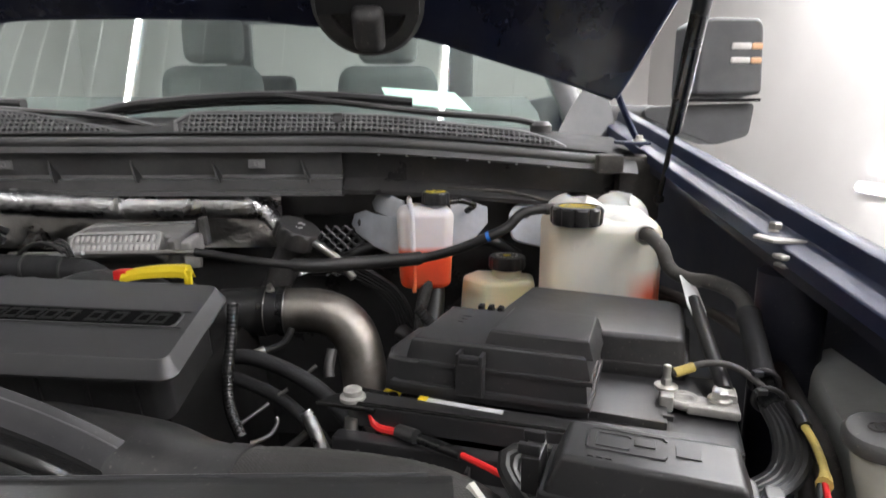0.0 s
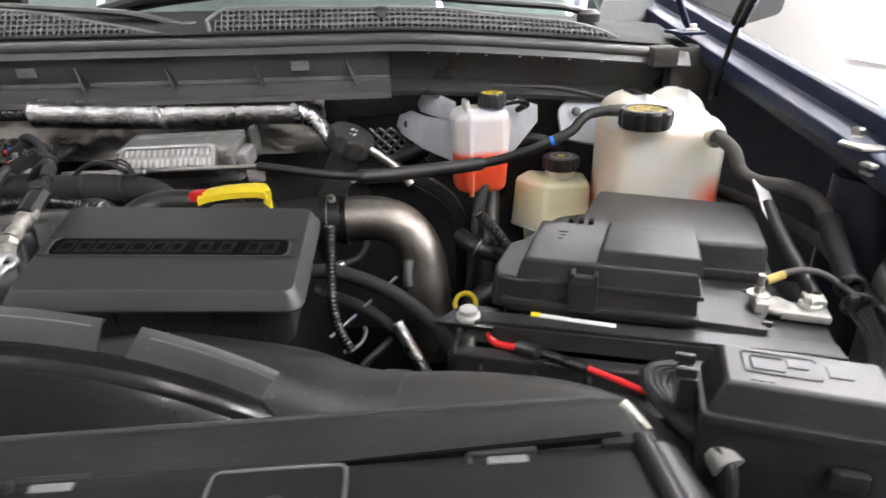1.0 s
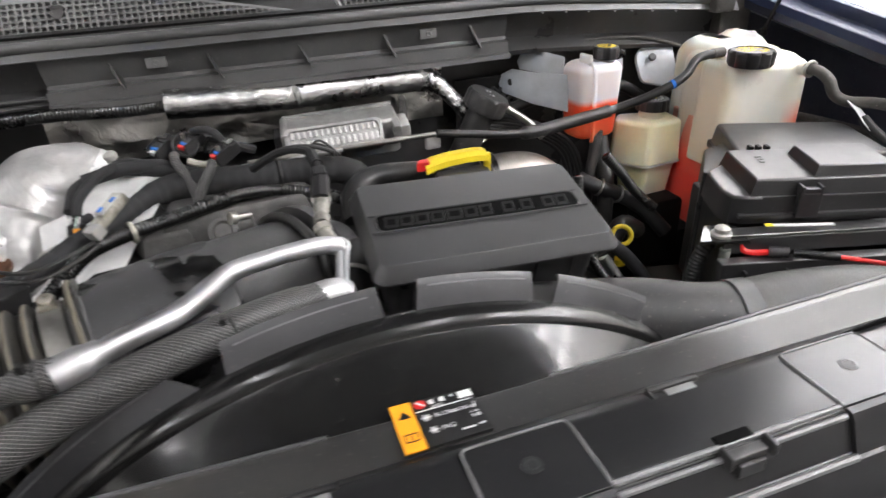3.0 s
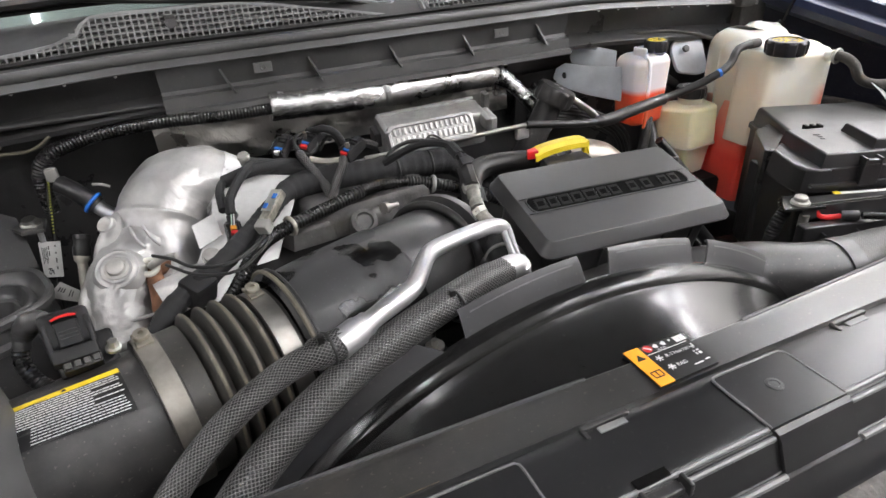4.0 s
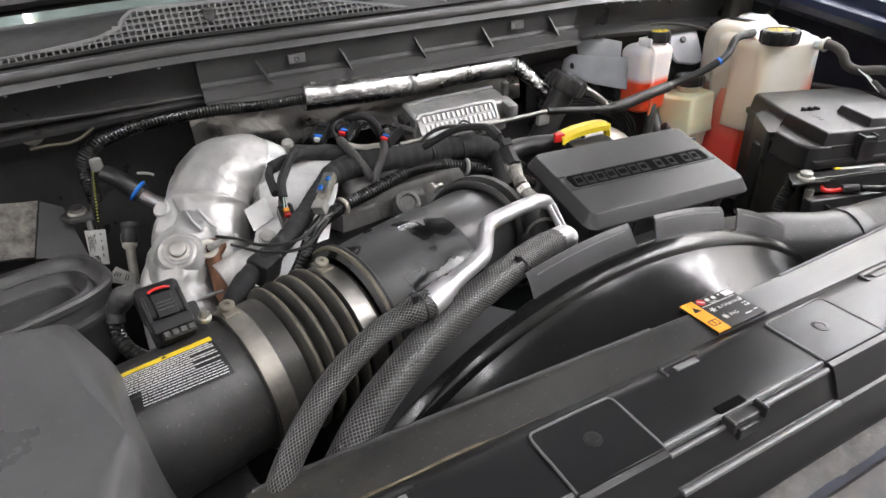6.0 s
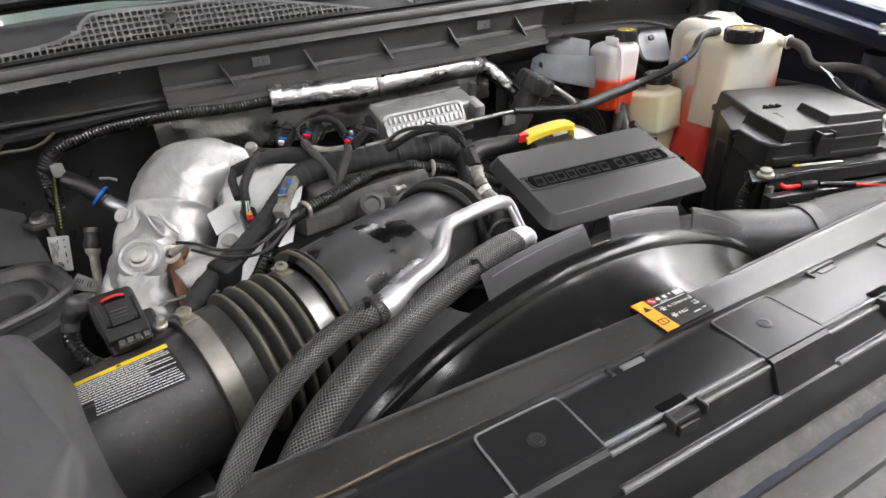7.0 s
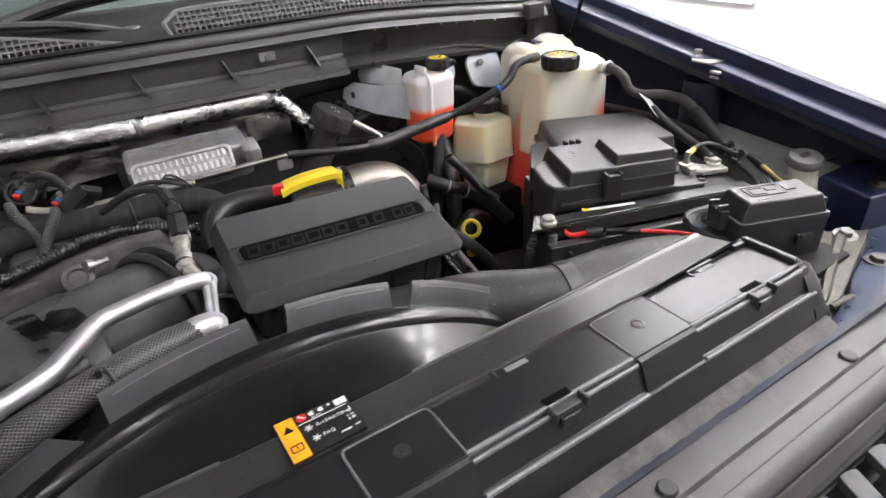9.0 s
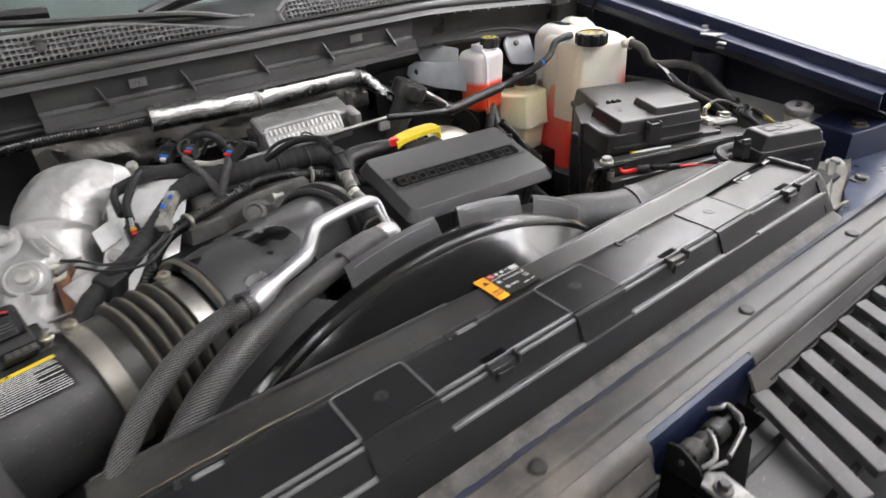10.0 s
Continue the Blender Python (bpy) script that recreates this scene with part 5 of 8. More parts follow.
part("tongue", box(0.000, 0.006, 0.0140, 0.026, 0.036, 0.006, 0.002, sm), M_SENSOR, sbody)
part("groove", box(0.000, 0.0235, 0.0155, 0.028, 0.005, 0.004, 0.001, sm), M_VOID, sbody)
part("side_wing", box(-0.0235, 0.004, 0.011, 0.006, 0.040, 0.008, 0.002, sm), M_SENSOR, sbody)
part("side_wing", box(0.0235, 0.004, 0.011, 0.006, 0.040, 0.008, 0.002, sm), M_SENSOR, sbody)
part("front_step", box(0.000, -0.022, 0.006, 0.052, 0.018, 0.020, 0.003, sm), M_SENSOR, sbody)
part("side_rail", join_bm(box(-0.0245, -0.004, 0.003, 0.005, 0.036, 0.010, 0.002, sm), box(-0.021, -0.014, 0.005, 0.008, 0.008, 0.012, 0.002, sm)), M_INLET, sens)
part("locking_tab", tube([sm @ Vector(q) for q in ((-0.014, 0.0255, 0.0165), (-0.006, 0.0275, 0.0180), (0.006, 0.0275, 0.0180), (0.014, 0.0255, 0.0165))], 0.0014, 10, 0.002), M_RED, sbody, "red locking tab")
plug = part("plug", box(0.004, -0.033, -0.002, 0.044, 0.018, 0.022, 0.003, sm), M_SENSOR, sens)
for k in range(4):
    part("pin_housing", box(-0.012 + 0.0105 * k, -0.0335, 0.0095, 0.0075, 0.011, 0.005, 0.0012, sm), M_BLACKD, plug)
part("end_cap", box(-0.016, -0.026, 0.010, 0.010, 0.006, 0.006, 0.0015, sm), M_GREYC, plug, "pale grey clip end")
part("screw", bolt((-1.020, 0.585, 1.268), (0.2, -0.2, 1), 0.005, 0.007), M_ZINC, sens)
for k in range(3):
    part("grip_rib", box(0.0, -0.002 + 0.005 * k, 0.0172, 0.020, 0.0016, 0.0016, 0.0005, sm), M_INLET, sbody)
part("cable_boot", crumple(tube([(-1.070, 0.612, 1.302), (-1.084, 0.622, 1.297), (-1.096, 0.625, 1.284), (-1.100, 0.620, 1.272)], lambda q: 0.008 + 0.004 * math.sin(min(1.0, q / 0.04) * 3.0), 24, 0.002), 0.002, 120), M_INLET, sens)
part("cable", loom([(-1.100, 0.621, 1.274), (-1.101, 0.612, 1.262), (-1.094, 0.600, 1.248), (-1.080, 0.588, 1.240), (-1.065, 0.58, 1.235)], 0.0080), M_LOOM, sens)

M_BRASS = material("brassy_zinc", (0.36, 0.335, 0.28), 0.45, 0.8, grain=600, bump=0.2, blotch=40, blotch_amount=0.3)
M_CLAMPD = material("dull_clamp_steel", (0.30, 0.28, 0.25), 0.5, 0.8, grain=600, bump=0.1, blotch=18, blotch_amount=0.3)
bel = thing("intake_bellows", "ribbed rubber intake bellows held by steel clamps", "hose", tuple(on_axis(-0.94)))


def bellows_r(s):
    if s < 0.046 or s > 0.116:
        return 0.0795 + 0.0012 * (s < 0.024) + 0.0012 * (s > 0.118)
    k = (s - 0.046) / 0.070
    return 0.0735 + 0.0145 * (0.5 - 0.5 * math.cos(2 * math.pi * 4 * k)) ** 0.62


part("bellows", tube([on_axis(-0.995), on_axis(-0.858)], bellows_r, 48, 0.0010), M_BELLOWS, bel)
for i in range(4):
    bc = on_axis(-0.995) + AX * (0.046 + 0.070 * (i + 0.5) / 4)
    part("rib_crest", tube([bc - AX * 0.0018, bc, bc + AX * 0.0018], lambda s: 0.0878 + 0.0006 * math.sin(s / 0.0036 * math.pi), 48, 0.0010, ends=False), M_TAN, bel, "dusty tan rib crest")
for x in (-0.984, -0.872):
    c = on_axis(x)
    band = part("clamp", tube([c - AX * 0.0105, c + AX * 0.0105], 0.0825, 40, 0.007, ends=False), M_CLAMPD if x < -0.9 else M_CLAMP, bel, "dull dusty band clamp" if x < -0.9 else "bright steel band clamp")
    q = around(x, -10, 0.089)
    part("clamp_bolt", join_bm(box(0, 0, -0.004, 0.016, 0.026, 0.003, 0.001, Matrix.Translation(q) @ pose(0, 0, 0, 0, 0, 15)), lathe([(0.0078, -0.004), (0.0078, 0.003), (0.0068, 0.0042), (0.0030, 0.0042), (0.0024, 0.0015), (0, 0.0015)], 20, aim(tuple(q), (0.1, -0.25, 1)))), M_BRASS, band, "brassy clamp bolt")

res = thing("intake_resonator", "glossy black plastic intake resonator with worn dull patches", "duct", tuple(on_axis(-0.79)))
secs = []
for x, rx, up, sq in ((-0.858, 0.086, 0.0, 0.0), (-0.852, 0.094, 0.0, 0.0), (-0.846, 0.094, 0.0, 0.0), (-0.842, 0.088, 0.002, 0.0), (-0.82, 0.0895, 0.003, 0.0), (-0.78, 0.0910, 0.004, 0.0), (-0.735, 0.0915, 0.005, 0.0), (-0.719, 0.0915, 0.005, 0.0), (-0.7135, 0.0895, 0.005, 0.0), (-0.711, 0.086, 0.005, 0.0), (-0.7105, 0.070, 0.005, 0.0)):
    c = on_axis(x) + Vector((0, -0.003 if up else 0, up))
    row = []
    for k in range(40):
        a = 2 * math.pi * k / 40
        ca, sa = math.cos(a), math.sin(a)
        e = 1 - 0.45 * sq
        row.append(c + Vector((-AX.y, AX.x, 0)) * (rx * math.copysign(abs(ca) ** e, ca)) + Vector((0, 0, rx * math.copysign(abs(sa) ** e, sa))))
    secs.append(row + [row[0]])
M_WORN = worn_patches("worn_gloss_plastic", (0.036, 0.036, 0.037), (0.005, 0.005, 0.005), 13.0)
part("shell", sheet(secs), M_WORN, res)
part("end_face", mesh_bm([p for p in secs[-1][:-1]], [tuple(range(40))]), M_WORN, res)
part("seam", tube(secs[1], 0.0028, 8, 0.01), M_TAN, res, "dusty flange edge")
part("seam", tube(secs[2], 0.0020, 8, 0.01), M_BLACK, res)
elb = thing("turbo_inlet_elbow", "dull black moulded turbo inlet elbow", "duct", (-0.68, 0.66, 1.2))
part("elbow", tube([(-0.76, 0.645, 1.205), (-0.70, 0.665, 1.205), (-0.645, 0.70, 1.195), (-0.60, 0.73, 1.17)], 0.068, 32, 0.01), M_INLET, elb)
part("flange", tube([(-0.640, 0.70, 1.196), (-0.628, 0.708, 1.193)], 0.082, 32, 0.004), M_INLET, elb)
part("flange", ring((-0.648, 0.695, 1.197), (0.84, 0.53, -0.1), 0.074, 0.006, 40), M_RUBBER, elb)

# ---- air conditioning pipe and braided hoses ----
ac = thing("refrigerant_pipe", "bent bare aluminium refrigerant pipe with end plate", "pipe", (-0.68, 0.54, 1.27))
part("pipe", tube([(-0.815, 0.476, 1.276), (-0.785, 0.492, 1.279), (-0.755, 0.508, 1.279), (-0.737, 0.522, 1.279), (-0.715, 0.555, 1.277), (-0.695, 0.580, 1.276), (-0.665, 0.592, 1.275), (-0.62, 0.604, 1.273), (-0.597, 0.612, 1.268), (-0.583, 0.618, 1.260)], 0.0100, 14, 0.006), M_ALU, ac)
part("ferrule", tube([(-0.834, 0.467, 1.276), (-0.800, 0.4845, 1.278)], lambda s: 0.0142 if s < 0.026 else 0.0120, 16, 0.004), M_ALU, ac)
part("eyelet", ring((-0.581, 0.620, 1.260), (0.3, -0.35, 0.9), 0.0080, 0.0042), M_ALU, ac)
part("end_plate", join_bm(tube([(-0.584, 0.612, 1.259), (-0.590, 0.585, 1.249), (-0.595, 0.560, 1.240)], 0.0042, 8), tube([(-0.576, 0.610, 1.258), (-0.583, 0.585, 1.248), (-0.589, 0.560, 1.239)], 0.0036, 8)), M_ALU, ac)
part("end_block", lathe([(0, -0.007), (0.013, -0.007), (0.0150, -0.005), (0.0150, 0.002), (0.0125, 0.005), (0.008, 0.0055), (0.0065, 0.003), (0, 0.003)], 28, aim((-0.594, 0.557, 1.242), (0.2, -0.4, 0.9))), M_ALU, ac)
part("lower_elbow", tube([(-0.632, 0.545, 1.245), (-0.612, 0.552, 1.244), (-0.599, 0.557, 1.240), (-0.593, 0.559, 1.228), (-0.592, 0.560, 1.20)], 0.0150, 16, 0.004), M_ALU, ac)
h1 = thing("braided_hose", "thick black braided hose clamped to the aluminium pipe", "hose", (-0.9, 0.47, 1.25), "braided hoses")
part("sleeve", tube([(-0.829, 0.4705, 1.276), (-0.850, 0.466, 1.276), (-0.888, 0.459, 1.271), (-0.940, 0.435, 1.258), (-0.985, 0.405, 1.236), (-1.018, 0.378, 1.205), (-1.035, 0.36, 1.165), (-1.04, 0.35, 1.09)], lambda s: 0.0145 if s < 0.03 else 0.0118, 20, 0.006), M_BRAID, h1)
part("cable_tie", join_bm(ring((-0.842, 0.4685, 1.276), (0.95, 0.25, 0), 0.0148, 0.0017), box(-0.848, 0.462, 1.293, 0.006, 0.006, 0.008, 0.001)), M_RUBBER, h1)
h2 = thing("braided_hose", "thick black braided hose running under the aluminium pipe", "hose", (-0.8, 0.47, 1.24), "braided hoses")
part("sleeve", tube([(-0.616, 0.551, 1.243), (-0.66, 0.532, 1.250), (-0.71, 0.509, 1.254), (-0.775, 0.484, 1.251), (-0.845, 0.455, 1.242), (-0.92, 0.415, 1.222), (-0.97, 0.382, 1.185), (-0.985, 0.36, 1.13), (-0.985, 0.35, 1.06)], lambda s: 0.0160 if s < 0.02 else 0.0172, 20, 0.006), M_BRAID, h2)
part("cable_tie", join_bm(ring((-0.702, 0.509, 1.250), (0.9, 0.4, 0), 0.0192, 0.0017), box(-0.706, 0.500, 1.272, 0.006, 0.006, 0.007, 0.001)), M_RUBBER, h2)

# ---- turbo pipe heat shield ----
tur = thing("turbo_heat_shield", "embossed silver heat shield over the turbo downpipe", "heat shield", (-1.0, 0.9, 1.1))


def swept(sections, n=64, step=6):
    """A skin over oval sections (centre, half width, half depth), smooth between them."""
    cs, as_, bs = [spline([q[k] for q in sections], 0.004) for k in (0, 1, 2)]
    m = max(len(cs), step * len(sections))

    def pick(line_, t):
        f = t * (len(line_) - 1)
        i = min(int(f), len(line_) - 2)
        return line_[i].lerp(line_[i + 1], f - i)

    rows_ = []
    for i in range(m + 1):
        c, a, b = pick(cs, i / m), pick(as_, i / m), pick(bs, i / m)
        rows_.append([c + a * math.cos(2 * math.pi * k / n) + b * math.sin(2 * math.pi * k / n) for k in range(n + 1)])
    return sheet(rows_)


def dome_r(s):
    # mouth, belly and a pressed ring where two halves meet
    return 0.062 + 0.003 * math.exp(-((s - 0.03) / 0.012) ** 2) + 0.002 * min(1.0, s / 0.07) + 0.0055 * math.exp(-((s - 0.132) / 0.0060) ** 2) + 0.003 * math.exp(-((s - 0.20) / 0.03) ** 2) - 0.004 * max(0.0, (s - 0.215) / 0.05)


DOME = [(-0.888, 0.984, 1.232), (-0.908, 0.984, 1.250), (-0.934, 0.978, 1.257), (-0.960, 0.963, 1.249), (-0.978, 0.942, 1.228), (-0.988, 0.920, 1.206), (-0.998, 0.90, 1.170), (-1.0, 0.885, 1.12)]
part("upper_shell", crumple(crumple(tube(DOME, dome_r, 96, 0.0024), 0.0045, 14, 0.8), 0.0018, 44), M_SHIELD, tur)
MOUTH = [(-0.882, 0.984, 1.226), (-0.894, 0.984, 1.238), (-0.908, 0.984, 1.2495)]
part("mouth_flap", crumple(crumple(tube(MOUTH, lambda q: 0.0680 - 0.0020 * q / 0.040, 64, 0.003, ends=False), 0.0045, 30, 0.9), 0.0012, 80), M_PLATE, tur, "bright creased end band")
part("mouth_dark", lathe([(0, 0), (0.050, 0), (0.050, 0.004), (0, 0.004)], 32, aim((-0.885, 0.984, 1.229), (0.72, 0, -0.69))), M_RUST, tur, "rusty pipe end in the mouth")
# the front half: a wide flattened shell that leans forward and down over the flange
NV = Vector((0.0, -0.60, 0.80))
front_secs = []
for cx, cy, cz, hw, hd in ((-0.992, 0.925, 1.236, 0.030, 0.020), (-1.002, 0.910, 1.234, 0.050, 0.034), (-1.014, 0.884, 1.220, 0.048, 0.040), (-1.030, 0.860, 1.204, 0.037, 0.042), (-1.041, 0.836, 1.186, 0.035, 0.043),
                           (-1.045, 0.812, 1.166, 0.037, 0.042), (-1.044, 0.790, 1.148, 0.035, 0.040), (-1.040, 0.772, 1.120, 0.033, 0.034), (-1.034, 0.768, 1.08, 0.034, 0.030)):
    front_secs.append((Vector((cx, cy, cz)), Vector((hw, 0.10 * hw, 0)), NV * hd))
part("front_shell", crumple(crumple(swept(front_secs, 96, 10), 0.0055, 22, 0.9), 0.0022, 52), M_SHIELD, tur)
part("side_bulge", crumple(swept([(Vector(c), Vector((w, 0, 0)), NV * w) for c, w in (((-1.030, 0.915, 1.262), 0.006), ((-1.034, 0.905, 1.254), 0.020), ((-1.040, 0.888, 1.236), 0.025), ((-1.046, 0.868, 1.210), 0.020), ((-1.052, 0.850, 1.18), 0.014))], 40), 0.002, 40), M_SHIELD, tur)
part("side_band", crumple(tube([(-1.052, 0.866, 1.222), (-1.066, 0.850, 1.208), (-1.084, 0.835, 1.180), (-1.094, 0.80, 1.13), (-1.095, 0.77, 1.06)], 0.0135, 24, 0.003), 0.0012, 60), M_SHIELD, tur)
for fold, r in ((((-0.998, 0.868, 1.260), (-0.990, 0.853, 1.245), (-0.981, 0.846, 1.234)), 0.0022), (((-1.014, 0.872, 1.260), (-1.009, 0.855, 1.248), (-1.000, 0.842, 1.238)), 0.0022),
                (((-1.060, 0.778, 1.176), (-1.040, 0.768, 1.178), (-1.015, 0.766, 1.180), (-0.998, 0.770, 1.178)), 0.0022)):
    part("pressed_fold", tube(fold, lambda q: r, 8, 0.003), M_SHIELD, tur)
BOLT_AT, BOLT_DIR = (-1.037, 0.8205, 1.2265), (-0.05, -0.62, 0.78)
part("bolt_boss", lathe([(0.034, -0.010), (0.030, -0.002), (0.026, 0.0015), (0.024, 0.0005), (0.021, 0.001), (0.019, 0.003), (0, 0.003)], 32, aim(BOLT_AT, BOLT_DIR)), M_SHIELD, tur)
part("bolt", lathe([(0.0150, 0.002), (0.0150, 0.005), (0.0115, 0.0062), (0.0105, 0.011), (0.0085, 0.0125), (0, 0.0125)], 24, aim(BOLT_AT, BOLT_DIR)), M_DULLS2, tur, "dull bolt head")
part("pressed_dimple", lathe([(0, 0.001), (0.008, 0.0015), (0.0105, 0.003), (0.0125, 0.001), (0.013, -0.004)], 20, aim((-1.043, 0.892, 1.262), (-0.4, -0.5, 0.75))), M_SHIELD, tur)
part("opening", lathe([(0, -0.010), (0.020, -0.010), (0.022, 0.0), (0.019, 0.0035), (0, 0.004)], 18, aim((-1.004, 0.834, 1.212), (0.1, -0.6, 0.8)) @ Matrix.Diagonal((1.35, 0.75, 1, 1))), M_RUST, tur, "rusty gap in the shield")
part("gasket_plate", swept([(Vector(c), Vector((0.011, 0.002, 0.003)), Vector((0, -0.004, 0.004))) for c in ((-1.000, 0.836, 1.220), (-0.998, 0.818, 1.206), (-0.997, 0.798, 1.192), (-0.998, 0.776, 1.178), (-0.996, 0.755, 1.16), (-0.994, 0.740, 1.14))], 16), M_RUST, tur, "rusty brown flange")
part("lifting_eye", ring((-1.001, 0.822, 1.219), (-0.1, -0.6, 0.8), 0.0105, 0.0040), M_CREAM, tur)
part("eye_stub", tube([(-0.998, 0.818, 1.222), (-0.985, 0.806, 1.232), (-0.972, 0.796, 1.240), (-0.962, 0.788, 1.243)], lambda q: 0.0052 - 0.0012 * (q > 0.02), 12, 0.003), M_DULLS2, tur)
part("branch_pipe", tube([(-0.995, 0.792, 1.180), (-0.962, 0.80, 1.186), (-0.93, 0.815, 1.185), (-0.90, 0.84, 1.185)], 0.026, 20), M_CAST, tur)
cas = thing("manifold_shield", "grey cast aluminium manifold shield with bolts", "casting", (-0.87, 0.86, 1.2))
edge_l = [(-0.893, 0.965, 1.268), (-0.900, 0.930, 1.256), (-0.908, 0.895, 1.240), (-0.926, 0.850, 1.222), (-0.945, 0.812, 1.206), (-0.975, 0.780, 1.180), (-0.985, 0.755, 1.155)]
edge_r = [(-0.765, 0.935, 1.270), (-0.775, 0.905, 1.262), (-0.79, 0.875, 1.246), (-0.81, 0.84, 1.228), (-0.83, 0.81, 1.208), (-0.85, 0.775, 1.182), (-0.86, 0.745, 1.155)]
fine = []
for a, c in zip(spline(edge_l, 0.006), spline(edge_r, 0.006)):
    fine.append([a.lerp(c, u / 28) + Vector((0, 0, 0.006 * math.sin(math.pi * u / 28))) for u in range(29)])
part("plate", crumple(crumple(sheet(fine, 0.003), 0.0028, 26, 0.7), 0.0010, 70), M_PLATE, cas, "creased silver shield plate")
part("corner_tab", crumple(prism([(-0.925, 0.972), (-0.905, 0.985), (-0.880, 0.975), (-0.892, 0.945)], 1.258, 1.263, 0.001, 0, None), 0.001, 60), M_PLATE, cas)
part("side_tab", crumple(sheet([[Vector((-0.938, 0.862, 1.244)).lerp(Vector((-0.905, 0.872, 1.252)), u / 8) + Vector((0.003 * v / 8, -0.030 * v / 8, -0.022 * v / 8)) for u in range(9)] for v in range(9)], 0.002), 0.001, 70), M_PLATE, cas)
part("manifold_pad", prism([(-0.835, 0.83), (-0.75, 0.845), (-0.745, 0.805), (-0.82, 0.795)], 1.17, 1.232, 0.010, 0.012, None, 3), M_CASTD, cas)
part("manifold_pad", prism([(-0.735, 0.80), (-0.665, 0.80), (-0.655, 0.855), (-0.735, 0.86)], 1.16, 1.232, 0.012, 0.012, None, 3), M_CASTD, cas)
part("cast_boss", lathe([(0.020, -0.012), (0.019, 0.006), (0.013, 0.008), (0.011, 0.004), (0, 0.004)], 24, aim((-0.712, 0.790, 1.224), (0, -0.7, 0.7))), M_CASTD, cas)
part("bolt", lathe([(0.0125, 0), (0.0125, 0.003), (0.010, 0.004), (0.0095, 0.010), (0.007, 0.0115), (0, 0.0115)], 24, aim((-0.9225, 0.803, 1.221), (0, -0.6, 0.8))), M_DULLS2, cas, "dull bolt head")
part("rail_end", lathe([(0.0085, -0.014), (0.0085, 0.008), (0.0095, 0.010), (0.008, 0.014), (0, 0.015)], 20, aim((-0.843, 0.935, 1.296), (-0.2, -0.3, 0.9))), M_DULLS2, cas)
blk = thing("injection_rail", "dark fuel rail with cast brackets", "fuel rail", (-0.68, 0.85, 1.25))
part("rail", tube([(-0.86, 0.90, 1.255), (-0.62, 0.915, 1.255)], 0.014, 12), M_CAST, blk)
for i in range(6):
    x = -0.84 + 0.045 * i
    part("boss", lathe([(0.014, -0.02), (0.014, 0.012), (0.008, 0.016), (0, 0.016)], 12, aim((x, 0.885 + 0.004 * i, 1.255), (0, -0.5, 1))), M_CAST, blk)

blue = thing("oil_line_fitting", "black hose fitting with a bright blue ring", "fitting", (-1.075, 1.0, 1.25))
part("elbow", tube([(-1.096, 1.018, 1.280), (-1.082, 1.007, 1.272), (-1.069, 1.001, 1.258)], 0.0110, 14), M_BLACK, blue)
part("blue_ring", ring((-1.066, 0.999, 1.256), (0.65, -0.3, -0.65), 0.0125, 0.0024, 28), M_BLUE, blue, "bright blue ring")
part("collar", tube([(-1.069, 1.001, 1.259), (-1.062, 0.997, 1.251)], 0.0118, 14), M_BLACK, blue)
part("nipple", tube([(-1.062, 0.997, 1.251), (-1.052, 0.988, 1.243), (-1.025, 0.972, 1.232)], 0.0088, 12), M_ALU, blue)
part("end_clip", tube([(-1.060, 1.003, 1.277), (-1.050, 1.000, 1.276), (-1.042, 0.998, 1.272)], 0.0020, 8), M_GREYC, blue)
dpt = thing("metal_pipe", "thin bare metal pipe with black cap", "pipe", (-1.10, 0.9, 1.2))
part("pipe", tube([(-1.097, 0.952, 1.202), (-1.099, 0.945, 1.190), (-1.104, 0.927, 1.156), (-1.106, 0.915, 1.135), (-1.10, 0.88, 1.05)], lambda q: 0.0105 if q < 0.012 else 0.0068, 14, 0.003), M_CREAMD, dpt)
part("cap", lathe([(0.011, -0.003), (0.0125, 0.0), (0.0125, 0.010), (0.0110, 0.012), (0.0110, 0.020), (0.0125, 0.022), (0.0115, 0.028), (0, 0.029)], 20, aim((-1.0965, 0.952, 1.201), (0.25, 0.4, 0.85))), M_BLACK, dpt)

# ---- wiring on the engine ----
wh = thing("wiring_harness", "thick cloth-taped engine wiring harness", "cable", (-0.8, 0.8, 1.25))
part("trunk", tube([(-1.00, 0.65, 1.215), (-0.973, 0.671, 1.240), (-0.926, 0.698, 1.255), (-0.884, 0.737, 1.265), (-0.845, 0.79, 1.270), (-0.80, 0.845, 1.275), (-0.736, 0.852, 1.276), (-0.669, 0.848, 1.273), (-0.593, 0.849, 1.27), (-0.54, 0.84, 1.26), (-0.50, 0.80, 1.22)], lambda s: 0.0122 + 0.0073 * min(1.0, max(0.0, (s - 0.27) / 0.05)) + 0.0005 * math.sin(s * 90) + 0.0012 * ((s * 62) % 1.0), 24, 0.003), M_TAPE, wh)
part("branch", tube([(-0.885, 0.86, 1.30), (-0.84, 0.872, 1.305), (-0.79, 0.88, 1.30), (-0.75, 0.862, 1.285)], 0.009, 10), M_TAPE, wh)
part("branch", tube([(-0.895, 0.80, 1.285), (-0.893, 0.835, 1.298), (-0.885, 0.86, 1.30)], 0.006, 8), M_TAPE, wh)
part("branch", tube([(-0.772, 0.880, 1.312), (-0.770, 0.862, 1.308), (-0.763, 0.851, 1.296), (-0.752, 0.830, 1.275), (-0.751, 0.812, 1.254), (-0.752, 0.800, 1.238)], 0.0065, 12), M_BRAID, wh)
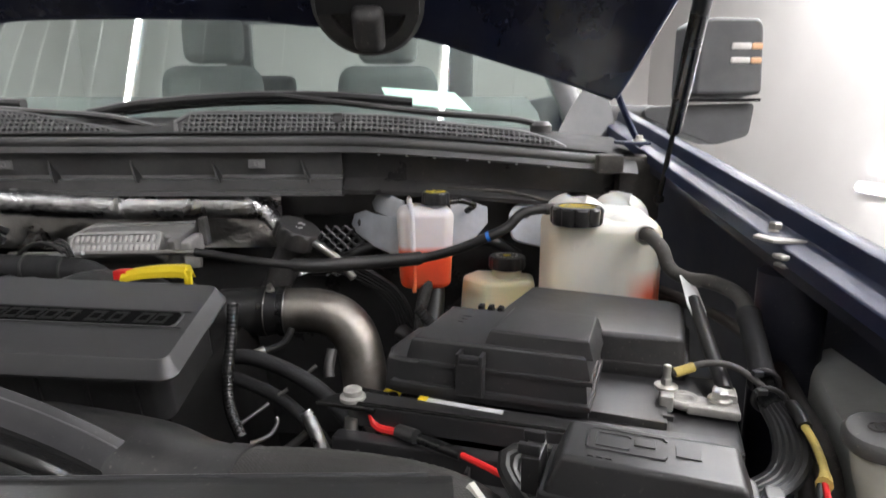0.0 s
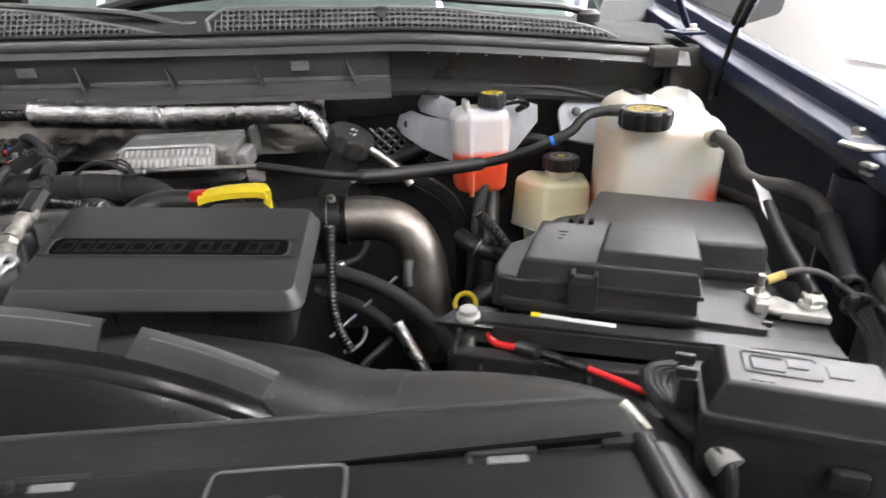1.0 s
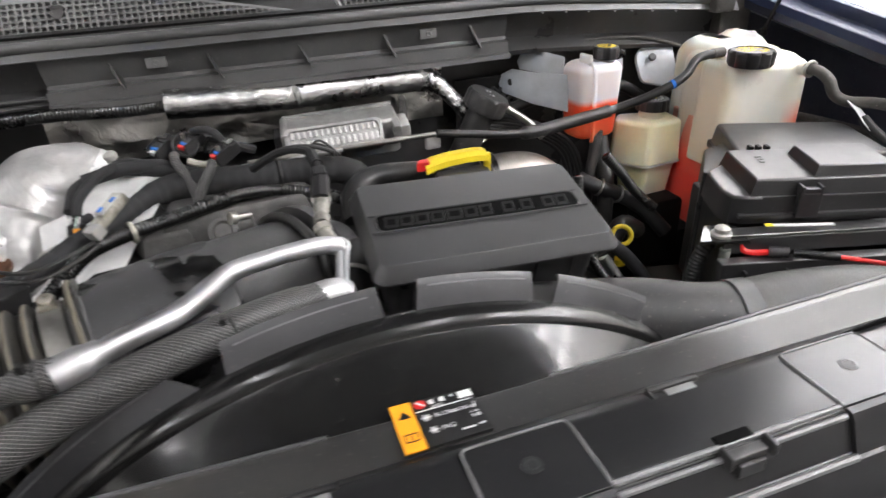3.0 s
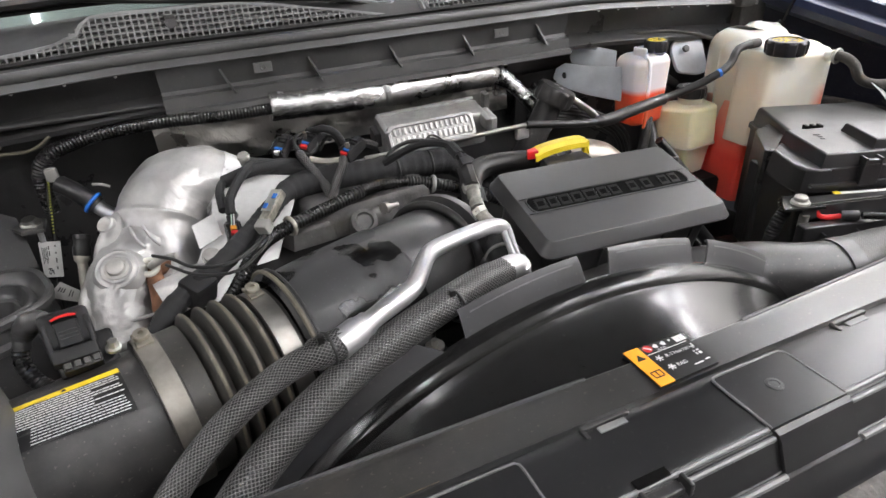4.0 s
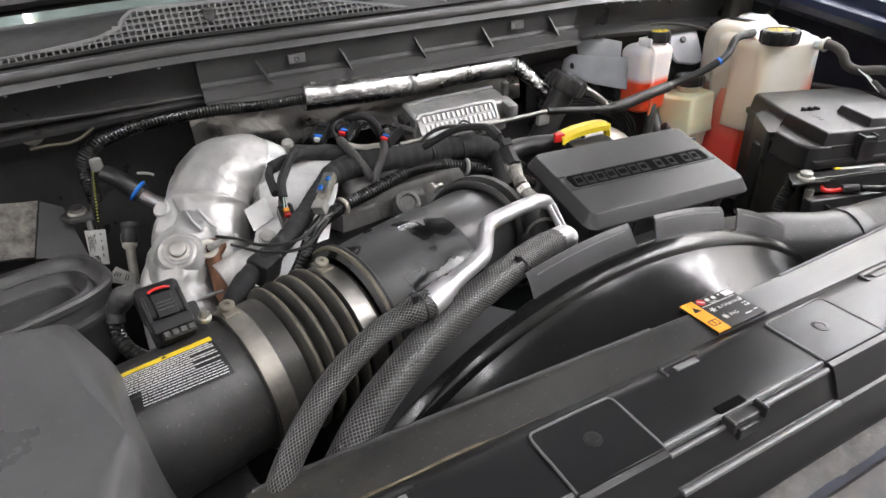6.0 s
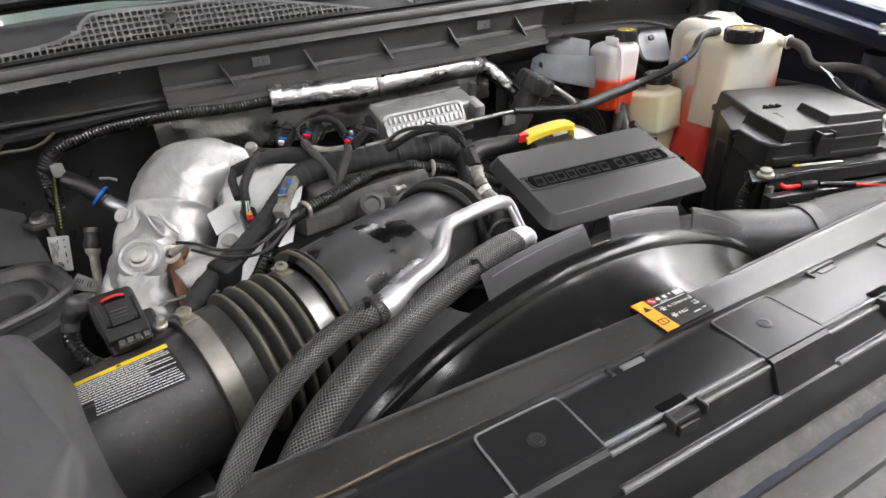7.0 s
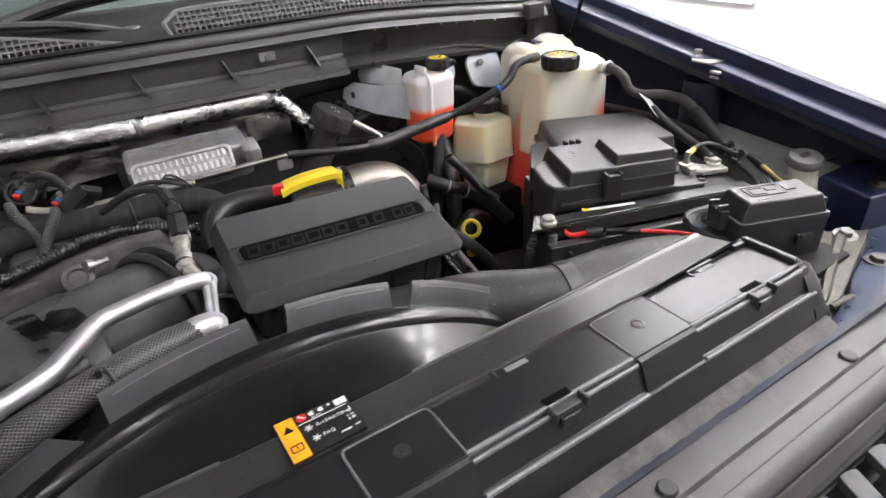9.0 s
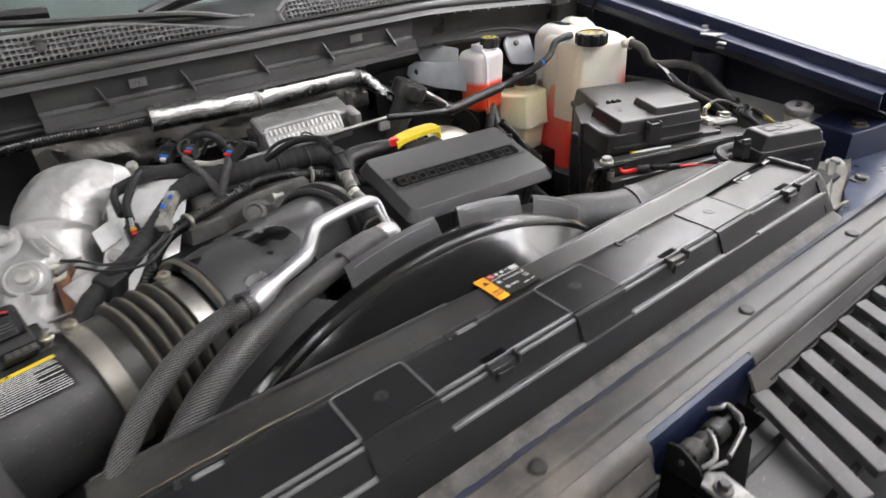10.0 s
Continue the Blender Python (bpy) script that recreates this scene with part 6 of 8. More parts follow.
part("branch", tube([(-0.722, 0.828, 1.312), (-0.726, 0.818, 1.305), (-0.738, 0.812, 1.289), (-0.747, 0.807, 1.271), (-0.754, 0.802, 1.255), (-0.756, 0.798, 1.240)], 0.0062, 12), M_BRAID, wh)
part("steel_line", tube([(-0.690, 0.888, 1.278), (-0.679, 0.886, 1.280), (-0.622, 0.866, 1.286), (-0.55, 0.835, 1.298)], 0.0030, 8), M_ALU, wh, "thin bright steel line")
part("strap", ring((-0.585, 0.849, 1.269), (1, 0, 0), 0.0207, 0.002), M_RUBBER, wh)
part("strap", ring((-0.64, 0.849, 1.271), (1, 0.05, 0), 0.0207, 0.002), M_RUBBER, wh)
part("clamp_block", box(0, 0, 0, 0.034, 0.03, 0.034, 0.004, Matrix.Translation((-0.945, 0.685, 1.245)) @ pose(0, 0, 0, 20, 0, 40)), M_BLACK, wh)
for i, p in enumerate(((-0.761, 0.897, 1.316), (-0.718, 0.831, 1.317), (-0.8895, 0.768, 1.2550), (-0.800, 0.905, 1.312))):
    c = thing("wire_connector", "small black plug with red and blue locking clips" if i < 3 else "small black plug with a white and blue clip", "connector", p, "engine plugs")
    m = Matrix.Translation(p) @ pose(0, 0, 0, (24, 24, 40, 24)[i], 6, (-50, -62, 5, -40)[i]) @ Matrix.Scale((0.80, 0.80, 0.82, 0.85)[i], 4) @ Matrix.Translation((0, 0.014, 0))
    part("body", box(0, 0.006 if i != 2 else 0, -0.008, 0.022, 0.048 if i != 2 else 0.034, 0.020, 0.003, m), M_BLACK, c)
    part("ridge", box(0, 0.018, 0.003, 0.012, 0.020, 0.004, 0.001, m), M_BLACK, c)
    part("red_clip" if i < 3 else "white_clip", box(0, -0.015 if i != 2 else -0.003, 0.000 if i != 2 else 0.0045, 0.016 if i < 2 else 0.011, 0.007, 0.009, 0.002, m), M_RED if i < 3 else M_WPRINT, c, "red clip" if i < 3 else "white clip")
    part("blue_clip", box(0, -0.008 if i != 2 else 0.0045, 0.001 if i != 2 else 0.006, 0.015 if i != 2 else 0.009, 0.005 if i != 2 else 0.007, 0.008, 0.001, m), M_BLUE if i != 2 else M_OLABEL, c, "blue clip" if i != 2 else "orange clip")
    part("latch_rail", join_bm(box(-0.011, 0, 0.003, 0.003, 0.030, 0.008, 0.001, m), box(0.011, 0, 0.003, 0.003, 0.030, 0.008, 0.001, m), box(0, 0.015, 0.004, 0.02, 0.004, 0.008, 0.001, m)), M_BLACK, c)
    if i == 2:
        part("pale_foot", box(0, -0.0145, 0.001, 0.018, 0.004, 0.006, 0.001, m), M_GREYC, c, "pale grey foot")
    part("tail", tube([m @ Vector((0, 0.016, -0.008)), m @ Vector((0.004, 0.030, -0.012)), m @ Vector((0.012, 0.045, -0.03))], 0.006, 8), M_TAPE, c)
M_DULLS = material("dull_silver_plastic", (0.36, 0.34, 0.29), 0.42, 0.5, grain=500, bump=0.2, blotch=60, blotch_amount=0.5)
gc = thing("wire_connector", "grey plug with pale blue dots on the harness", "connector", (-0.842, 0.735, 1.276), "engine plugs")
gm = Matrix.Translation((-0.838, 0.748, 1.298)) @ pose(0, 0, 0, 24, -5, -42)
part("body", box(0, 0, 0, 0.0145, 0.050, 0.013, 0.003, gm), M_DULLS, gc)
part("collar", box(0, -0.030, -0.002, 0.018, 0.016, 0.016, 0.003, gm), M_GREYC, gc)
part("dot", join_bm(box(0.003, 0.010, 0.009, 0.006, 0.008, 0.002, 0.001, gm), box(-0.003, -0.006, 0.009, 0.006, 0.008, 0.002, 0.001, gm)), M_BLUE, gc, "pale blue dots")
part("foil_face", box(0, 0.004, 0.0082, 0.014, 0.035, 0.001, 0.0004, gm), M_ZINC, gc)
part("wire", tube([(-0.857, 0.718, 1.276), (-0.872, 0.695, 1.277), (-0.905, 0.672, 1.275), (-0.942, 0.685, 1.275), (-0.963, 0.716, 1.275), (-0.985, 0.742, 1.273)], 0.0021, 8), M_RUBBER, gc)
part("wire", tube([(-0.850, 0.712, 1.274), (-0.868, 0.688, 1.272), (-0.90, 0.664, 1.268), (-0.94, 0.678, 1.268), (-0.972, 0.720, 1.268)], 0.0019, 8), M_RUBBER, gc)
wb = thing("wire_bundle", "black taped wires looping round the engine plugs", "cable", (-0.8, 0.88, 1.30))
part("taped_branch", tube([(-0.887, 0.795, 1.280), (-0.884, 0.808, 1.294), (-0.872, 0.825, 1.305), (-0.856, 0.85, 1.312), (-0.840, 0.885, 1.308)], 0.0065, 8), M_TAPE, wb)
part("taped_branch", tube([(-0.850, 0.888, 1.308), (-0.810, 0.884, 1.298), (-0.775, 0.872, 1.290), (-0.74, 0.86, 1.282)], 0.0120, 10), M_TAPE, wb)
part("wire_loop", tube([(-0.746, 0.925, 1.328), (-0.741, 0.908, 1.333), (-0.729, 0.902, 1.336), (-0.716, 0.895, 1.331), (-0.708, 0.889, 1.320), (-0.703, 0.882, 1.302)], 0.0058, 10), M_TAPE, wb)
part("wire_loop", ring((-0.757, 0.905, 1.317), (0.1, -0.8, 0.6), 0.0165, 0.0030), M_RUBBER, wb)
part("wire_loop", tube([(-0.735, 0.915, 1.300), (-0.728, 0.905, 1.318), (-0.716, 0.90, 1.322), (-0.705, 0.89, 1.30)], 0.0030, 8), M_RUBBER, wb)
part("thin_wire", tube([(-0.671, 0.836, 1.255), (-0.657, 0.845, 1.282), (-0.646, 0.849, 1.297), (-0.629, 0.847, 1.307), (-0.608, 0.839, 1.312), (-0.582, 0.825, 1.310), (-0.564, 0.812, 1.304)], 0.0032, 8), M_RUBBER, wb)
part("thin_wire", tube([(-0.891, 0.780, 1.268), (-0.888, 0.790, 1.276), (-0.886, 0.798, 1.283)], 0.0008, 6), M_TEAL, wb, "thin green wire")
part("thin_wire", tube([(-0.887, 0.780, 1.268), (-0.885, 0.790, 1.276), (-0.883, 0.798, 1.283)], 0.0008, 6), M_WPRINT, wb, "thin white wire")
part("pale_clip", box(0, 0, 0, 0.014, 0.012, 0.008, 0.002, Matrix.Translation((-0.789, 0.886, 1.300)) @ pose(0, 0, 0, 20, 10, 30)), M_CREAM, wb, "pale clip")
part("tan_bracket", tube([(-0.758, 0.892, 1.297), (-0.738, 0.887, 1.290), (-0.712, 0.876, 1.291)], 0.0055, 8), M_CREAMD, wb, "dull tan pipe stub")
part("wire_tip", box(-0.757, 0.899, 1.331, 0.005, 0.005, 0.009, 0.001), M_STEEL, wb)
part("wire_tip", box(-0.712, 0.834, 1.327, 0.006, 0.005, 0.008, 0.001), M_STEEL, wb)
for o in (-0.004, 0.0, 0.004):
    part("thin_wire", tube([(-0.60 + o, 0.835, 1.306), (-0.588 + o, 0.838, 1.312 + o), (-0.572, 0.832 + o, 1.308 + o), (-0.560 + o, 0.822, 1.296)], 0.0018, 6), M_RUBBER, wb)
lm = thing("conduit", "shiny black ribbed conduit across the engine", "cable", (-0.75, 0.8, 1.24))
part("conduit", loom([(-0.955, 0.645, 1.21), (-0.912, 0.664, 1.236), (-0.872, 0.706, 1.264), (-0.835, 0.737, 1.268), (-0.766, 0.766, 1.271), (-0.689, 0.795, 1.274), (-0.621, 0.801, 1.262), (-0.54, 0.784, 1.236), (-0.49, 0.77, 1.21)], 0.0095), M_LOOM, lm)
part("clip", join_bm(ring((-0.600, 0.798, 1.256), (1, -0.2, -0.2), 0.0108, 0.003)), M_GREYC, lm, "pale green clip")
part("clip", join_bm(ring((-0.822, 0.743, 1.269), (0.8, 0.4, 0), 0.0108, 0.003)), M_DULLS, lm, "pale clip")

ll = thing("conduit", "shiny black ribbed conduit along the firewall", "cable", (-0.95, 1.08, 1.33))
part("conduit", loom([(-1.14, 1.09, 1.22), (-1.136, 1.083, 1.285), (-1.115, 1.08, 1.314), (-1.079, 1.08, 1.327), (-1.019, 1.078, 1.337), (-0.937, 1.075, 1.339), (-0.852, 1.074, 1.334), (-0.765, 1.076, 1.332)], 0.0120, 0.0052), M_LOOM, ll)
part("clip", box(-1.118, 1.072, 1.287, 0.018, 0.012, 0.022, 0.004, None), M_GREYC, ll, "pale grey clip")
part("clip", ring((-1.026, 1.085, 1.338), (0.1, 0.3, 1), 0.013, 0.0022), M_CREAMD, ll, "yellowish clip")
part("wire", tube([(-1.124, 1.080, 1.290), (-1.128, 1.076, 1.271), (-1.135, 1.065, 1.238), (-1.143, 1.051, 1.197), (-1.152, 1.024, 1.141), (-1.155, 1.010, 1.120), (-1.156, 0.99, 1.08)], 0.0036, 8), M_RUBBER, ll)
tr = [Vector(q) for q in ((-1.124, 1.080, 1.290), (-1.128, 1.076, 1.271), (-1.135, 1.065, 1.238), (-1.143, 1.051, 1.197))]
part("tracer", join_bm(*[box(q.x + 0.0006, q.y - 0.0030, q.z + 0.0012, 0.0026, 0.0016, 0.0020, 0.0004) for k in range(26) for q in [tr[min(2, k * 3 // 26)].lerp(tr[min(2, k * 3 // 26) + 1], k * 3 / 26 - min(2, k * 3 // 26))]]), M_TRACER, ll, "yellow tracer marks")


def flat_tag(name, label, corners, bars, paper):
    """A bent paper tag between four corners, with printed bars given in its own unit square."""
    a, c, d, e = [Vector(q) for q in corners]
    out = (c - a).cross(e - a).normalized()
    out = out if out.y < 0 else -out
    h = thing(name, label, "tag", tuple(a))

    def at(u, v, lift=0.0):
        return (a * (1 - u) + c * u) * (1 - v) + (e * (1 - u) + d * u) * v + out * (lift + 0.003 * math.sin(math.pi * u))

    part("sheet", sheet([[at(u / 6, v / 6) for u in range(7)] for v in range(7)], 0.0008), paper, h)
    part("print", join_bm(*[sheet([[at(u0 + (u1 - u0) * k / 3, v0, 0.0007) for k in range(4)], [at(u0 + (u1 - u0) * k / 3, v1, 0.0007) for k in range(4)]], 0.0002) for u0, u1, v0, v1 in bars]), M_KPRINT, h)
    return h


M_PAPER = material("off_white_tag_paper", (0.62, 0.62, 0.60), 0.5, bump=0, blotch=40, blotch_amount=0.1)
bars = [(0.10 + 0.06 * k, 0.13 + 0.06 * k, 0.15 + 0.03 * (k % 2), 0.62 - 0.05 * (k % 3)) for k in range(5)]
bars += [(0.42, 0.47, 0.12, 0.22), (0.42, 0.47, 0.26, 0.40), (0.72, 0.78, 0.10, 0.15), (0.72, 0.78, 0.30, 0.34), (0.72, 0.78, 0.46, 0.60), (0.72, 0.78, 0.70, 0.78)]
bars += [(0.28 + 0.07 * p, 0.34 + 0.07 * p, 0.74 + 0.045 * q, 0.78 + 0.045 * q) for p in range(4) for q in range(4) if (p * 3 + q * 5) % 4 != 1]
flat_tag("paper_tag", "white printed paper tag round a wire", ((-1.163, 1.036, 1.198), (-1.135, 1.037, 1.192), (-1.144, 1.014, 1.142), (-1.168, 1.013, 1.148)), bars, M_PAPER)

# the plugs, harness and intake are scaled about the camera's place at 4.5 s, a little deeper than they are drawn above
CAMERA_LEFT = (-0.935, 0.056, 1.615)
settle([itk, sens, bel, res], CAMERA_LEFT, 1.045)
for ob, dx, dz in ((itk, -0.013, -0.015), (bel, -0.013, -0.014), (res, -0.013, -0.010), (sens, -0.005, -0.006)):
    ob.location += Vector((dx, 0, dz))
settle([elb, blue, dpt], CAMERA_LEFT, 1.04)
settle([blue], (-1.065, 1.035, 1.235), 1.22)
settle([wh, wb, gc, lm, blk] + [ob for ob in scene.collection.objects if ob.name.startswith("wire_connector") and ob is not gc and ob.location.y > 0.8], CAMERA_LEFT, 1.055)
settle([ob for ob in scene.collection.objects if ob.name.startswith("wire_connector") and ob is not gc and ob.location.y < 0.78], CAMERA_LEFT, 1.062)

part("clamp_bolt", join_bm(tube([(-0.690, 0.742, 1.262), (-0.672, 0.752, 1.258)], 0.0042, 10), lathe([(0.008, -0.004), (0.008, 0.004), (0, 0.005)], 12, aim((-0.693, 0.740, 1.263), (-0.8, -0.4, 0.2)))), M_CLAMP, elb, "bright clamp bolt")

# ---- foil-wrapped pipe and control unit ----
fo = thing("foil_wrapped_pipe", "heat pipe wrapped in crinkled shiny foil", "pipe", (-0.55, 1.09, 1.32))
part("pipe", crumple(tube([(-0.775, 1.078, 1.333), (-0.659, 1.08, 1.326), (-0.558, 1.087, 1.322), (-0.45, 1.094, 1.322), (-0.347, 1.098, 1.320), (-0.310, 1.092, 1.307), (-0.285, 1.072, 1.282), (-0.262, 1.055, 1.250), (-0.24, 1.04, 1.20)], lambda s: (0.0245 if s < 0.44 else 0.0245 - 0.0100 * min(1.0, (s - 0.44) / 0.05)) + 0.0012 * noise.noise((s * 60, 0, 0)) + 0.001 * noise.noise((s * 160, 5, 0)), 28, 0.003), 0.0014, 90), M_FOIL, fo)
part("wrap_fold", tube([(-0.572, 1.080, 1.342), (-0.566, 1.064, 1.328), (-0.565, 1.068, 1.312), (-0.56, 1.075, 1.305)], 0.007, 8), M_FOIL, fo)
part("wrap_fold", tube([(-0.345, 1.09, 1.338), (-0.333, 1.082, 1.33), (-0.325, 1.083, 1.312)], 0.009, 8), M_FOIL, fo)
rows = []
for i in range(110):
    x = -0.965 + 0.675 * i / 109
    rows.append([(x, 1.118 + 0.007 * noise.noise((x * 14, j * 0.35, 0)) + 0.0012 * noise.noise((x * 60, j * 1.2, 9)), 1.342 - 0.0095 * j + 0.004 * noise.noise((x * 9, j, 3))) for j in range(12)])
part("foil_sheet", sheet(rows, 0.002), M_FOILD, fo, "dull crumpled foil sheet")

ecm = thing("control_unit", "finned cast aluminium control unit box", "control unit", (-0.51, 1.0, 1.25))
em = Matrix.Translation((-0.5105, 0.995, 1.279)) @ Matrix.Rotation(radians(-5.0), 4, "Z") @ Matrix.Rotation(radians(-2.0), 4, "Y") @ Matrix.Rotation(radians(9), 4, "X")
part("base", loft([[(x, y, z) for x, y in rounded(-0.098 + e, 0.096 - e, -0.022 + e, 0.046 - e, 0.012)] for e, z in ((0.004, -0.050), (0.0, -0.046), (0.0, 0.006), (0.003, 0.0105), (0.007, 0.012))], em), M_ECM, ecm)
part("top_rim", join_bm(box(0.0, 0.040, 0.012, 0.186, 0.010, 0.008, 0.003, em), box(-0.091, 0.006, 0.006, 0.012, 0.070, 0.018, 0.004, em), box(0.089, -0.004, 0.0, 0.014, 0.086, 0.024, 0.005, em)), M_ECM, ecm)
face = em @ Matrix.Translation((-0.010, -0.030, 0.001)) @ Matrix.Rotation(radians(47), 4, "X")
lid = part("lid", loft([[(x, y, z) for x, y in rounded(-0.082 + e, 0.076 - e, -0.024 + e, 0.022 - e, 0.009)] for e, z in ((0.002, -0.030), (0.0, -0.026), (0.0, 0.0035), (0.0015, 0.006), (0.0055, 0.006), (0.0065, 0.003), (0.007, 0.0022))], face), M_ECM, ecm, "raised ribbed lid")
for i in range(15):
    part("fin", box(-0.069 + 0.0094 * i, 0.0085, 0.0040, 0.0048, 0.012, 0.0050, 0.0015, face), M_CAST, lid)
    part("fin", box(-0.066 + 0.0094 * i, -0.0085, 0.0036, 0.0062, 0.013, 0.0042, 0.0018, face), M_CAST, lid)
part("side_lug", box(0.104, -0.006, -0.012, 0.018, 0.05, 0.03, 0.005, em), M_CAST, ecm)
part("connector", box(-0.103, 0.012, -0.010, 0.014, 0.040, 0.026, 0.004, em), M_BLACK, ecm)
part("side_lug", box(0.112, 0.028, 0.002, 0.012, 0.02, 0.05, 0.004, em), M_CASTD, ecm)

# ---- dipstick rod and the long black hose ----
rodt = thing("dipstick_tube", "thin bare steel tube running into black hose", "tube", (-0.5, 0.91, 1.27))
part("rod", tube([(-0.665, 0.915, 1.270), (-0.52, 0.91, 1.2725), (-0.374, 0.904, 1.275)], 0.0042, 10), M_CLAMP, rodt)
part("bracket", box(-0.378, 0.91, 1.262, 0.026, 0.012, 0.026, 0.004), M_CAST, rodt)
lh = thing("black_hose", "long black coolant hose joining the filler cap", "hose", (-0.1, 0.93, 1.27))
part("hose", tube([(-0.372, 0.904, 1.275), (-0.33, 0.898, 1.270), (-0.27, 0.892, 1.262), (-0.20, 0.905, 1.252), (-0.12, 0.930, 1.250), (-0.020, 0.948, 1.254), (0.04, 0.932, 1.273), (0.085, 0.918, 1.295), (0.115, 0.922, 1.309), (0.128, 0.927, 1.322), (0.142, 0.932, 1.331), (0.168, 0.935, 1.335), (0.195, 0.937, 1.335)], lambda s: 0.0066 if s < 0.15 else (0.0112 if s < 0.36 else 0.0080), 14, 0.006), M_RUBBER, lh)
part("end_grip", tube([(0.176, 0.936, 1.335), (0.202, 0.938, 1.335)], 0.0092, 12), M_RUBBERD, lh)
part("blue_mark", tube([(0.081, 0.9185, 1.2935), (0.086, 0.9175, 1.2955)], 0.0084, 12), M_BLUE, lh, "blue paint mark")

yel = thing("yellow_handle", "bright yellow pull handle with red end", "handle", (-0.38, 0.79, 1.26))
part("grip", sheet([[(x, y + dy, z + dz) for dy, dz in ((0.014, -0.006), (0.009, 0.001), (-0.007, 0.002), (-0.014, -0.004), (-0.015, -0.012))] for x, y, z in ((-0.428, 0.797, 1.270), (-0.415, 0.798, 1.274), (-0.395, 0.798, 1.277), (-0.37, 0.796, 1.279), (-0.350, 0.793, 1.280), (-0.338, 0.790, 1.279), (-0.334, 0.790, 1.268))], 0.003), M_YELLOW, yel)
part("leg", box(-0.336, 0.783, 1.262, 0.010, 0.008, 0.030, 0.002), M_YELLOW, yel)
part("red_end", prism([(-0.440, 0.790), (-0.434, 0.802), (-0.418, 0.804), (-0.422, 0.787)], 1.262, 1.2755, 0.003), M_RED, yel, "red plastic end")
part("body", prism([(-0.43, 0.760), (-0.33, 0.755), (-0.32, 0.80), (-0.42, 0.80)], 1.19, 1.258, 0.008, 0.01), M_BLACK, yel)
mid = thing("black_hose", "short bent black hose behind the engine cover", "hose", (-0.5, 0.82, 1.24), "")
part("hose", tube([(-0.535, 0.78, 1.21), (-0.53, 0.81, 1.235), (-0.50, 0.835, 1.245), (-0.45, 0.835, 1.245), (-0.40, 0.82, 1.24), (-0.36, 0.80, 1.22)], 0.018, 14), M_RUBBER, mid)
snr = thing("pressure_sensor", "white pressure port with black plug above the pipe end", "sensor", (-0.59, 0.67, 1.27))
M_DULLW = material("dull_white_shell", (0.30, 0.29, 0.26), 0.45, 0.3, grain=300, bump=0.3, blotch=60, blotch_amount=0.5)
part("port", tube([(-0.588, 0.634, 1.258), (-0.596, 0.655, 1.270)], 0.0085, 12), M_DULLW, snr)
part("port_collar", lathe([(0.0105, 0), (0.0105, 0.008), (0.0085, 0.009), (0, 0.009)], 6, aim((-0.594, 0.650, 1.267), (-0.1, 0.8, 0.5))), M_ZINC, snr)
part("white_shell", tube([(-0.594, 0.660, 1.272), (-0.588, 0.688, 1.287)], lambda s: 0.0095 - 0.0015 * (0.012 < s < 0.018), 12, 0.003), M_DULLW, snr, "dull white sensor shell")
part("shell_clip", box(0, 0, 0, 0.024, 0.010, 0.014, 0.003, aim((-0.588, 0.690, 1.288), (0.1, 0.85, 0.5))), M_GREYC, snr)
part("plug", tube([(-0.588, 0.690, 1.289), (-0.583, 0.718, 1.305)], 0.0115, 8, 0.01), M_BLACK, snr)
part("plug_tab", box(0, 0, 0, 0.016, 0.010, 0.012, 0.002, aim((-0.583, 0.716, 1.314), (0, 0.8, 0.5))), M_BLACK, snr)
part("cable", tube([(-0.583, 0.716, 1.304), (-0.583, 0.740, 1.320), (-0.590, 0.765, 1.326), (-0.62, 0.80, 1.318), (-0.66, 0.83, 1.290)], 0.0055, 8), M_TAPE, snr)
part("cable_wrap", tube([(-0.583, 0.735, 1.317), (-0.586, 0.755, 1.325)], 0.008, 8), M_TAPE, snr)
eh = thing("engine_hose", "black hose ending beside the engine cover with a grey spring clamp", "hose", (-0.565, 0.64, 1.2))
part("hose", tube([(-0.60, 0.60, 1.16), (-0.575, 0.625, 1.19), (-0.563, 0.655, 1.20), (-0.55, 0.70, 1.20)], 0.024, 16), M_RUBBER, eh)
part("hose_clamp", ring((-0.566, 0.64, 1.196), (0.4, 0.9, 0.1), 0.0255, 0.003), M_CLAMP, eh)

# ---- steel charge pipe elbow ----
ste = thing("charge_pipe", "brushed steel charge air pipe bending down", "pipe", (-0.2, 0.84, 1.15))
part("pipe", tube([(-0.30, 0.965, 1.158), (-0.25, 0.965, 1.160), (-0.195, 0.965, 1.158), (-0.155, 0.959, 1.141), (-0.130, 0.945, 1.105), (-0.118, 0.925, 1.04), (-0.112, 0.90, 0.92)], 0.0375, 28, 0.006), M_STEEL, ste)
part("rubber_joint", tube([(-0.36, 0.965, 1.156), (-0.262, 0.965, 1.160)], 0.0405, 24, 0.01), M_RUBBER, ste)
for x in (-0.288, -0.256):
    part("clamp", tube([(x - 0.006, 0.965, 1.159), (x + 0.006, 0.965, 1.159)], 0.0425, 28, 0.006, ends=False), M_LOOM, ste, "dark band clamp")
    part("clamp_edge", ring((x + 0.006, 0.965, 1.159), (1, 0, 0), 0.0422, 0.0012, 36), M_CLAMP, ste)
part("clamp_screw", bolt((-0.272, 0.945, 1.201), (0, -0.4, 1), 0.005, 0.007), M_ZINC, ste)
gp = thing("insulation_panel", "black firewall panel with raised diamond grid", "panel", (-0.165, 1.15, 1.22))
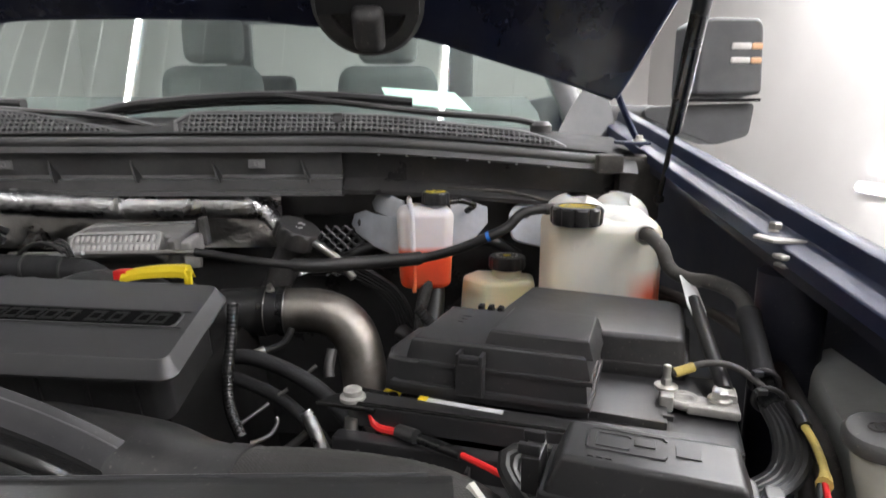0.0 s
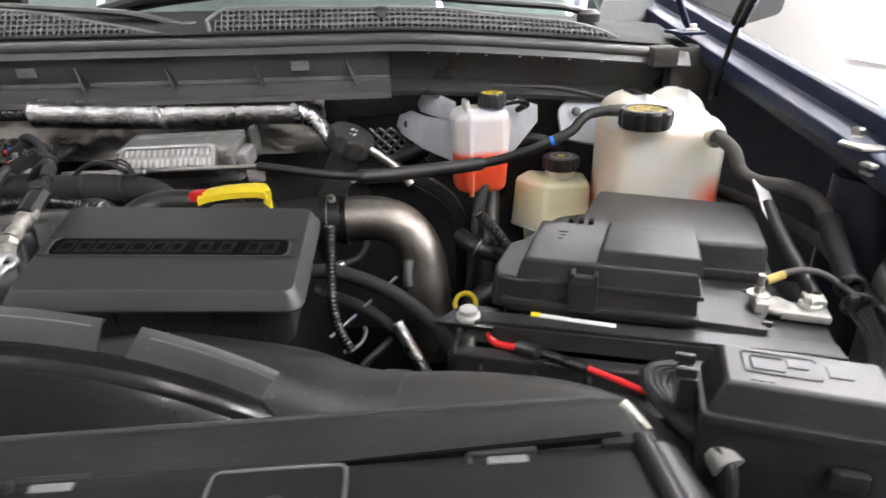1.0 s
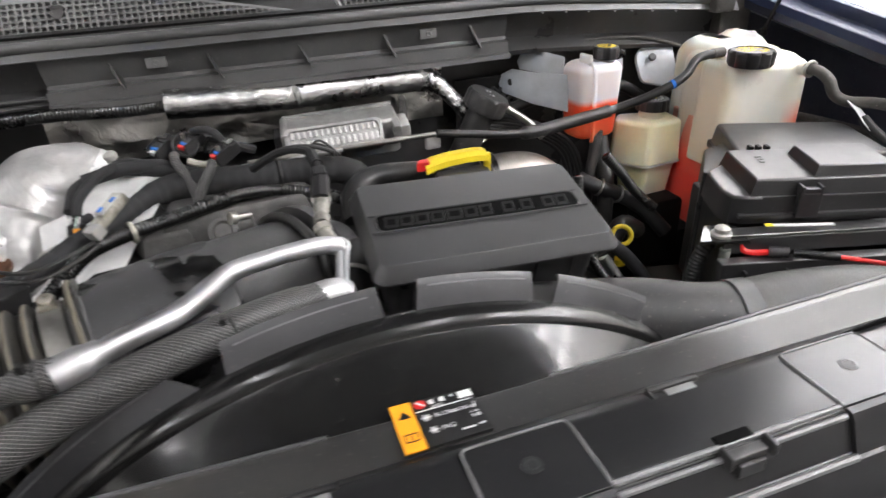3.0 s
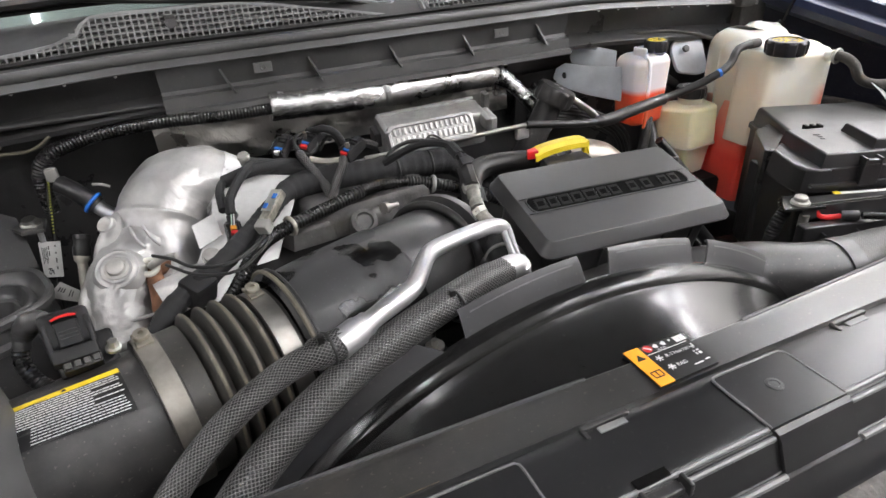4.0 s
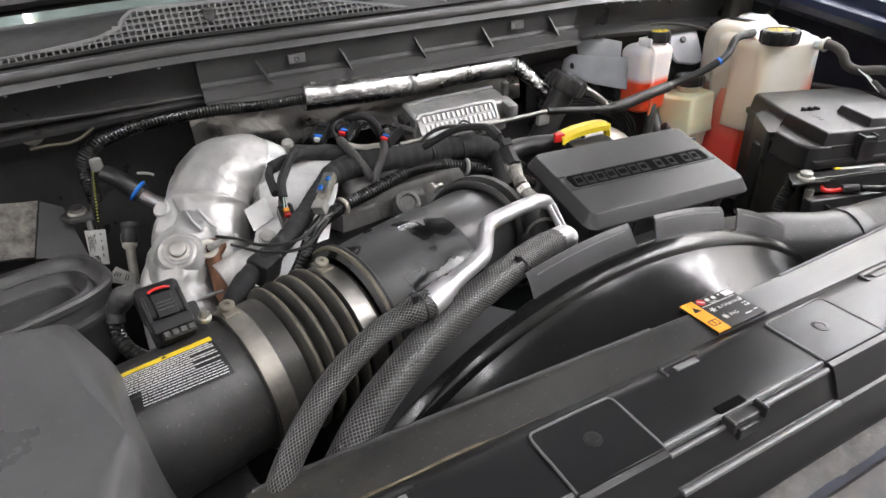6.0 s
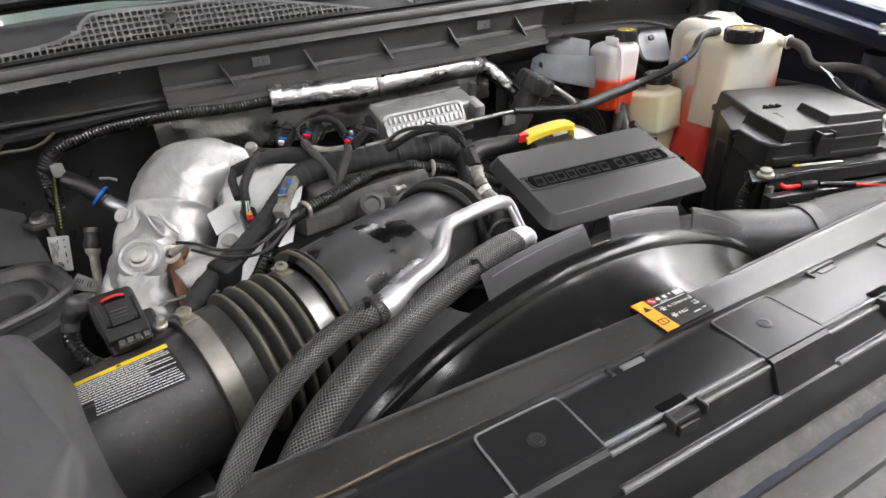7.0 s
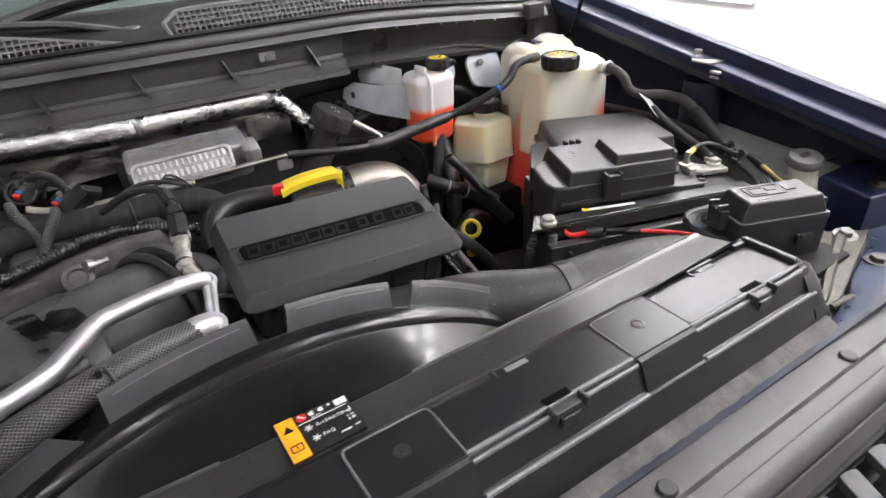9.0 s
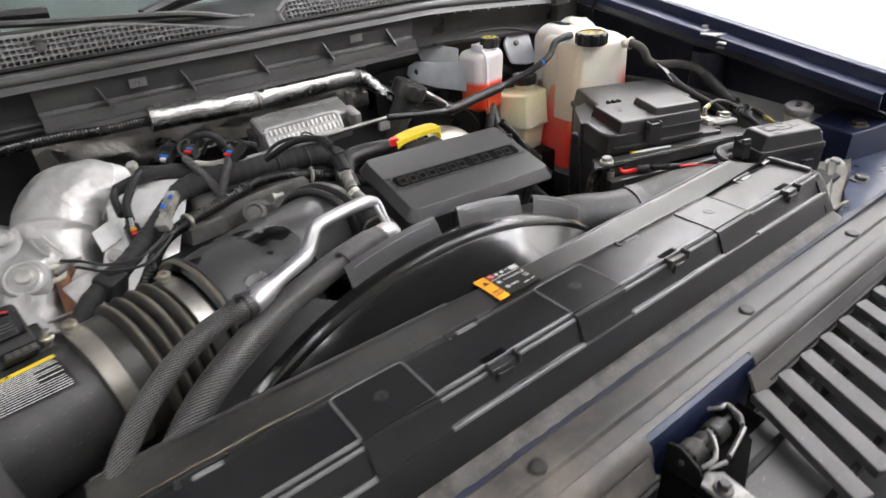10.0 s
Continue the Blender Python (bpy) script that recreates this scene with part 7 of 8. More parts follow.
part("sheet", box(-0.185, 1.145, 1.235, 0.14, 0.006, 0.12, 0.002), M_DARK, gp)
gb = []
for i in range(-7, 8):
    for sgn in (-1, 1):
        x0, x1 = max(-0.06, 0.02 * i - 0.05), min(0.06, 0.02 * i + 0.05)
        if x1 - x0 < 0.012:
            continue
        z0, z1 = sgn * (x0 - 0.02 * i), sgn * (x1 - 0.02 * i)
        gb.append(tube([(-0.185 + x0, 1.139, 1.235 + z0), (-0.185 + x1, 1.139, 1.235 + z1)], 0.0034, 6, 0.1))
for g in gb:
    part("grid_bar", moved(g, Matrix.Translation((0.022, 0, -0.012))), M_BLACK, gp)

# ---- oil filler ----
oil = thing("oil_filler", "black oil filler neck with ribbed cap", "filler", (-0.235, 1.02, 1.25))
om = aim((-0.245, 1.018, 1.270), (0.40, -0.16, 0.90))
part("neck", lathe([(0.026, -0.13), (0.025, 0.0), (0.030, 0.004)], 20, om), M_BLACKD, oil)
fcap = part("cap", lathe([(0.036, -0.004), (0.040, 0.002), (0.040, 0.024), (0.036, 0.029), (0, 0.030)], 60, om, 10, 0.08, 0.001, 0.026), M_BLACKD, oil, "ribbed black cap")
part("print", join_bm(*[box(-0.012 + 0.004 * (i % 3) + (0.016 if i > 3 else 0), -0.006 + 0.006 * (i // 3 % 3), 0.0303, 0.003, 0.0035, 0.0006, 0, om) for i in range(9)]), M_WPRINT, fcap, "small white pictograms")

# ---- yellow dipstick ring ----
dip = thing("dipstick", "yellow plastic dipstick ring", "dipstick", (-0.066, 0.815, 1.06))
part("pull_ring", ring((-0.066, 0.815, 1.068), (-0.35, -0.75, 0.55), 0.0165, 0.0042), M_YELLOW, dip)
part("stem", join_bm(tube([(-0.068, 0.812, 1.052), (-0.070, 0.808, 1.035), (-0.071, 0.806, 1.022)], 0.0055, 10), lathe([(0.010, 0), (0.010, 0.012), (0, 0.012)], 14, Matrix.Translation((-0.071, 0.806, 1.015)))), M_YELLOW, dip)

# ---- coolant surge tank ----
tank = thing("coolant_tank", "large milky white coolant tank with orange coolant low down", "coolant tank", (0.23, 0.93, 1.1))
part("front_body", prism([(0.171, 0.884), (0.316, 0.846), (0.344, 0.868), (0.350, 0.965), (0.170, 0.965)], 1.13, 1.322, 0.022, 0.004, None, 5, 0.020), M_TANK, tank)
part("side_body", pillow(0.262, 0.352, 0.872, 0.985, 1.13, 1.330, 0.026, 0.034, 0.004), M_TANK, tank)
part("shoulder", pillow(0.182, 0.352, 0.915, 1.03, 1.13, 1.334, 0.03, 0.030, 0.004), M_TANK, tank)
part("lobe", pillow(0.192, 0.292, 0.935, 1.078, 1.13, 1.3505, 0.042, 0.044, 0.004), M_TANK, tank)
part("lobe", pillow(0.282, 0.368, 0.970, 1.090, 1.13, 1.3505, 0.038, 0.042, 0.004), M_TANK, tank)
part("column", prism([(0.178, 0.912), (0.238, 0.892), (0.25, 1.0), (0.192, 1.048), (0.180, 1.0)], 0.99, 1.214, 0.012, 0.004, None, 3, 0.010), M_TANKLOW, tank, "lower column full of dark orange coolant")
part("neck", lathe([(0.026, -0.02), (0.026, 0.0)], 24, Matrix.Translation((0.213, 0.881, 1.340))), M_TANK, tank)
tcap = part("cap", lathe([(0.036, -0.012), (0.039, -0.008), (0.040, 0.012), (0.036, 0.016), (0.030, 0.0165), (0.029, 0.0145), (0, 0.0145)], 60, Matrix.Translation((0.213, 0.881, 1.332)), 10, 0.13, -0.010, 0.0125), M_BLACK, tank, "black fluted cap")
cap_z = 1.3468
part("cap_print", join_bm(*[box(0.213 + rr * math.cos(a), 0.881 + rr * math.sin(a), cap_z, 0.006, 0.005, 0.0006, 0) for rr, n in ((0.022, 14), (0.013, 7)) for a in [2 * math.pi * i / n for i in range(n) if i % 5]], ring((0.213, 0.881, cap_z), (0, 0, 1), 0.0265, 0.0006), box(0.213, 0.881, cap_z, 0.012, 0.010, 0.0006, 0)), M_YLABEL, tcap, "yellow printed warning")
part("outlet", tube([(0.306, 0.858, 1.308), (0.301, 0.836, 1.313)], 0.011, 12), M_TANK, tank)
part("mounting_ear", prism([(0.06, -0.03), (0.12, -0.045), (0.15, -0.04), (0.15, 0.05), (0.075, 0.045), (0.055, 0.025)], 0, 0.008, 0.002, 0, Matrix.Translation((0.085, 1.110, 1.278)) @ pose(0, 0, 0, 62, 0, 0), 2, 0.012), M_WHITEP, tank, "milky plastic mounting ear")
part("ear_bolt", lathe([(0.008, 0), (0.008, 0.006), (0, 0.008)], 12, aim((0.172, 1.104, 1.300), (0, -0.8, 0.5))), M_BLACK, tank)
th = thing("coolant_hose", "black rubber hose curving away from the coolant tank", "hose", (0.32, 0.7, 1.25))
part("hose", tube([(0.301, 0.838, 1.313), (0.306, 0.818, 1.311), (0.315, 0.801, 1.298), (0.322, 0.790, 1.275), (0.338, 0.772, 1.264), (0.360, 0.735, 1.267), (0.371, 0.690, 1.262), (0.364, 0.650, 1.246)], 0.0096, 14, 0.006), M_RUBBERD, th)
part("sleeve", tube([(0.366, 0.660, 1.250), (0.362, 0.645, 1.243), (0.350, 0.605, 1.226), (0.337, 0.566, 1.210)], lambda s: 0.0125 if s > 0.012 else 0.0138, 16, 0.004), M_TAPE, th, "black sleeve over the joint")
part("spring_clamp", ring((0.302, 0.832, 1.3125), (0, -1, 0), 0.0130, 0.0025), M_ZINC, th)
bun = thing("cable_bundle", "bundle of black ribbed cables strapped together beside the battery", "cable", (0.33, 0.53, 1.2))
for p in ((0.336, 0.563, 1.209), (0.325, 0.534, 1.203)):
    part("strap", join_bm(ring(p, (0.36, 0.9, 0.2), 0.0135, 0.0028), box(p[0] - 0.010, p[1] - 0.004, p[2] + 0.011, 0.010, 0.008, 0.006, 0.0015)), M_BLACK, bun)
for k in range(5):
    o = 0.0055 * (k - 2)
    part("cable", tube([(0.338 + o * 0.4, 0.570, 1.209 + o * 0.3), (0.326 + o * 0.6, 0.536, 1.203 + o * 0.3), (0.323 + o, 0.500, 1.192), (0.313 + o * 0.9, 0.470 - o * 0.5, 1.180), (0.292 + o * 0.3, 0.450 - o, 1.170), (0.262, 0.442 - o, 1.160), (0.235, 0.44 - o, 1.13)], 0.0044, 8), M_LOOM, bun)
M_YWIRE = material("dusty_yellow_lead", (0.50, 0.38, 0.10), 0.5, grain=600, bump=0.1, blotch=40, blotch_amount=0.3)
yl = thing("ground_lead", "dusty yellow lead with red tail beside the relay box", "cable", (0.334, 0.489, 1.199))
part("sheath", tube([(0.339, 0.520, 1.205), (0.337, 0.503, 1.203), (0.334, 0.489, 1.199)], 0.0062, 10), M_RUBBER, yl, "black sheath")
part("lead", tube([(0.334, 0.490, 1.199), (0.333, 0.472, 1.192), (0.325, 0.447, 1.186), (0.311, 0.424, 1.190), (0.302, 0.412, 1.192)], lambda s: 0.0036 + 0.003 * max(0.0, (s - 0.060) / 0.03), 10), M_YWIRE, yl)
part("tail", tube([(0.303, 0.413, 1.192), (0.298, 0.400, 1.186), (0.290, 0.388, 1.170), (0.284, 0.38, 1.14)], 0.0026, 8), M_RED, yl, "red tail wire")
part("tail", tube([(0.300, 0.414, 1.191), (0.293, 0.402, 1.182), (0.286, 0.39, 1.15)], 0.0022, 8), M_RUBBER, yl)

# ---- orange fluid bottle on its white bracket ----
org = thing("fluid_bottle", "translucent bottle half full of bright orange fluid", "fluid bottle", (-0.015, 1.02, 1.25))
TW = Matrix.Translation((-0.0165, 1.024, 0)) @ Matrix.Rotation(radians(6), 4, "Z")
part("body", pillow(-0.050, 0.047, -0.038, 0.040, 1.186, 1.331, 0.020, 0.020, 0.013, TW, 0.004, 0.004), M_ORANGE, org)
seam_line = [(-0.024, -0.039, 1.184), (-0.024, -0.0425, 1.20), (-0.025, -0.0425, 1.25), (-0.026, -0.0425, 1.30), (-0.027, -0.038, 1.326), (-0.028, -0.020, 1.339), (-0.030, 0.0, 1.341)]
part("seam_rib", sheet([[TW @ (Vector(p) + Vector((d, -0.0012 * (1 - (d / 0.004) ** 2), 0))) for d in (-0.004, -0.002, 0.0, 0.002, 0.004)] for p in spline(seam_line, 0.006)], 0.004), M_ORANGE, org, "pale moulding seam")
part("seam_ear", pillow(-0.0325, -0.0255, -0.030, 0.004, 1.322, 1.3465, 0.003, 0.003, 0.001, TW), M_ORANGE, org)
part("neck", lathe([(0.018, 0), (0.018, 0.014)], 20, Matrix.Translation((0.001, 1.014, 1.322))), M_ORANGE, org)
ocap = part("cap", lathe([(0.0225, 0), (0.024, 0.003), (0.024, 0.018), (0.021, 0.022), (0, 0.0225)], 48, Matrix.Translation((0.001, 1.014, 1.333)), 12, 0.1, 0.002, 0.019), M_BLACK, org, "black ribbed cap")
part("cap_print", join_bm(lathe([(0.017, 0), (0.017, 0.0006), (0, 0.0006)], 24, Matrix.Translation((0.001, 1.014, 1.3552)))), M_YLABEL, ocap, "yellow printed disc")
part("cap_symbols", join_bm(*[box(0.001 + x, 1.014 + y, 1.3562, 0.007, 0.0035, 0.0005, 0) for x, y in ((-0.009, 0.006), (0.001, 0.008), (0.009, 0.004), (-0.008, -0.004), (0.004, -0.003), (0.0, -0.010))]), M_KPRINT, ocap)
part("bracket_wing", sheet([[(-0.150, 1.142, 1.262), (-0.158, 1.142, 1.278), (-0.152, 1.142, 1.296), (-0.130, 1.140, 1.303)], [(-0.110, 1.085, 1.246), (-0.112, 1.085, 1.262), (-0.110, 1.085, 1.285), (-0.108, 1.086, 1.305)], [(-0.062, 1.030, 1.236), (-0.062, 1.030, 1.258), (-0.062, 1.030, 1.285), (-0.062, 1.032, 1.306)]], 0.004), M_WHITEP, org, "milky white bracket wing")
part("bracket_wing", sheet([[(-0.112, 1.142, 1.303), (-0.118, 1.142, 1.318), (-0.108, 1.142, 1.334), (-0.092, 1.140, 1.338)], [(-0.085, 1.10, 1.300), (-0.086, 1.10, 1.315), (-0.082, 1.10, 1.330), (-0.076, 1.10, 1.336)], [(-0.055, 1.066, 1.295), (-0.055, 1.066, 1.310), (-0.055, 1.066, 1.324), (-0.055, 1.066, 1.332)]], 0.004), M_WHITEP, org, "milky white bracket wing")
part("bracket_wing", prism([(0.03, -0.05), (0.055, -0.04), (0.10, 0.01), (0.10, 0.04), (0.07, 0.05), (0.03, 0.05)], 0, 0.006, 0.002, 0, Matrix.Translation((0, 1.09, 1.275)) @ pose(0, 0, 0, 80, 0, 6), 2), M_WHITEP, org, "milky white bracket wing")
for p in ((-0.138, 1.128, 1.282), (-0.096, 1.128, 1.317)):
    part("bolt", lathe([(0.010, 0), (0.010, 0.005), (0.007, 0.008), (0, 0.0085)], 14, aim(p, (0, -0.9, 0.3))), M_BLACK, org)
part("outlet_hose", tube([(0.0, 1.02, 1.19), (0.0, 1.0, 1.16), (-0.01, 0.96, 1.10), (-0.02, 0.94, 1.0)], 0.016, 12), M_RUBBER, org)
part("overflow_hose", loom([(0.025, 1.03, 1.335), (0.05, 1.04, 1.335), (0.07, 1.06, 1.325), (0.06, 1.09, 1.31)], 0.006), M_LOOM, org)

# ---- brake fluid bottle ----
brk = thing("brake_fluid_bottle", "yellowed plastic brake fluid bottle with black cap", "fluid bottle", (0.115, 0.99, 1.1))
part("body", prism([(0.042, 1.035), (0.088, 0.968), (0.176, 0.978), (0.184, 1.045), (0.075, 1.078)], 1.115, 1.203, 0.012, 0.006, None, 4, 0.008), M_BRAKE, brk)
part("lower_body", prism([(0.072, 1.030), (0.098, 0.985), (0.164, 0.990), (0.165, 1.030), (0.085, 1.055)], 1.045, 1.118, 0.004, -0.010, None, 2, 0.008), M_BRAKE, brk)
part("seam", prism([(0.040, 1.035), (0.0865, 0.966), (0.178, 0.976), (0.187, 1.047), (0.075, 1.080)], 1.112, 1.116, 0.001, 0, None, 1, 0.010), M_BRAKE, brk)
part("neck", lathe([(0.026, 0), (0.026, 0.02)], 24, Matrix.Translation((0.128, 1.025, 1.200))), M_BRAKE, brk)
bcap = part("cap", lathe([(0.031, 0), (0.033, 0.003), (0.033, 0.018), (0.030, 0.022), (0, 0.0225)], 60, Matrix.Translation((0.128, 1.025, 1.217)), 16, 0.09, 0.002, 0.02), M_BLACK, brk, "black ribbed cap")
part("cap_print", join_bm(lathe([(0.007, 0), (0.007, 0.0006), (0, 0.0006)], 16, Matrix.Translation((0.128, 1.025, 1.2396)))), M_YLABEL, bcap, "yellow dot")
part("cap_ring", join_bm(*[box(0.128 + 0.018 * math.cos(a), 1.025 + 0.018 * math.sin(a), 1.2400, 0.003, 0.003, 0.0005, 0) for a in [2 * math.pi * i / 16 for i in range(16)]]), M_WPRINT, bcap)
part("column", prism([(0.04, 0.945), (0.17, 0.945), (0.17, 1.065), (0.04, 1.065)], 0.9, 1.046, 0.01), M_DARK, brk)

# ---- battery with its control boxes ----
BU, BV = Vector((0.9304, -0.3665, 0)), Vector((0.3665, 0.9304, 0))
BM = Matrix(((BU.x, BV.x, 0, -0.089), (BU.y, BV.y, 0, 0.573), (0, 0, 1, 0), (0, 0, 0, 1)))
BAR = Matrix.Translation((-0.089, 0.573, 0)) @ Matrix.Rotation(radians(-16.8), 4, "Z")
bat = thing("battery", "black car battery with bare lead terminals", "battery", (0.08, 0.6, 1.1))
part("case", prism([(0.03, 0.045), (0.375, 0.045), (0.375, 0.21), (0.03, 0.21)], 1.02, 1.180, 0.006, 0.0, BM, 2, 0.006), M_BLACK, bat)
part("top_tray", box(0.270, 0.105, 1.183, 0.075, 0.085, 0.010, 0.002, BM), M_BLACKD, bat)
part("top_tray_hook", box(0.300, 0.148, 1.188, 0.012, 0.006, 0.006, 0.001, BM), M_BLACKD, bat)
part("top_tray_hook", box(0.308, 0.075, 1.188, 0.010, 0.006, 0.006, 0.001, BM), M_BLACKD, bat)
part("terminal", lathe([(0.0115, 0), (0.0105, 0.008), (0.009, 0.010), (0, 0.010)], 20, BM @ Matrix.Translation((0.322, 0.116, 1.183))), M_LEAD, bat, "lead battery post")
part("terminal_clamp", join_bm(box(0.306, 0.116, 1.190, 0.014, 0.036, 0.018, 0.003, BM), box(0.350, 0.112, 1.188, 0.050, 0.030, 0.010, 0.003, BM), box(0.362, 0.128, 1.196, 0.022, 0.024, 0.012, 0.003, BM), ring(tuple(BM @ Vector((0.322, 0.116, 1.190))), (0, 0, 1), 0.0145, 0.004)), M_LEAD, bat, "dull lead clamp")
part("terminal_bolt", join_bm(bolt(tuple(BM @ Vector((0.305, 0.122, 1.198))), r=0.006), lathe([(0.0042, 0), (0.0042, 0.018), (0, 0.02)], 10, BM @ Matrix.Translation((0.305, 0.122, 1.205)))), M_ZINC, bat)
part("terminal_bolt", bolt(tuple(BM @ Vector((0.357, 0.118, 1.194))), r=0.009, flange=0.012), M_ZINC, bat)
hold = thing("battery_hold_down", "black steel battery hold-down bar with zinc bolt", "bracket", (0.08, 0.55, 1.19))
part("bar", box(0.185, 0.004, 1.187, 0.37, 0.026, 0.008, 0.002, BAR), M_BLACK, hold)
part("bar_fold", box(0.185, -0.010, 1.178, 0.37, 0.004, 0.022, 0.001, BAR), M_BLACK, hold)
part("bar_edge", tube([BAR @ Vector((0.0, -0.0085, 1.1905)), BAR @ Vector((0.19, -0.0085, 1.1905)), BAR @ Vector((0.37, -0.0085, 1.1905))], 0.0020, 8, 0.05), M_GLOSS, hold)
part("bar_step", box(0.21, 0.022, 1.180, 0.32, 0.018, 0.006, 0.001, BAR), M_BLACK, hold)
part("end_lug", prism([(-0.035, -0.015), (0.03, -0.018), (0.03, 0.025), (-0.01, 0.03)], 1.186, 1.190, 0.001, 0, BAR), M_GLOSS, hold)
part("bolt", lathe([(0, 0), (0.0165, 0), (0.0165, 0.004), (0.012, 0.006), (0.012, 0.012), (0.009, 0.014), (0, 0.014)], 20, BAR @ Matrix.Translation((0.0, 0.0, 1.190)) @ Matrix.Diagonal((0.82, 0.82, 0.9, 1))), M_LEAD, hold, "pale zinc bolt head")
part("nut", lathe([(0.007, 0), (0.007, 0.02), (0, 0.02)], 10, BAR @ Matrix.Translation((0.003, -0.012, 1.155))), M_ZINC, hold)
tray = thing("battery_tray", "black plastic battery tray with ribs", "tray", (0.1, 0.5, 1.0))
part("front", box(0.19, -0.025, 1.10, 0.40, 0.02, 0.13, 0.004, BAR), M_BLACK, tray)
for i in range(7):
    part("rib", box(0.02 + 0.056 * i, -0.038, 1.10, 0.004, 0.014, 0.11, 0.001, BAR), M_BLACK, tray)
part("ledge", box(0.19, -0.045, 1.135, 0.40, 0.04, 0.008, 0.002, BAR), M_BLACK, tray)
part("base", box(0.19, 0.09, 0.95, 0.42, 0.28, 0.12, 0.01, BAR), M_DARK, tray)
fus = thing("fuse_box", "stepped black plastic fuse box lid on the battery", "fuse box", (0.05, 0.64, 1.2))
part("base", prism([(0.012, 0.060), (0.020, 0.036), (0.040, 0.030), (0.235, 0.040), (0.235, 0.165), (0.05, 0.165), (0.016, 0.13)], 1.190, 1.2285, 0.005, 0.004, BM, 3), M_BLACK, fus)
part("rim", prism([(0.030, 0.026), (0.237, 0.034), (0.237, 0.16), (0.03, 0.16)], 1.199, 1.205, 0.002, 0, BM), M_BLACK, fus)
part("lid", prism([(0.044, 0.036), (0.236, 0.042), (0.236, 0.162), (0.048, 0.162)], 1.224, 1.2505, 0.004, 0.008, BM, 3), M_BLACK, fus)
part("lid_rim", prism([(0.060, 0.033), (0.2375, 0.040), (0.2375, 0.10), (0.060, 0.10)], 1.223, 1.228, 0.0015, 0, BM), M_BLACK, fus)
part("raised_block", prism([(0.127, 0.047), (0.236, 0.048), (0.236, 0.137), (0.132, 0.137)], 1.247, 1.265, 0.003, 0.007, BM, 3), M_BLACK, fus)
part("catch", join_bm(box(0.118, 0.030, 1.218, 0.030, 0.012, 0.036, 0.003, BM), box(0.118, 0.030, 1.238, 0.026, 0.010, 0.008, 0.002, BM), box(0.106, 0.032, 1.238, 0.004, 0.016, 0.014, 0.001, BM), box(0.130, 0.032, 1.238, 0.004, 0.016, 0.014, 0.001, BM)), M_BLACK, fus)
part("lid_hook", join_bm(*[box(0.090 + 0.012 * i, 0.163, 1.250, 0.006, 0.012, 0.008, 0.001, BM) for i in range(3)]), M_DARK, fus)
part("embossed_arrow", join_bm(box(0.085, 0.125, 1.2508, 0.010, 0.003, 0.001, 0, BM), box(0.085, 0.115, 1.2508, 0.007, 0.003, 0.001, 0, BM), box(0.083, 0.105, 1.2508, 0.006, 0.004, 0.001, 0, BM)), M_BLACKD, fus)
part("yellow_strip", box(0.110, 0.022, 1.1915, 0.090, 0.007, 0.0015, 0.0005, BM), M_WPRINT, fus, "yellow and white printed strip")
part("yellow_strip_end", box(0.070, 0.022, 1.1922, 0.010, 0.0082, 0.0015, 0.0005, BM), M_YLABEL, fus)
rear = thing("fuse_box", "large plain black electrical box behind the battery", "fuse box", (0.22, 0.78, 1.15))
part("lid", prism([(0.085, 0.172), (0.326, 0.190), (0.330, 0.335), (0.315, 0.352), (0.108, 0.362)], 1.195, 1.2285, 0.008, 0.006, BM, 3, 0.008), M_BLACKD, rear)
part("lid_rim", prism([(0.080, 0.168), (0.331, 0.186), (0.335, 0.34), (0.318, 0.358), (0.104, 0.368)], 1.186, 1.196, 0.002, 0, BM, 2, 0.008), M_BLACKD, rear)
part("body", prism([(0.084, 0.17), (0.326, 0.188), (0.330, 0.338), (0.315, 0.355), (0.108, 0.365)], 1.0, 1.187, 0.003, 0, BM, 2, 0.008), M_BLACKD, rear)
part("body_side", prism([(0.02, 0.15), (0.10, 0.15), (0.11, 0.30), (0.06, 0.27)], 1.0, 1.215, 0.01, 0.006, BM, 2, 0.01), M_BLACK, rear)

# ---- second fuse box in front ----
F2 = Matrix.Translation((0.141, 0.366, 0)) @ Matrix.Rotation(radians(-21.5), 4, "Z")
fb2 = thing("fuse_box", "black lidded relay box with side clips", "fuse box", (0.19, 0.39, 1.1))
part("lid", prism([(-0.066, -0.034), (0.070, -0.034), (0.070, 0.030), (-0.066, 0.030)], 1.224, 1.253, 0.004, 0.012, F2, 3, 0.004), M_BLACK, fb2)
part("lid_rim", prism([(-0.070, -0.038), (0.074, -0.038), (0.074, 0.034), (-0.070, 0.034)], 1.217, 1.226, 0.002, 0.001, F2, 2, 0.006), M_BLACK, fb2)
part("body", prism([(-0.066, -0.034), (0.070, -0.034), (0.070, 0.030), (-0.066, 0.030)], 1.06, 1.218, 0.002, -0.002, F2), M_BLACK, fb2)
part("side_clip", join_bm(box(-0.078, 0.002, 1.222, 0.014, 0.030, 0.030, 0.002, F2), box(-0.080, 0.012, 1.241, 0.016, 0.005, 0.008, 0.001, F2), box(-0.080, -0.008, 1.241, 0.016, 0.005, 0.008, 0.001, F2)), M_BLACK, fb2)
part("side_clip", box(0.080, 0.0, 1.222, 0.012, 0.026, 0.026, 0.002, F2), M_BLACK, fb2)
part("front_tab", join_bm(box(0.035, -0.040, 1.190, 0.026, 0.008, 0.018, 0.003, F2), box(0.035, -0.043, 1.197, 0.018, 0.006, 0.006, 0.001, F2)), M_BLACK, fb2)
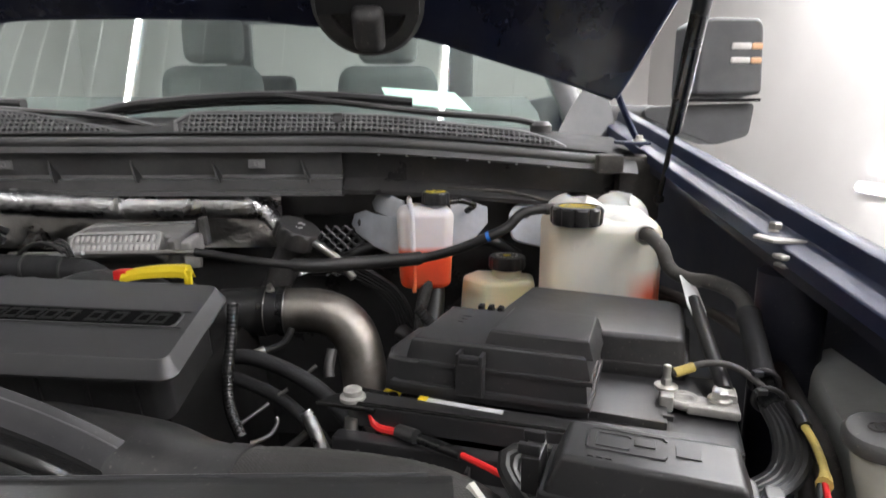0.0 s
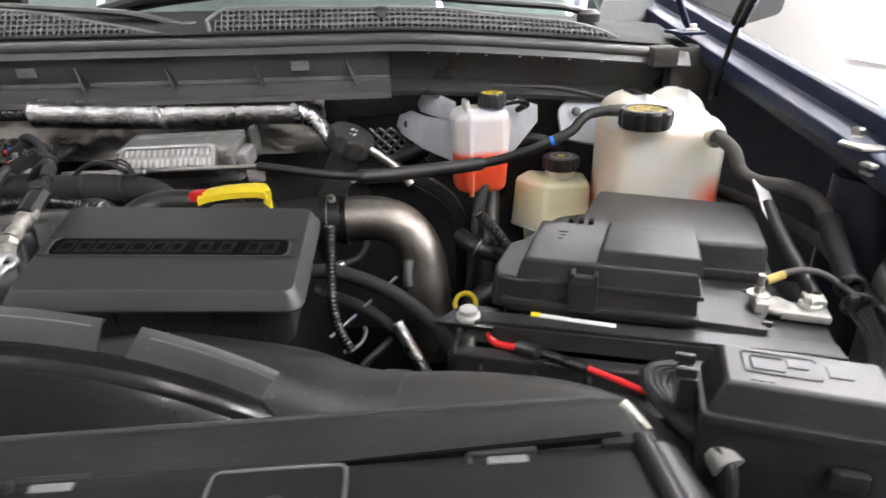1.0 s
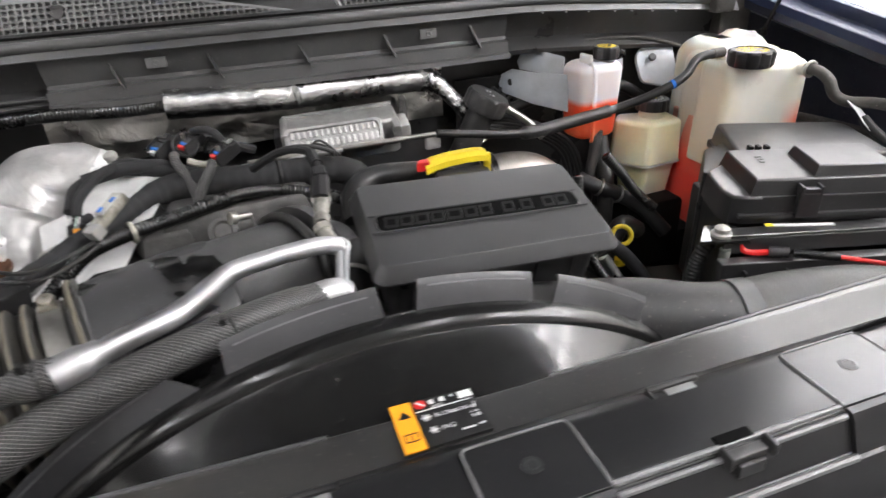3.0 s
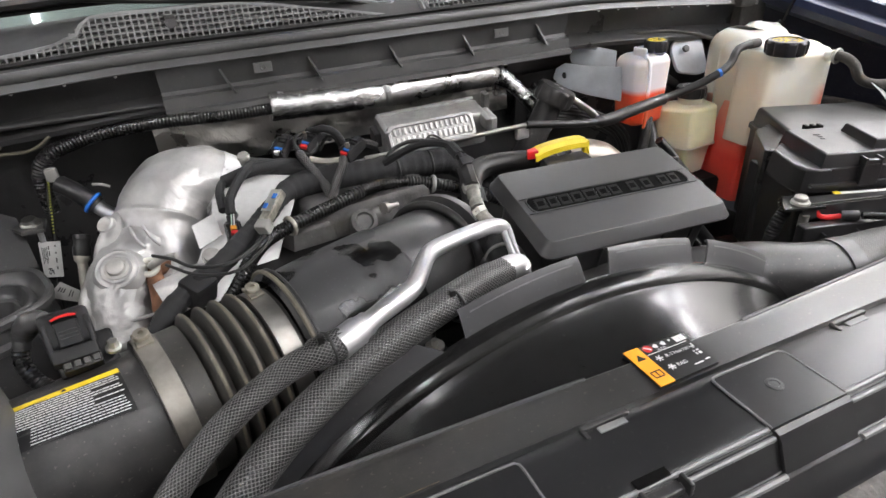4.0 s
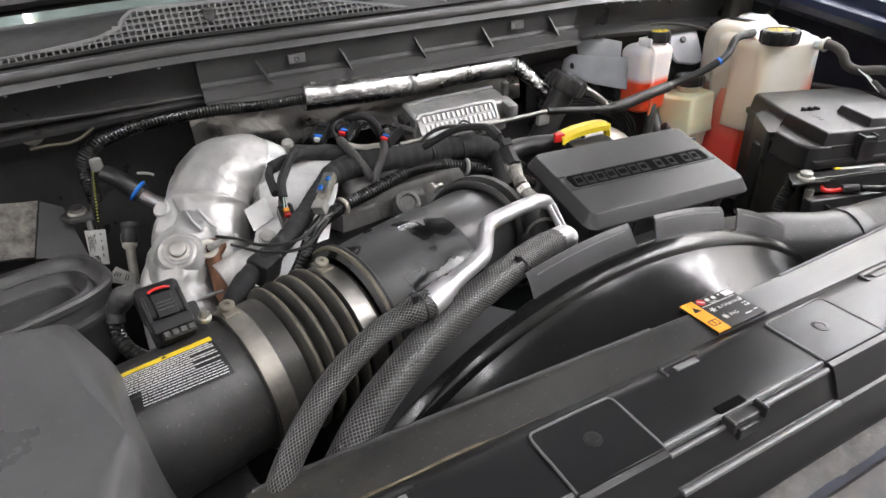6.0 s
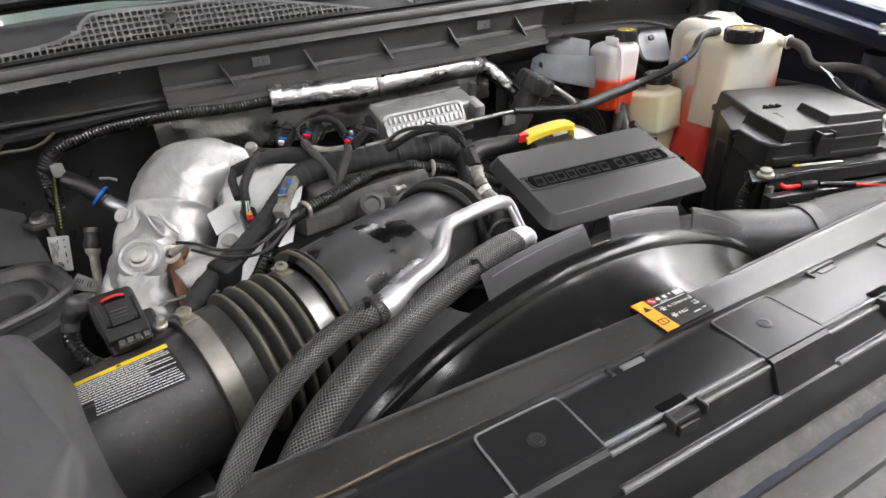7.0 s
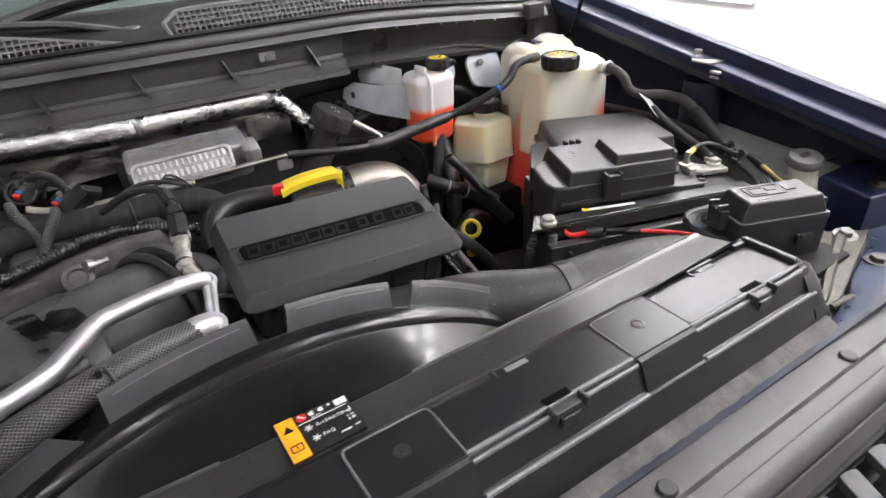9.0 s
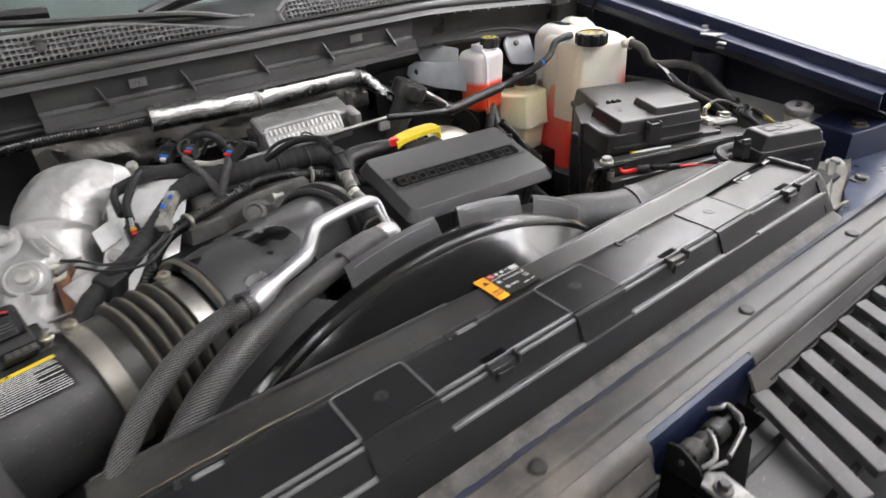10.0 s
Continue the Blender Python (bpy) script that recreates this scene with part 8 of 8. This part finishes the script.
part("lid_frame", tube([F2 @ Vector((x, y, 1.2533)) for x, y in rounded(-0.040, 0.012, -0.012, 0.016, 0.004, 3)], 0.0009, 6, 0.003), M_TABS, fb2)
part("lid_frame", tube([F2 @ Vector((x, y, 1.2533)) for x, y in rounded(-0.034, -0.012, -0.007, 0.011, 0.002, 2)], 0.0008, 6, 0.003), M_TABS, fb2)
part("lid_pictogram", join_bm(box(-0.002, 0.005, 1.2534, 0.014, 0.010, 0.0012, 0.0004, F2), box(0.026, 0.002, 1.2534, 0.016, 0.014, 0.0010, 0.0004, F2)), M_BLACK, fb2)
part("lid_writing", join_bm(*[box(-0.036 + 0.006 * k, -0.022, 1.2534, 0.004, 0.003, 0.0008, 0.0003, F2) for k in range(3)]), M_BLACK, fb2)
lp = thing("cable_loop", "bundle of black cables looping out of the relay box", "cable", (0.09, 0.41, 1.19))
for i in range(4):
    o = 0.006 * i
    part("cable", tube([(0.105, 0.425 + o * 0.4, 1.205 + o * .3), (0.080 - o, 0.432 + o * 0.3, 1.205 + o * .3), (0.068 - o, 0.422, 1.198 + o * .3), (0.078 - o * 0.6, 0.398 - o, 1.190), (0.085, 0.365 - o, 1.188), (0.085, 0.33, 1.15)], 0.0058, 8), M_RUBBER, lp)
part("tape", tube([(0.082, 0.372, 1.190), (0.087, 0.345, 1.18)], 0.013, 10), M_GREYC, lp, "pale tape wrap")

rw = thing("red_cable", "red wire with black inline joint along the battery tray", "cable", (0.0, 0.5, 1.175))
part("wire", tube([(-0.070, 0.560, 1.185), (-0.066, 0.555, 1.172), (-0.055, 0.548, 1.168), (-0.036, 0.535, 1.172)], 0.0042, 8), M_RED, rw)
part("joint", tube([(-0.040, 0.538, 1.172), (-0.022, 0.523, 1.174)], 0.0075, 10), M_BLACK, rw, "black inline joint")
part("sleeve", tube([(-0.018, 0.520, 1.174), (0.020, 0.485, 1.177)], 0.0058, 10), M_LOOM, rw, "shiny black shrink sleeve")
part("wire", tube([(0.018, 0.487, 1.177), (0.045, 0.460, 1.178), (0.070, 0.435, 1.176), (0.088, 0.415, 1.170), (0.10, 0.40, 1.16)], 0.0030, 8), M_RED, rw)
part("yellow_end", tube([(0.074, 0.430, 1.176), (0.090, 0.413, 1.171)], 0.0055, 8), M_CREAM, rw)

# ---- air duct to the engine ----
ad = thing("air_duct", "black moulded air duct with grey corrugated hose", "duct", (-0.2, 0.45, 1.14))
part("moulded_duct", tube([(-0.50, 0.565, 1.12), (-0.42, 0.555, 1.135), (-0.35, 0.53, 1.145), (-0.27, 0.497, 1.155), (-0.21, 0.462, 1.158), (-0.16, 0.442, 1.160)], lambda s: 0.064 - 0.019 * min(1, s / 0.30), 24, 0.008), M_BLACKD, ad)
part("hose", tube([(-0.175, 0.447, 1.160), (-0.10, 0.436, 1.163), (-0.03, 0.418, 1.163), (0.015, 0.400, 1.155), (0.048, 0.375, 1.130), (0.062, 0.355, 1.08), (0.068, 0.345, 1.0)], lambda s: 0.0445 + 0.0004 * math.sin(s * 900), 28, 0.003), M_HOSE, ad, "dusty woven-cover hose")
part("cuff", tube([(-0.180, 0.449, 1.160), (-0.160, 0.444, 1.161)], 0.0465, 28, 0.01), M_BLACKD, ad)
part("wear_mark", tube([(0.022, 0.405, 1.200), (0.040, 0.380, 1.184), (0.052, 0.358, 1.160)], 0.005, 6), M_CREAM, ad, "pale scuff")

# ---- corner by the headlamp: washer filler, brackets, bolts ----
M_RESV = material("grey_white_reservoir", (0.50, 0.51, 0.48), 0.40, grain=400, bump=0.05, blotch=6, blotch_amount=0.2, dust=0.15, sss=0.15)
wf = thing("washer_filler", "grey-white washer fluid reservoir with dusty black cap", "filler", (0.345, 0.425, 1.2))
part("neck", tube([(0.372, 0.425, 1.212), (0.376, 0.423, 1.19), (0.382, 0.415, 1.15), (0.385, 0.41, 1.05)], 0.023, 16), M_CREAM, wf)
part("cap", lathe([(0.027, 0), (0.029, 0.003), (0.0285, 0.011), (0.025, 0.015), (0, 0.0155)], 32, aim((0.372, 0.425, 1.212), (-0.15, -0.1, 1))), M_CAPD, wf, "dusty black cap")
part("reservoir", loft([[(x + 0.010 + d * 0.25, y - 0.010, z + 0.06 * max(0.0, y - 0.45) - 0.004) for x, y in ((0.470, 0.690), (0.492, 0.708), (0.508, 0.690), (0.512, 0.420), (0.500, 0.392), (0.415, 0.388), (0.394, 0.400), (0.384, 0.440), (0.391, 0.500), (0.412, 0.566), (0.436, 0.625), (0.452, 0.660))] for d, z in ((0.0, 0.93), (0.0, 1.158), (0.008, 1.168), (0.02, 1.173), (0.06, 1.175))]), M_RESV, wf, "grey-white moulded reservoir body")
part("cap_tab", box(0.412, 0.405, 1.222, 0.035, 0.012, 0.006, 0.002, None), M_RUBBER, wf)
part("cap_print", join_bm(*[ring((0.365 + 0.006 * i, 0.424, 1.2290), (-0.15, -0.1, 1), 0.006, 0.0009, 16) for i in range(2)]), M_TRIM, wf)
hb = thing("headlamp_bracket", "bare zinc headlamp bracket with bolt", "bracket", (0.28, 0.32, 1.13))
ed = ((0.238, 0.326, 0.292, 0.290, 1.166), (0.212, 0.318, 0.266, 0.280, 1.167), (0.172, 0.300, 0.222, 0.266, 1.165), (0.115, 0.275, 0.158, 0.246, 1.158), (0.082, 0.258, 0.118, 0.232, 1.158), (0.050, 0.246, 0.088, 0.222, 1.152))
part("strap", sheet([[(a + (c - a) * u, b_ + (d - b_) * u, z + h) for u, h in ((-0.04, -0.012), (0.0, 0.003), (0.06, 0.0), (0.32, 0.0), (0.40, 0.006), (0.52, 0.006), (0.60, 0.0), (0.94, 0.0), (1.0, 0.003), (1.04, -0.012))] for a, b_, c, d, z in ed], 0.0025), M_GALV, hb)
part("bolt", bolt((0.250, 0.300, 1.168), (-0.1, -0.1, 1), 0.010, 0.017), M_LATCHP, hb)
part("foot_plate", prism([(0.030, 0.228), (0.062, 0.252), (0.095, 0.228), (0.062, 0.216)], 1.140, 1.150, 0.002), M_GALV, hb)
part("rubber_bumper", lathe([(0, 0), (0.020, 0), (0.021, 0.004), (0.018, 0.012), (0.014, 0.016), (0, 0.017)], 24, Matrix.Translation((0.056, 0.239, 1.151))), M_RUBBERD, hb)
part("arm", tube([(0.072, 0.224, 1.160), (0.090, 0.221, 1.164), (0.107, 0.218, 1.165)], 0.0048, 10), M_GALV, hb)
hp = thing("headlamp_mount", "dark blue painted headlamp mounting panel with bolts", "body panel", (0.36, 0.27, 1.1))
part("block", prism([(0.315, 0.305), (0.45, 0.275), (0.46, 0.40), (0.34, 0.40)], 1.10, 1.208, 0.006, 0.004, None, 3), M_PAINT, hp)
part("shelf", prism([(0.20, 0.215), (0.46, 0.165), (0.46, 0.32), (0.30, 0.32), (0.225, 0.262)], 1.08, 1.148, 0.006, 0.004, None, 3), M_PAINTL, hp)
part("bolt", bolt((0.238, 0.246, 1.154), r=0.011, flange=0.017), M_DULLSTEEL, hp)
part("bolt", bolt((0.31, 0.215, 1.148), r=0.009), M_STEEL, hp)
part("bolt", bolt((0.375, 0.32, 1.208), r=0.012, flange=0.018), M_STEEL, hp)
rows = []
for x, y0, y1, z in ((-0.012, 0.194, 0.172, 1.178), (0.02, 0.202, 0.171, 1.176), (0.06, 0.210, 0.171, 1.170), (0.11, 0.222, 0.172, 1.163), (0.17, 0.246, 0.172, 1.157), (0.23, 0.262, 0.170, 1.153), (0.28, 0.270, 0.168, 1.151)):
    rows.append([(x, y0 + 0.003, z - 0.02), (x, y0 + 0.002, z - 0.003), (x, y0, z)] + [(x, y0 + (y1 - y0) * u / 6, z + 0.005 * math.sin(math.pi * u / 6)) for u in range(1, 7)])
part("curved_panel", sheet(rows, 0.002), M_PAINTL, hp, "blue painted curved panel in a lit tone")

settle([trim, grille], NOSE_EYE, 1.035)
part("lower_air_guide", prism([(-0.448, 0.089), (-0.408, 0.086), (-0.458, -0.040), (-0.565, -0.035), (-0.547, 0.035)], 1.1200, 1.1245, 0.0015), M_SLAT, grille)

wf.location += Vector((-0.010, 0.010, 0.0))
settle([hb, hp], (-0.80, -0.06, 1.65), 1.025)

# ---- dark hoses and loose lines ----
def line(kind, label, cat, pts, r, mat, ribbed=False, group=""):
    h = thing(kind, label, cat, pts[0], group)
    part("sleeve" if ribbed else "hose", loom(pts, r) if ribbed else tube(pts, r, 12), mat, h)
    return h


fh = thing("flat_hose", "flat black hose made of parallel ribs behind the charge pipe", "hose", (-0.08, 1.02, 1.18))
for i in range(5):
    o = 0.0062 * (i - 2)
    part("rib", tube([(-0.24, 1.02, 1.245 + o), (-0.165 + o * 0.3, 1.02 - 0.002 * i, 1.226 + o), (-0.082 + o * 0.75, 1.02 - 0.003 * i, 1.178 + o * 0.65), (-0.052 + o, 1.02 - 0.003 * i, 1.12 + o * 0.2), (-0.045 + o, 1.02 - 0.003 * i, 1.05), (-0.05 + o, 1.01 - 0.003 * i, 0.95)], 0.0043, 8), M_RUBBER, fh)
hc = thing("hose_coupling", "black hose with two silver spring clamps", "hose", (0.03, 0.95, 1.08))
part("hose", tube([(-0.06, 0.98, 1.115), (-0.029, 0.95, 1.10), (0.01, 0.95, 1.081), (0.06, 0.93, 1.048), (0.10, 0.90, 1.00)], 0.0150, 14), M_RUBBER, hc)
part("spring_clamp", ring((0.012, 0.95, 1.080), (0.9, 0, -0.45), 0.0162, 0.0026), M_CLAMP, hc)
part("spring_clamp", ring((-0.030, 0.952, 1.101), (0.8, -0.3, -0.4), 0.0162, 0.0026), M_CLAMP, hc)
line("braided_hose", "braided hose dropping from the orange bottle", "hose", [(-0.012, 1.00, 1.20), (-0.022, 0.99, 1.165), (-0.029, 0.99, 1.10), (-0.035, 0.99, 1.02), (-0.044, 0.99, 0.95)], 0.011, M_BRAID)
line("conduit", "ribbed conduit under the fluid bottles", "cable", [(-0.030, 0.94, 1.17), (0.005, 0.93, 1.130), (0.035, 0.92, 1.09), (0.065, 0.90, 1.06)], 0.010, M_LOOM, True)
line("black_hose", "dark hose behind the fluid bottles", "hose", [(-0.20, 1.13, 1.20), (-0.10, 1.12, 1.24), (0.02, 1.12, 1.235), (0.10, 1.11, 1.25), (0.16, 1.11, 1.22)], 0.012, M_RUBBER)
line("black_hose", "long thin line under the cowl", "hose", [(-0.16, 1.115, 1.342), (-0.05, 1.115, 1.349), (0.08, 1.115, 1.347), (0.153, 1.115, 1.340), (0.253, 1.11, 1.313), (0.30, 1.10, 1.28)], 0.0045, M_RUBBERD)
line("black_hose", "dark coolant hose with pale clamp", "hose", [(0.03, 0.90, 1.02), (-0.02, 0.88, 1.05), (-0.06, 0.86, 1.02), (-0.10, 0.84, 0.95)], 0.018, M_RUBBER)
line("conduit", "ribbed black conduit below the battery", "cable", [(-0.072, 0.61, 1.178), (-0.080, 0.60, 1.165), (-0.092, 0.60, 1.145), (-0.100, 0.60, 1.110), (-0.098, 0.60, 1.04)], 0.011, M_LOOM, True)
line("black_hose", "taped line beside the engine cover", "hose", [(-0.289, 0.790, 1.149), (-0.255, 0.780, 1.151), (-0.203, 0.760, 1.140), (-0.155, 0.742, 1.117), (-0.117, 0.725, 1.082), (-0.082, 0.712, 1.029), (-0.062, 0.705, 0.949)], 0.0109, M_TAPE)
line("black_hose", "taped line beside the engine cover", "hose", [(-0.289, 0.790, 1.118), (-0.256, 0.780, 1.109), (-0.213, 0.760, 1.097), (-0.173, 0.740, 1.070), (-0.143, 0.730, 1.030), (-0.128, 0.725, 0.953)], 0.0092, M_TAPE)
line("foil_sleeve", "short foil-wrapped line among the hoses", "pipe", [(-0.172, 0.714, 1.103), (-0.168, 0.712, 1.097), (-0.157, 0.703, 1.077), (-0.146, 0.693, 1.058), (-0.134, 0.681, 1.040), (-0.125, 0.672, 1.02)], 0.0088, M_FOIL)
line("steel_hook", "thin bent bare steel line", "pipe", [(-0.247, 0.717, 1.057), (-0.232, 0.724, 1.059), (-0.221, 0.732, 1.064), (-0.216, 0.741, 1.075), (-0.219, 0.743, 1.080)], 0.0030, M_CLAMP)
line("wire_lead", "grey line crossing behind the hoses", "cable", [(-0.225, 0.732, 1.02), (-0.212, 0.740, 1.029), (-0.190, 0.754, 1.041), (-0.172, 0.767, 1.055)], 0.0060, M_DULLSTEEL)
line("foil_sleeve", "short dull metal sleeve among the hoses", "pipe", [(-0.150, 0.807, 1.152), (-0.154, 0.795, 1.129), (-0.153, 0.789, 1.117)], 0.0075, M_DULLSTEEL)
line("conduit", "ribbed conduit beside the engine cover", "cable", [(-0.244, 0.684, 1.261), (-0.245, 0.672, 1.224), (-0.246, 0.659, 1.195), (-0.244, 0.644, 1.166), (-0.237, 0.631, 1.144), (-0.224, 0.619, 1.122)], 0.0068, M_LOOM, True)
for p, q in (((-0.191, 0.773, 1.121), (-0.169, 0.784, 1.137)), ((-0.264, 0.725, 1.078), (-0.229, 0.750, 1.097)), ((-0.218, 0.758, 1.105), (-0.206, 0.764, 1.111))):
    line("steel_stud", "short bare steel stud", "stud", [p, q], 0.0026, M_CLAMP, False, "bare studs")
line("wire_lead", "thin black lead with a steel end", "cable", [(-0.245, 0.804, 1.152), (-0.226, 0.811, 1.156), (-0.216, 0.816, 1.165), (-0.210, 0.823, 1.179)], 0.0052, M_RUBBER)
line("steel_fitting", "small bright steel fitting", "fitting", [(-0.259, 0.798, 1.148), (-0.245, 0.804, 1.152)], 0.0075, M_ZINC)
line("steel_stud", "short bare steel stud", "stud", [(-0.274, 0.791, 1.143), (-0.257, 0.799, 1.1485)], 0.0030, M_ZINC, False, "bare studs")
line("foil_sleeve", "foil-wrapped line below the oil filler", "pipe", [(-0.222, 1.005, 1.278), (-0.205, 1.0, 1.268), (-0.185, 0.998, 1.254), (-0.164, 0.995, 1.238), (-0.14, 0.985, 1.21)], 0.0068, M_FOILD)
line("battery_cable", "black battery cable leaving the terminal", "cable", [(0.334, 0.735, 1.245), (0.330, 0.70, 1.228), (0.315, 0.64, 1.215), (0.303, 0.59, 1.206), (0.297, 0.563, 1.198)], 0.0085, M_RUBBER)
tagw = thing("paper_tag", "white paper tag round the battery cable", "tag", (0.318, 0.73, 1.26))
part("sheet", sheet([[(0.328, 0.768, 1.268), (0.334, 0.770, 1.268)], [(0.324, 0.745, 1.257), (0.346, 0.752, 1.254)], [(0.321, 0.722, 1.241), (0.346, 0.726, 1.236)], [(0.324, 0.705, 1.228), (0.342, 0.706, 1.224)]], 0.001), M_WPRINT, tagw)
line("battery_cable", "thin grey ground cable bending over the battery", "cable", [(0.250, 0.584, 1.210), (0.285, 0.586, 1.220), (0.315, 0.575, 1.218), (0.335, 0.53, 1.20), (0.345, 0.48, 1.17)], 0.0036, M_TRIM)
line("crimp_sleeve", "yellow crimp sleeve on the ground cable", "fitting", [(0.252, 0.584, 1.2105), (0.272, 0.5855, 1.2165)], 0.0052, M_YWIRE)
line("black_hose", "dusty hose along the inner fender", "hose", [(0.40, 1.0, 1.17), (0.43, 0.87, 1.18), (0.43, 0.72, 1.178), (0.385, 0.57, 1.175), (0.35, 0.47, 1.165), (0.33, 0.42, 1.10)], 0.0085, M_RUBBERD)
line("black_hose", "dusty hose along the inner fender", "hose", [(0.37, 0.95, 1.20), (0.395, 0.85, 1.20), (0.40, 0.72, 1.20), (0.37, 0.60, 1.19), (0.34, 0.50, 1.17), (0.32, 0.44, 1.11)], 0.0070, M_RUBBERD)

# ---- left corner: coolant bottle mouth, air cleaner ----
mo = thing("air_cleaner_inlet", "black plastic air inlet mouth with rounded rim", "air inlet", (-1.22, 0.93, 1.17))


def oval(cx, cy, z, a, b, rot, n=48, square=3.4):
    """A rounded rectangle lying flat."""
    out = []
    for i in range(n + 1):
        t = 2 * math.pi * i / n
        u = a * math.copysign(abs(math.cos(t)) ** (2 / square), math.cos(t))
        v = b * math.copysign(abs(math.sin(t)) ** (2 / square), math.sin(t))
        out.append((cx + u * math.cos(rot) - v * math.sin(rot), cy + u * math.sin(rot) + v * math.cos(rot), z))
    return out


part("mouth", sheet([oval(-1.272, 0.878, z, 0.140 - e, 0.084 - e, 0.36) for z, e in ((1.06, 0.022), (1.135, 0.016), (1.142, 0.004), (1.150, 0.003), (1.155, 0.010), (1.172, 0.009), (1.178, 0.001), (1.186, 0.0), (1.190, 0.003), (1.188, 0.009), (1.178, 0.013), (1.172, 0.022), (1.178, 0.027), (1.179, 0.031), (1.168, 0.035), (1.162, 0.040), (1.166, 0.044), (1.164, 0.048), (1.140, 0.054), (1.09, 0.060))]), M_INLET, mo)
part("box", box(-1.29, 1.06, 1.12, 0.18, 0.10, 0.10, 0.015), M_BLACKD, mo)
part("throat", prism([(p[0], p[1]) for p in oval(-1.272, 0.878, 0, 0.082, 0.026, 0.36)[:-1]], 1.08, 1.10, 0), M_DARK, mo)
dbx = thing("ribbed_box", "black ribbed plastic box with a dirty grey pad", "box", (-1.22, 1.03, 1.19))
face = ((-1.209, 1.060, 1.247), (-1.183, 1.060, 1.230), (-1.166, 1.0, 1.168), (-1.232, 1.0, 1.182))
part("face", sheet([[face[0], face[1]], [face[3], face[2]]], 0.012), M_BLACK, dbx)
part("pad", crumple(sheet([[(-1.31 + (0.100 + 0.021 * -v / 10) * u / 12, 1.062 - 0.062 * v / 10, 1.262 - 0.062 * v / 10 - 0.014 * u / 12) for u in range(13)] for v in range(11)], 0.010), 0.003, 60), M_DIRTPAD, dbx, "dirty grey felt pad")
for k in range(4):
    v = 0.22 + 0.19 * k
    qa = Vector(face[0]).lerp(Vector(face[3]), v).lerp(Vector(face[1]).lerp(Vector(face[2]), v), 0.18)
    qb = Vector(face[0]).lerp(Vector(face[3]), v + 0.05).lerp(Vector(face[1]).lerp(Vector(face[2]), v + 0.05), 0.80)
    part("rib", tube([q + Vector((0, -0.0045, 0.0045)) for q in (qa, qa.lerp(qb, 0.5), qb)], 0.0022, 6), M_INLET, dbx)
acb = thing("air_cleaner", "big smooth grey air cleaner housing", "air cleaner", (-1.22, 0.55, 1.1))
part("lid", prism([(-1.36, 0.34), (-1.085, 0.34), (-1.085, 0.42), (-1.100, 0.58), (-1.140, 0.66), (-1.36, 0.69)], 1.06, 1.285, 0.035, 0.022, None, 5), M_CLEANER, acb)
part("lid_step", prism([(-1.34, 0.37), (-1.215, 0.40), (-1.195, 0.53), (-1.34, 0.58)], 1.27, 1.296, 0.008, 0.008, None, 3), M_CLEANER, acb)
lf = thing("left_bracket", "dark steel bracket with a zinc bolt", "bracket", (-1.17, 1.02, 1.23))
part("plate", prism([(-1.196, 1.050), (-1.160, 1.062), (-1.144, 1.052), (-1.142, 1.010), (-1.172, 1.012)], 1.2225, 1.2285, 0.002, 0.0), M_DULLSTEEL, lf)
part("bolt", lathe([(0, 0), (0.014, 0), (0.014, 0.003), (0.0105, 0.005), (0.0095, 0.010), (0, 0.0105)], 20, aim((-1.162, 1.036, 1.229), (0, -0.2, 1))), M_ZINC, lf)
part("stud", tube([(-1.150, 1.018, 1.224), (-1.151, 1.016, 1.205)], 0.0042, 10), M_LEDGE, lf)
wt = thing("engine_hose", "dark hose at the front of the engine", "hose", (-0.6, 0.6, 1.15))
part("hose", tube([(-0.58, 0.66, 1.19), (-0.56, 0.60, 1.17), (-0.555, 0.56, 1.14), (-0.56, 0.52, 1.08)], 0.020, 14), M_RUBBER, wt)
for i, p in enumerate(((-0.79, 0.53, 1.14), (-0.75, 0.56, 1.12), (-0.70, 0.58, 1.13))):
    c = thing("bracket", "small dark engine bracket", "bracket", p, "small brackets")
    part("plate", box(p[0], p[1], p[2], 0.03, 0.02, 0.03, 0.004), M_DARK, c)
    part("bolt", bolt((p[0], p[1] - 0.004, p[2] + 0.015), r=0.005), M_ZINC, c)

lw = thing("left_grommet", "pale washer and bolt on the dark firewall", "bolt", (-1.198, 1.15, 1.331))
part("washer", lathe([(0, 0), (0.018, 0), (0.018, 0.004), (0.011, 0.006), (0.011, 0.010), (0, 0.011)], 20, aim((-1.198, 1.15, 1.331), (0, -0.9, 0.4))), M_CREAM, lw)
line("wire_lead", "loose yellowish wire on the firewall", "cable", [(-1.20, 1.11, 1.318), (-1.173, 1.10, 1.322), (-1.146, 1.10, 1.320), (-1.125, 1.10, 1.326), (-1.107, 1.10, 1.338)], 0.0024, M_TAN)
flat_tag("paper_tag", "small greyish printed tag hanging near the turbo", ((-1.124, 0.906, 1.187), (-1.104, 0.900, 1.170), (-1.109, 0.892, 1.156), (-1.143, 0.897, 1.173)), [(0.15 + 0.1 * k, 0.20 + 0.1 * k, 0.25, 0.55) for k in range(3)] + [(0.6, 0.64, 0.2, 0.7), (0.70, 0.74, 0.2, 0.7)], M_GREYC)
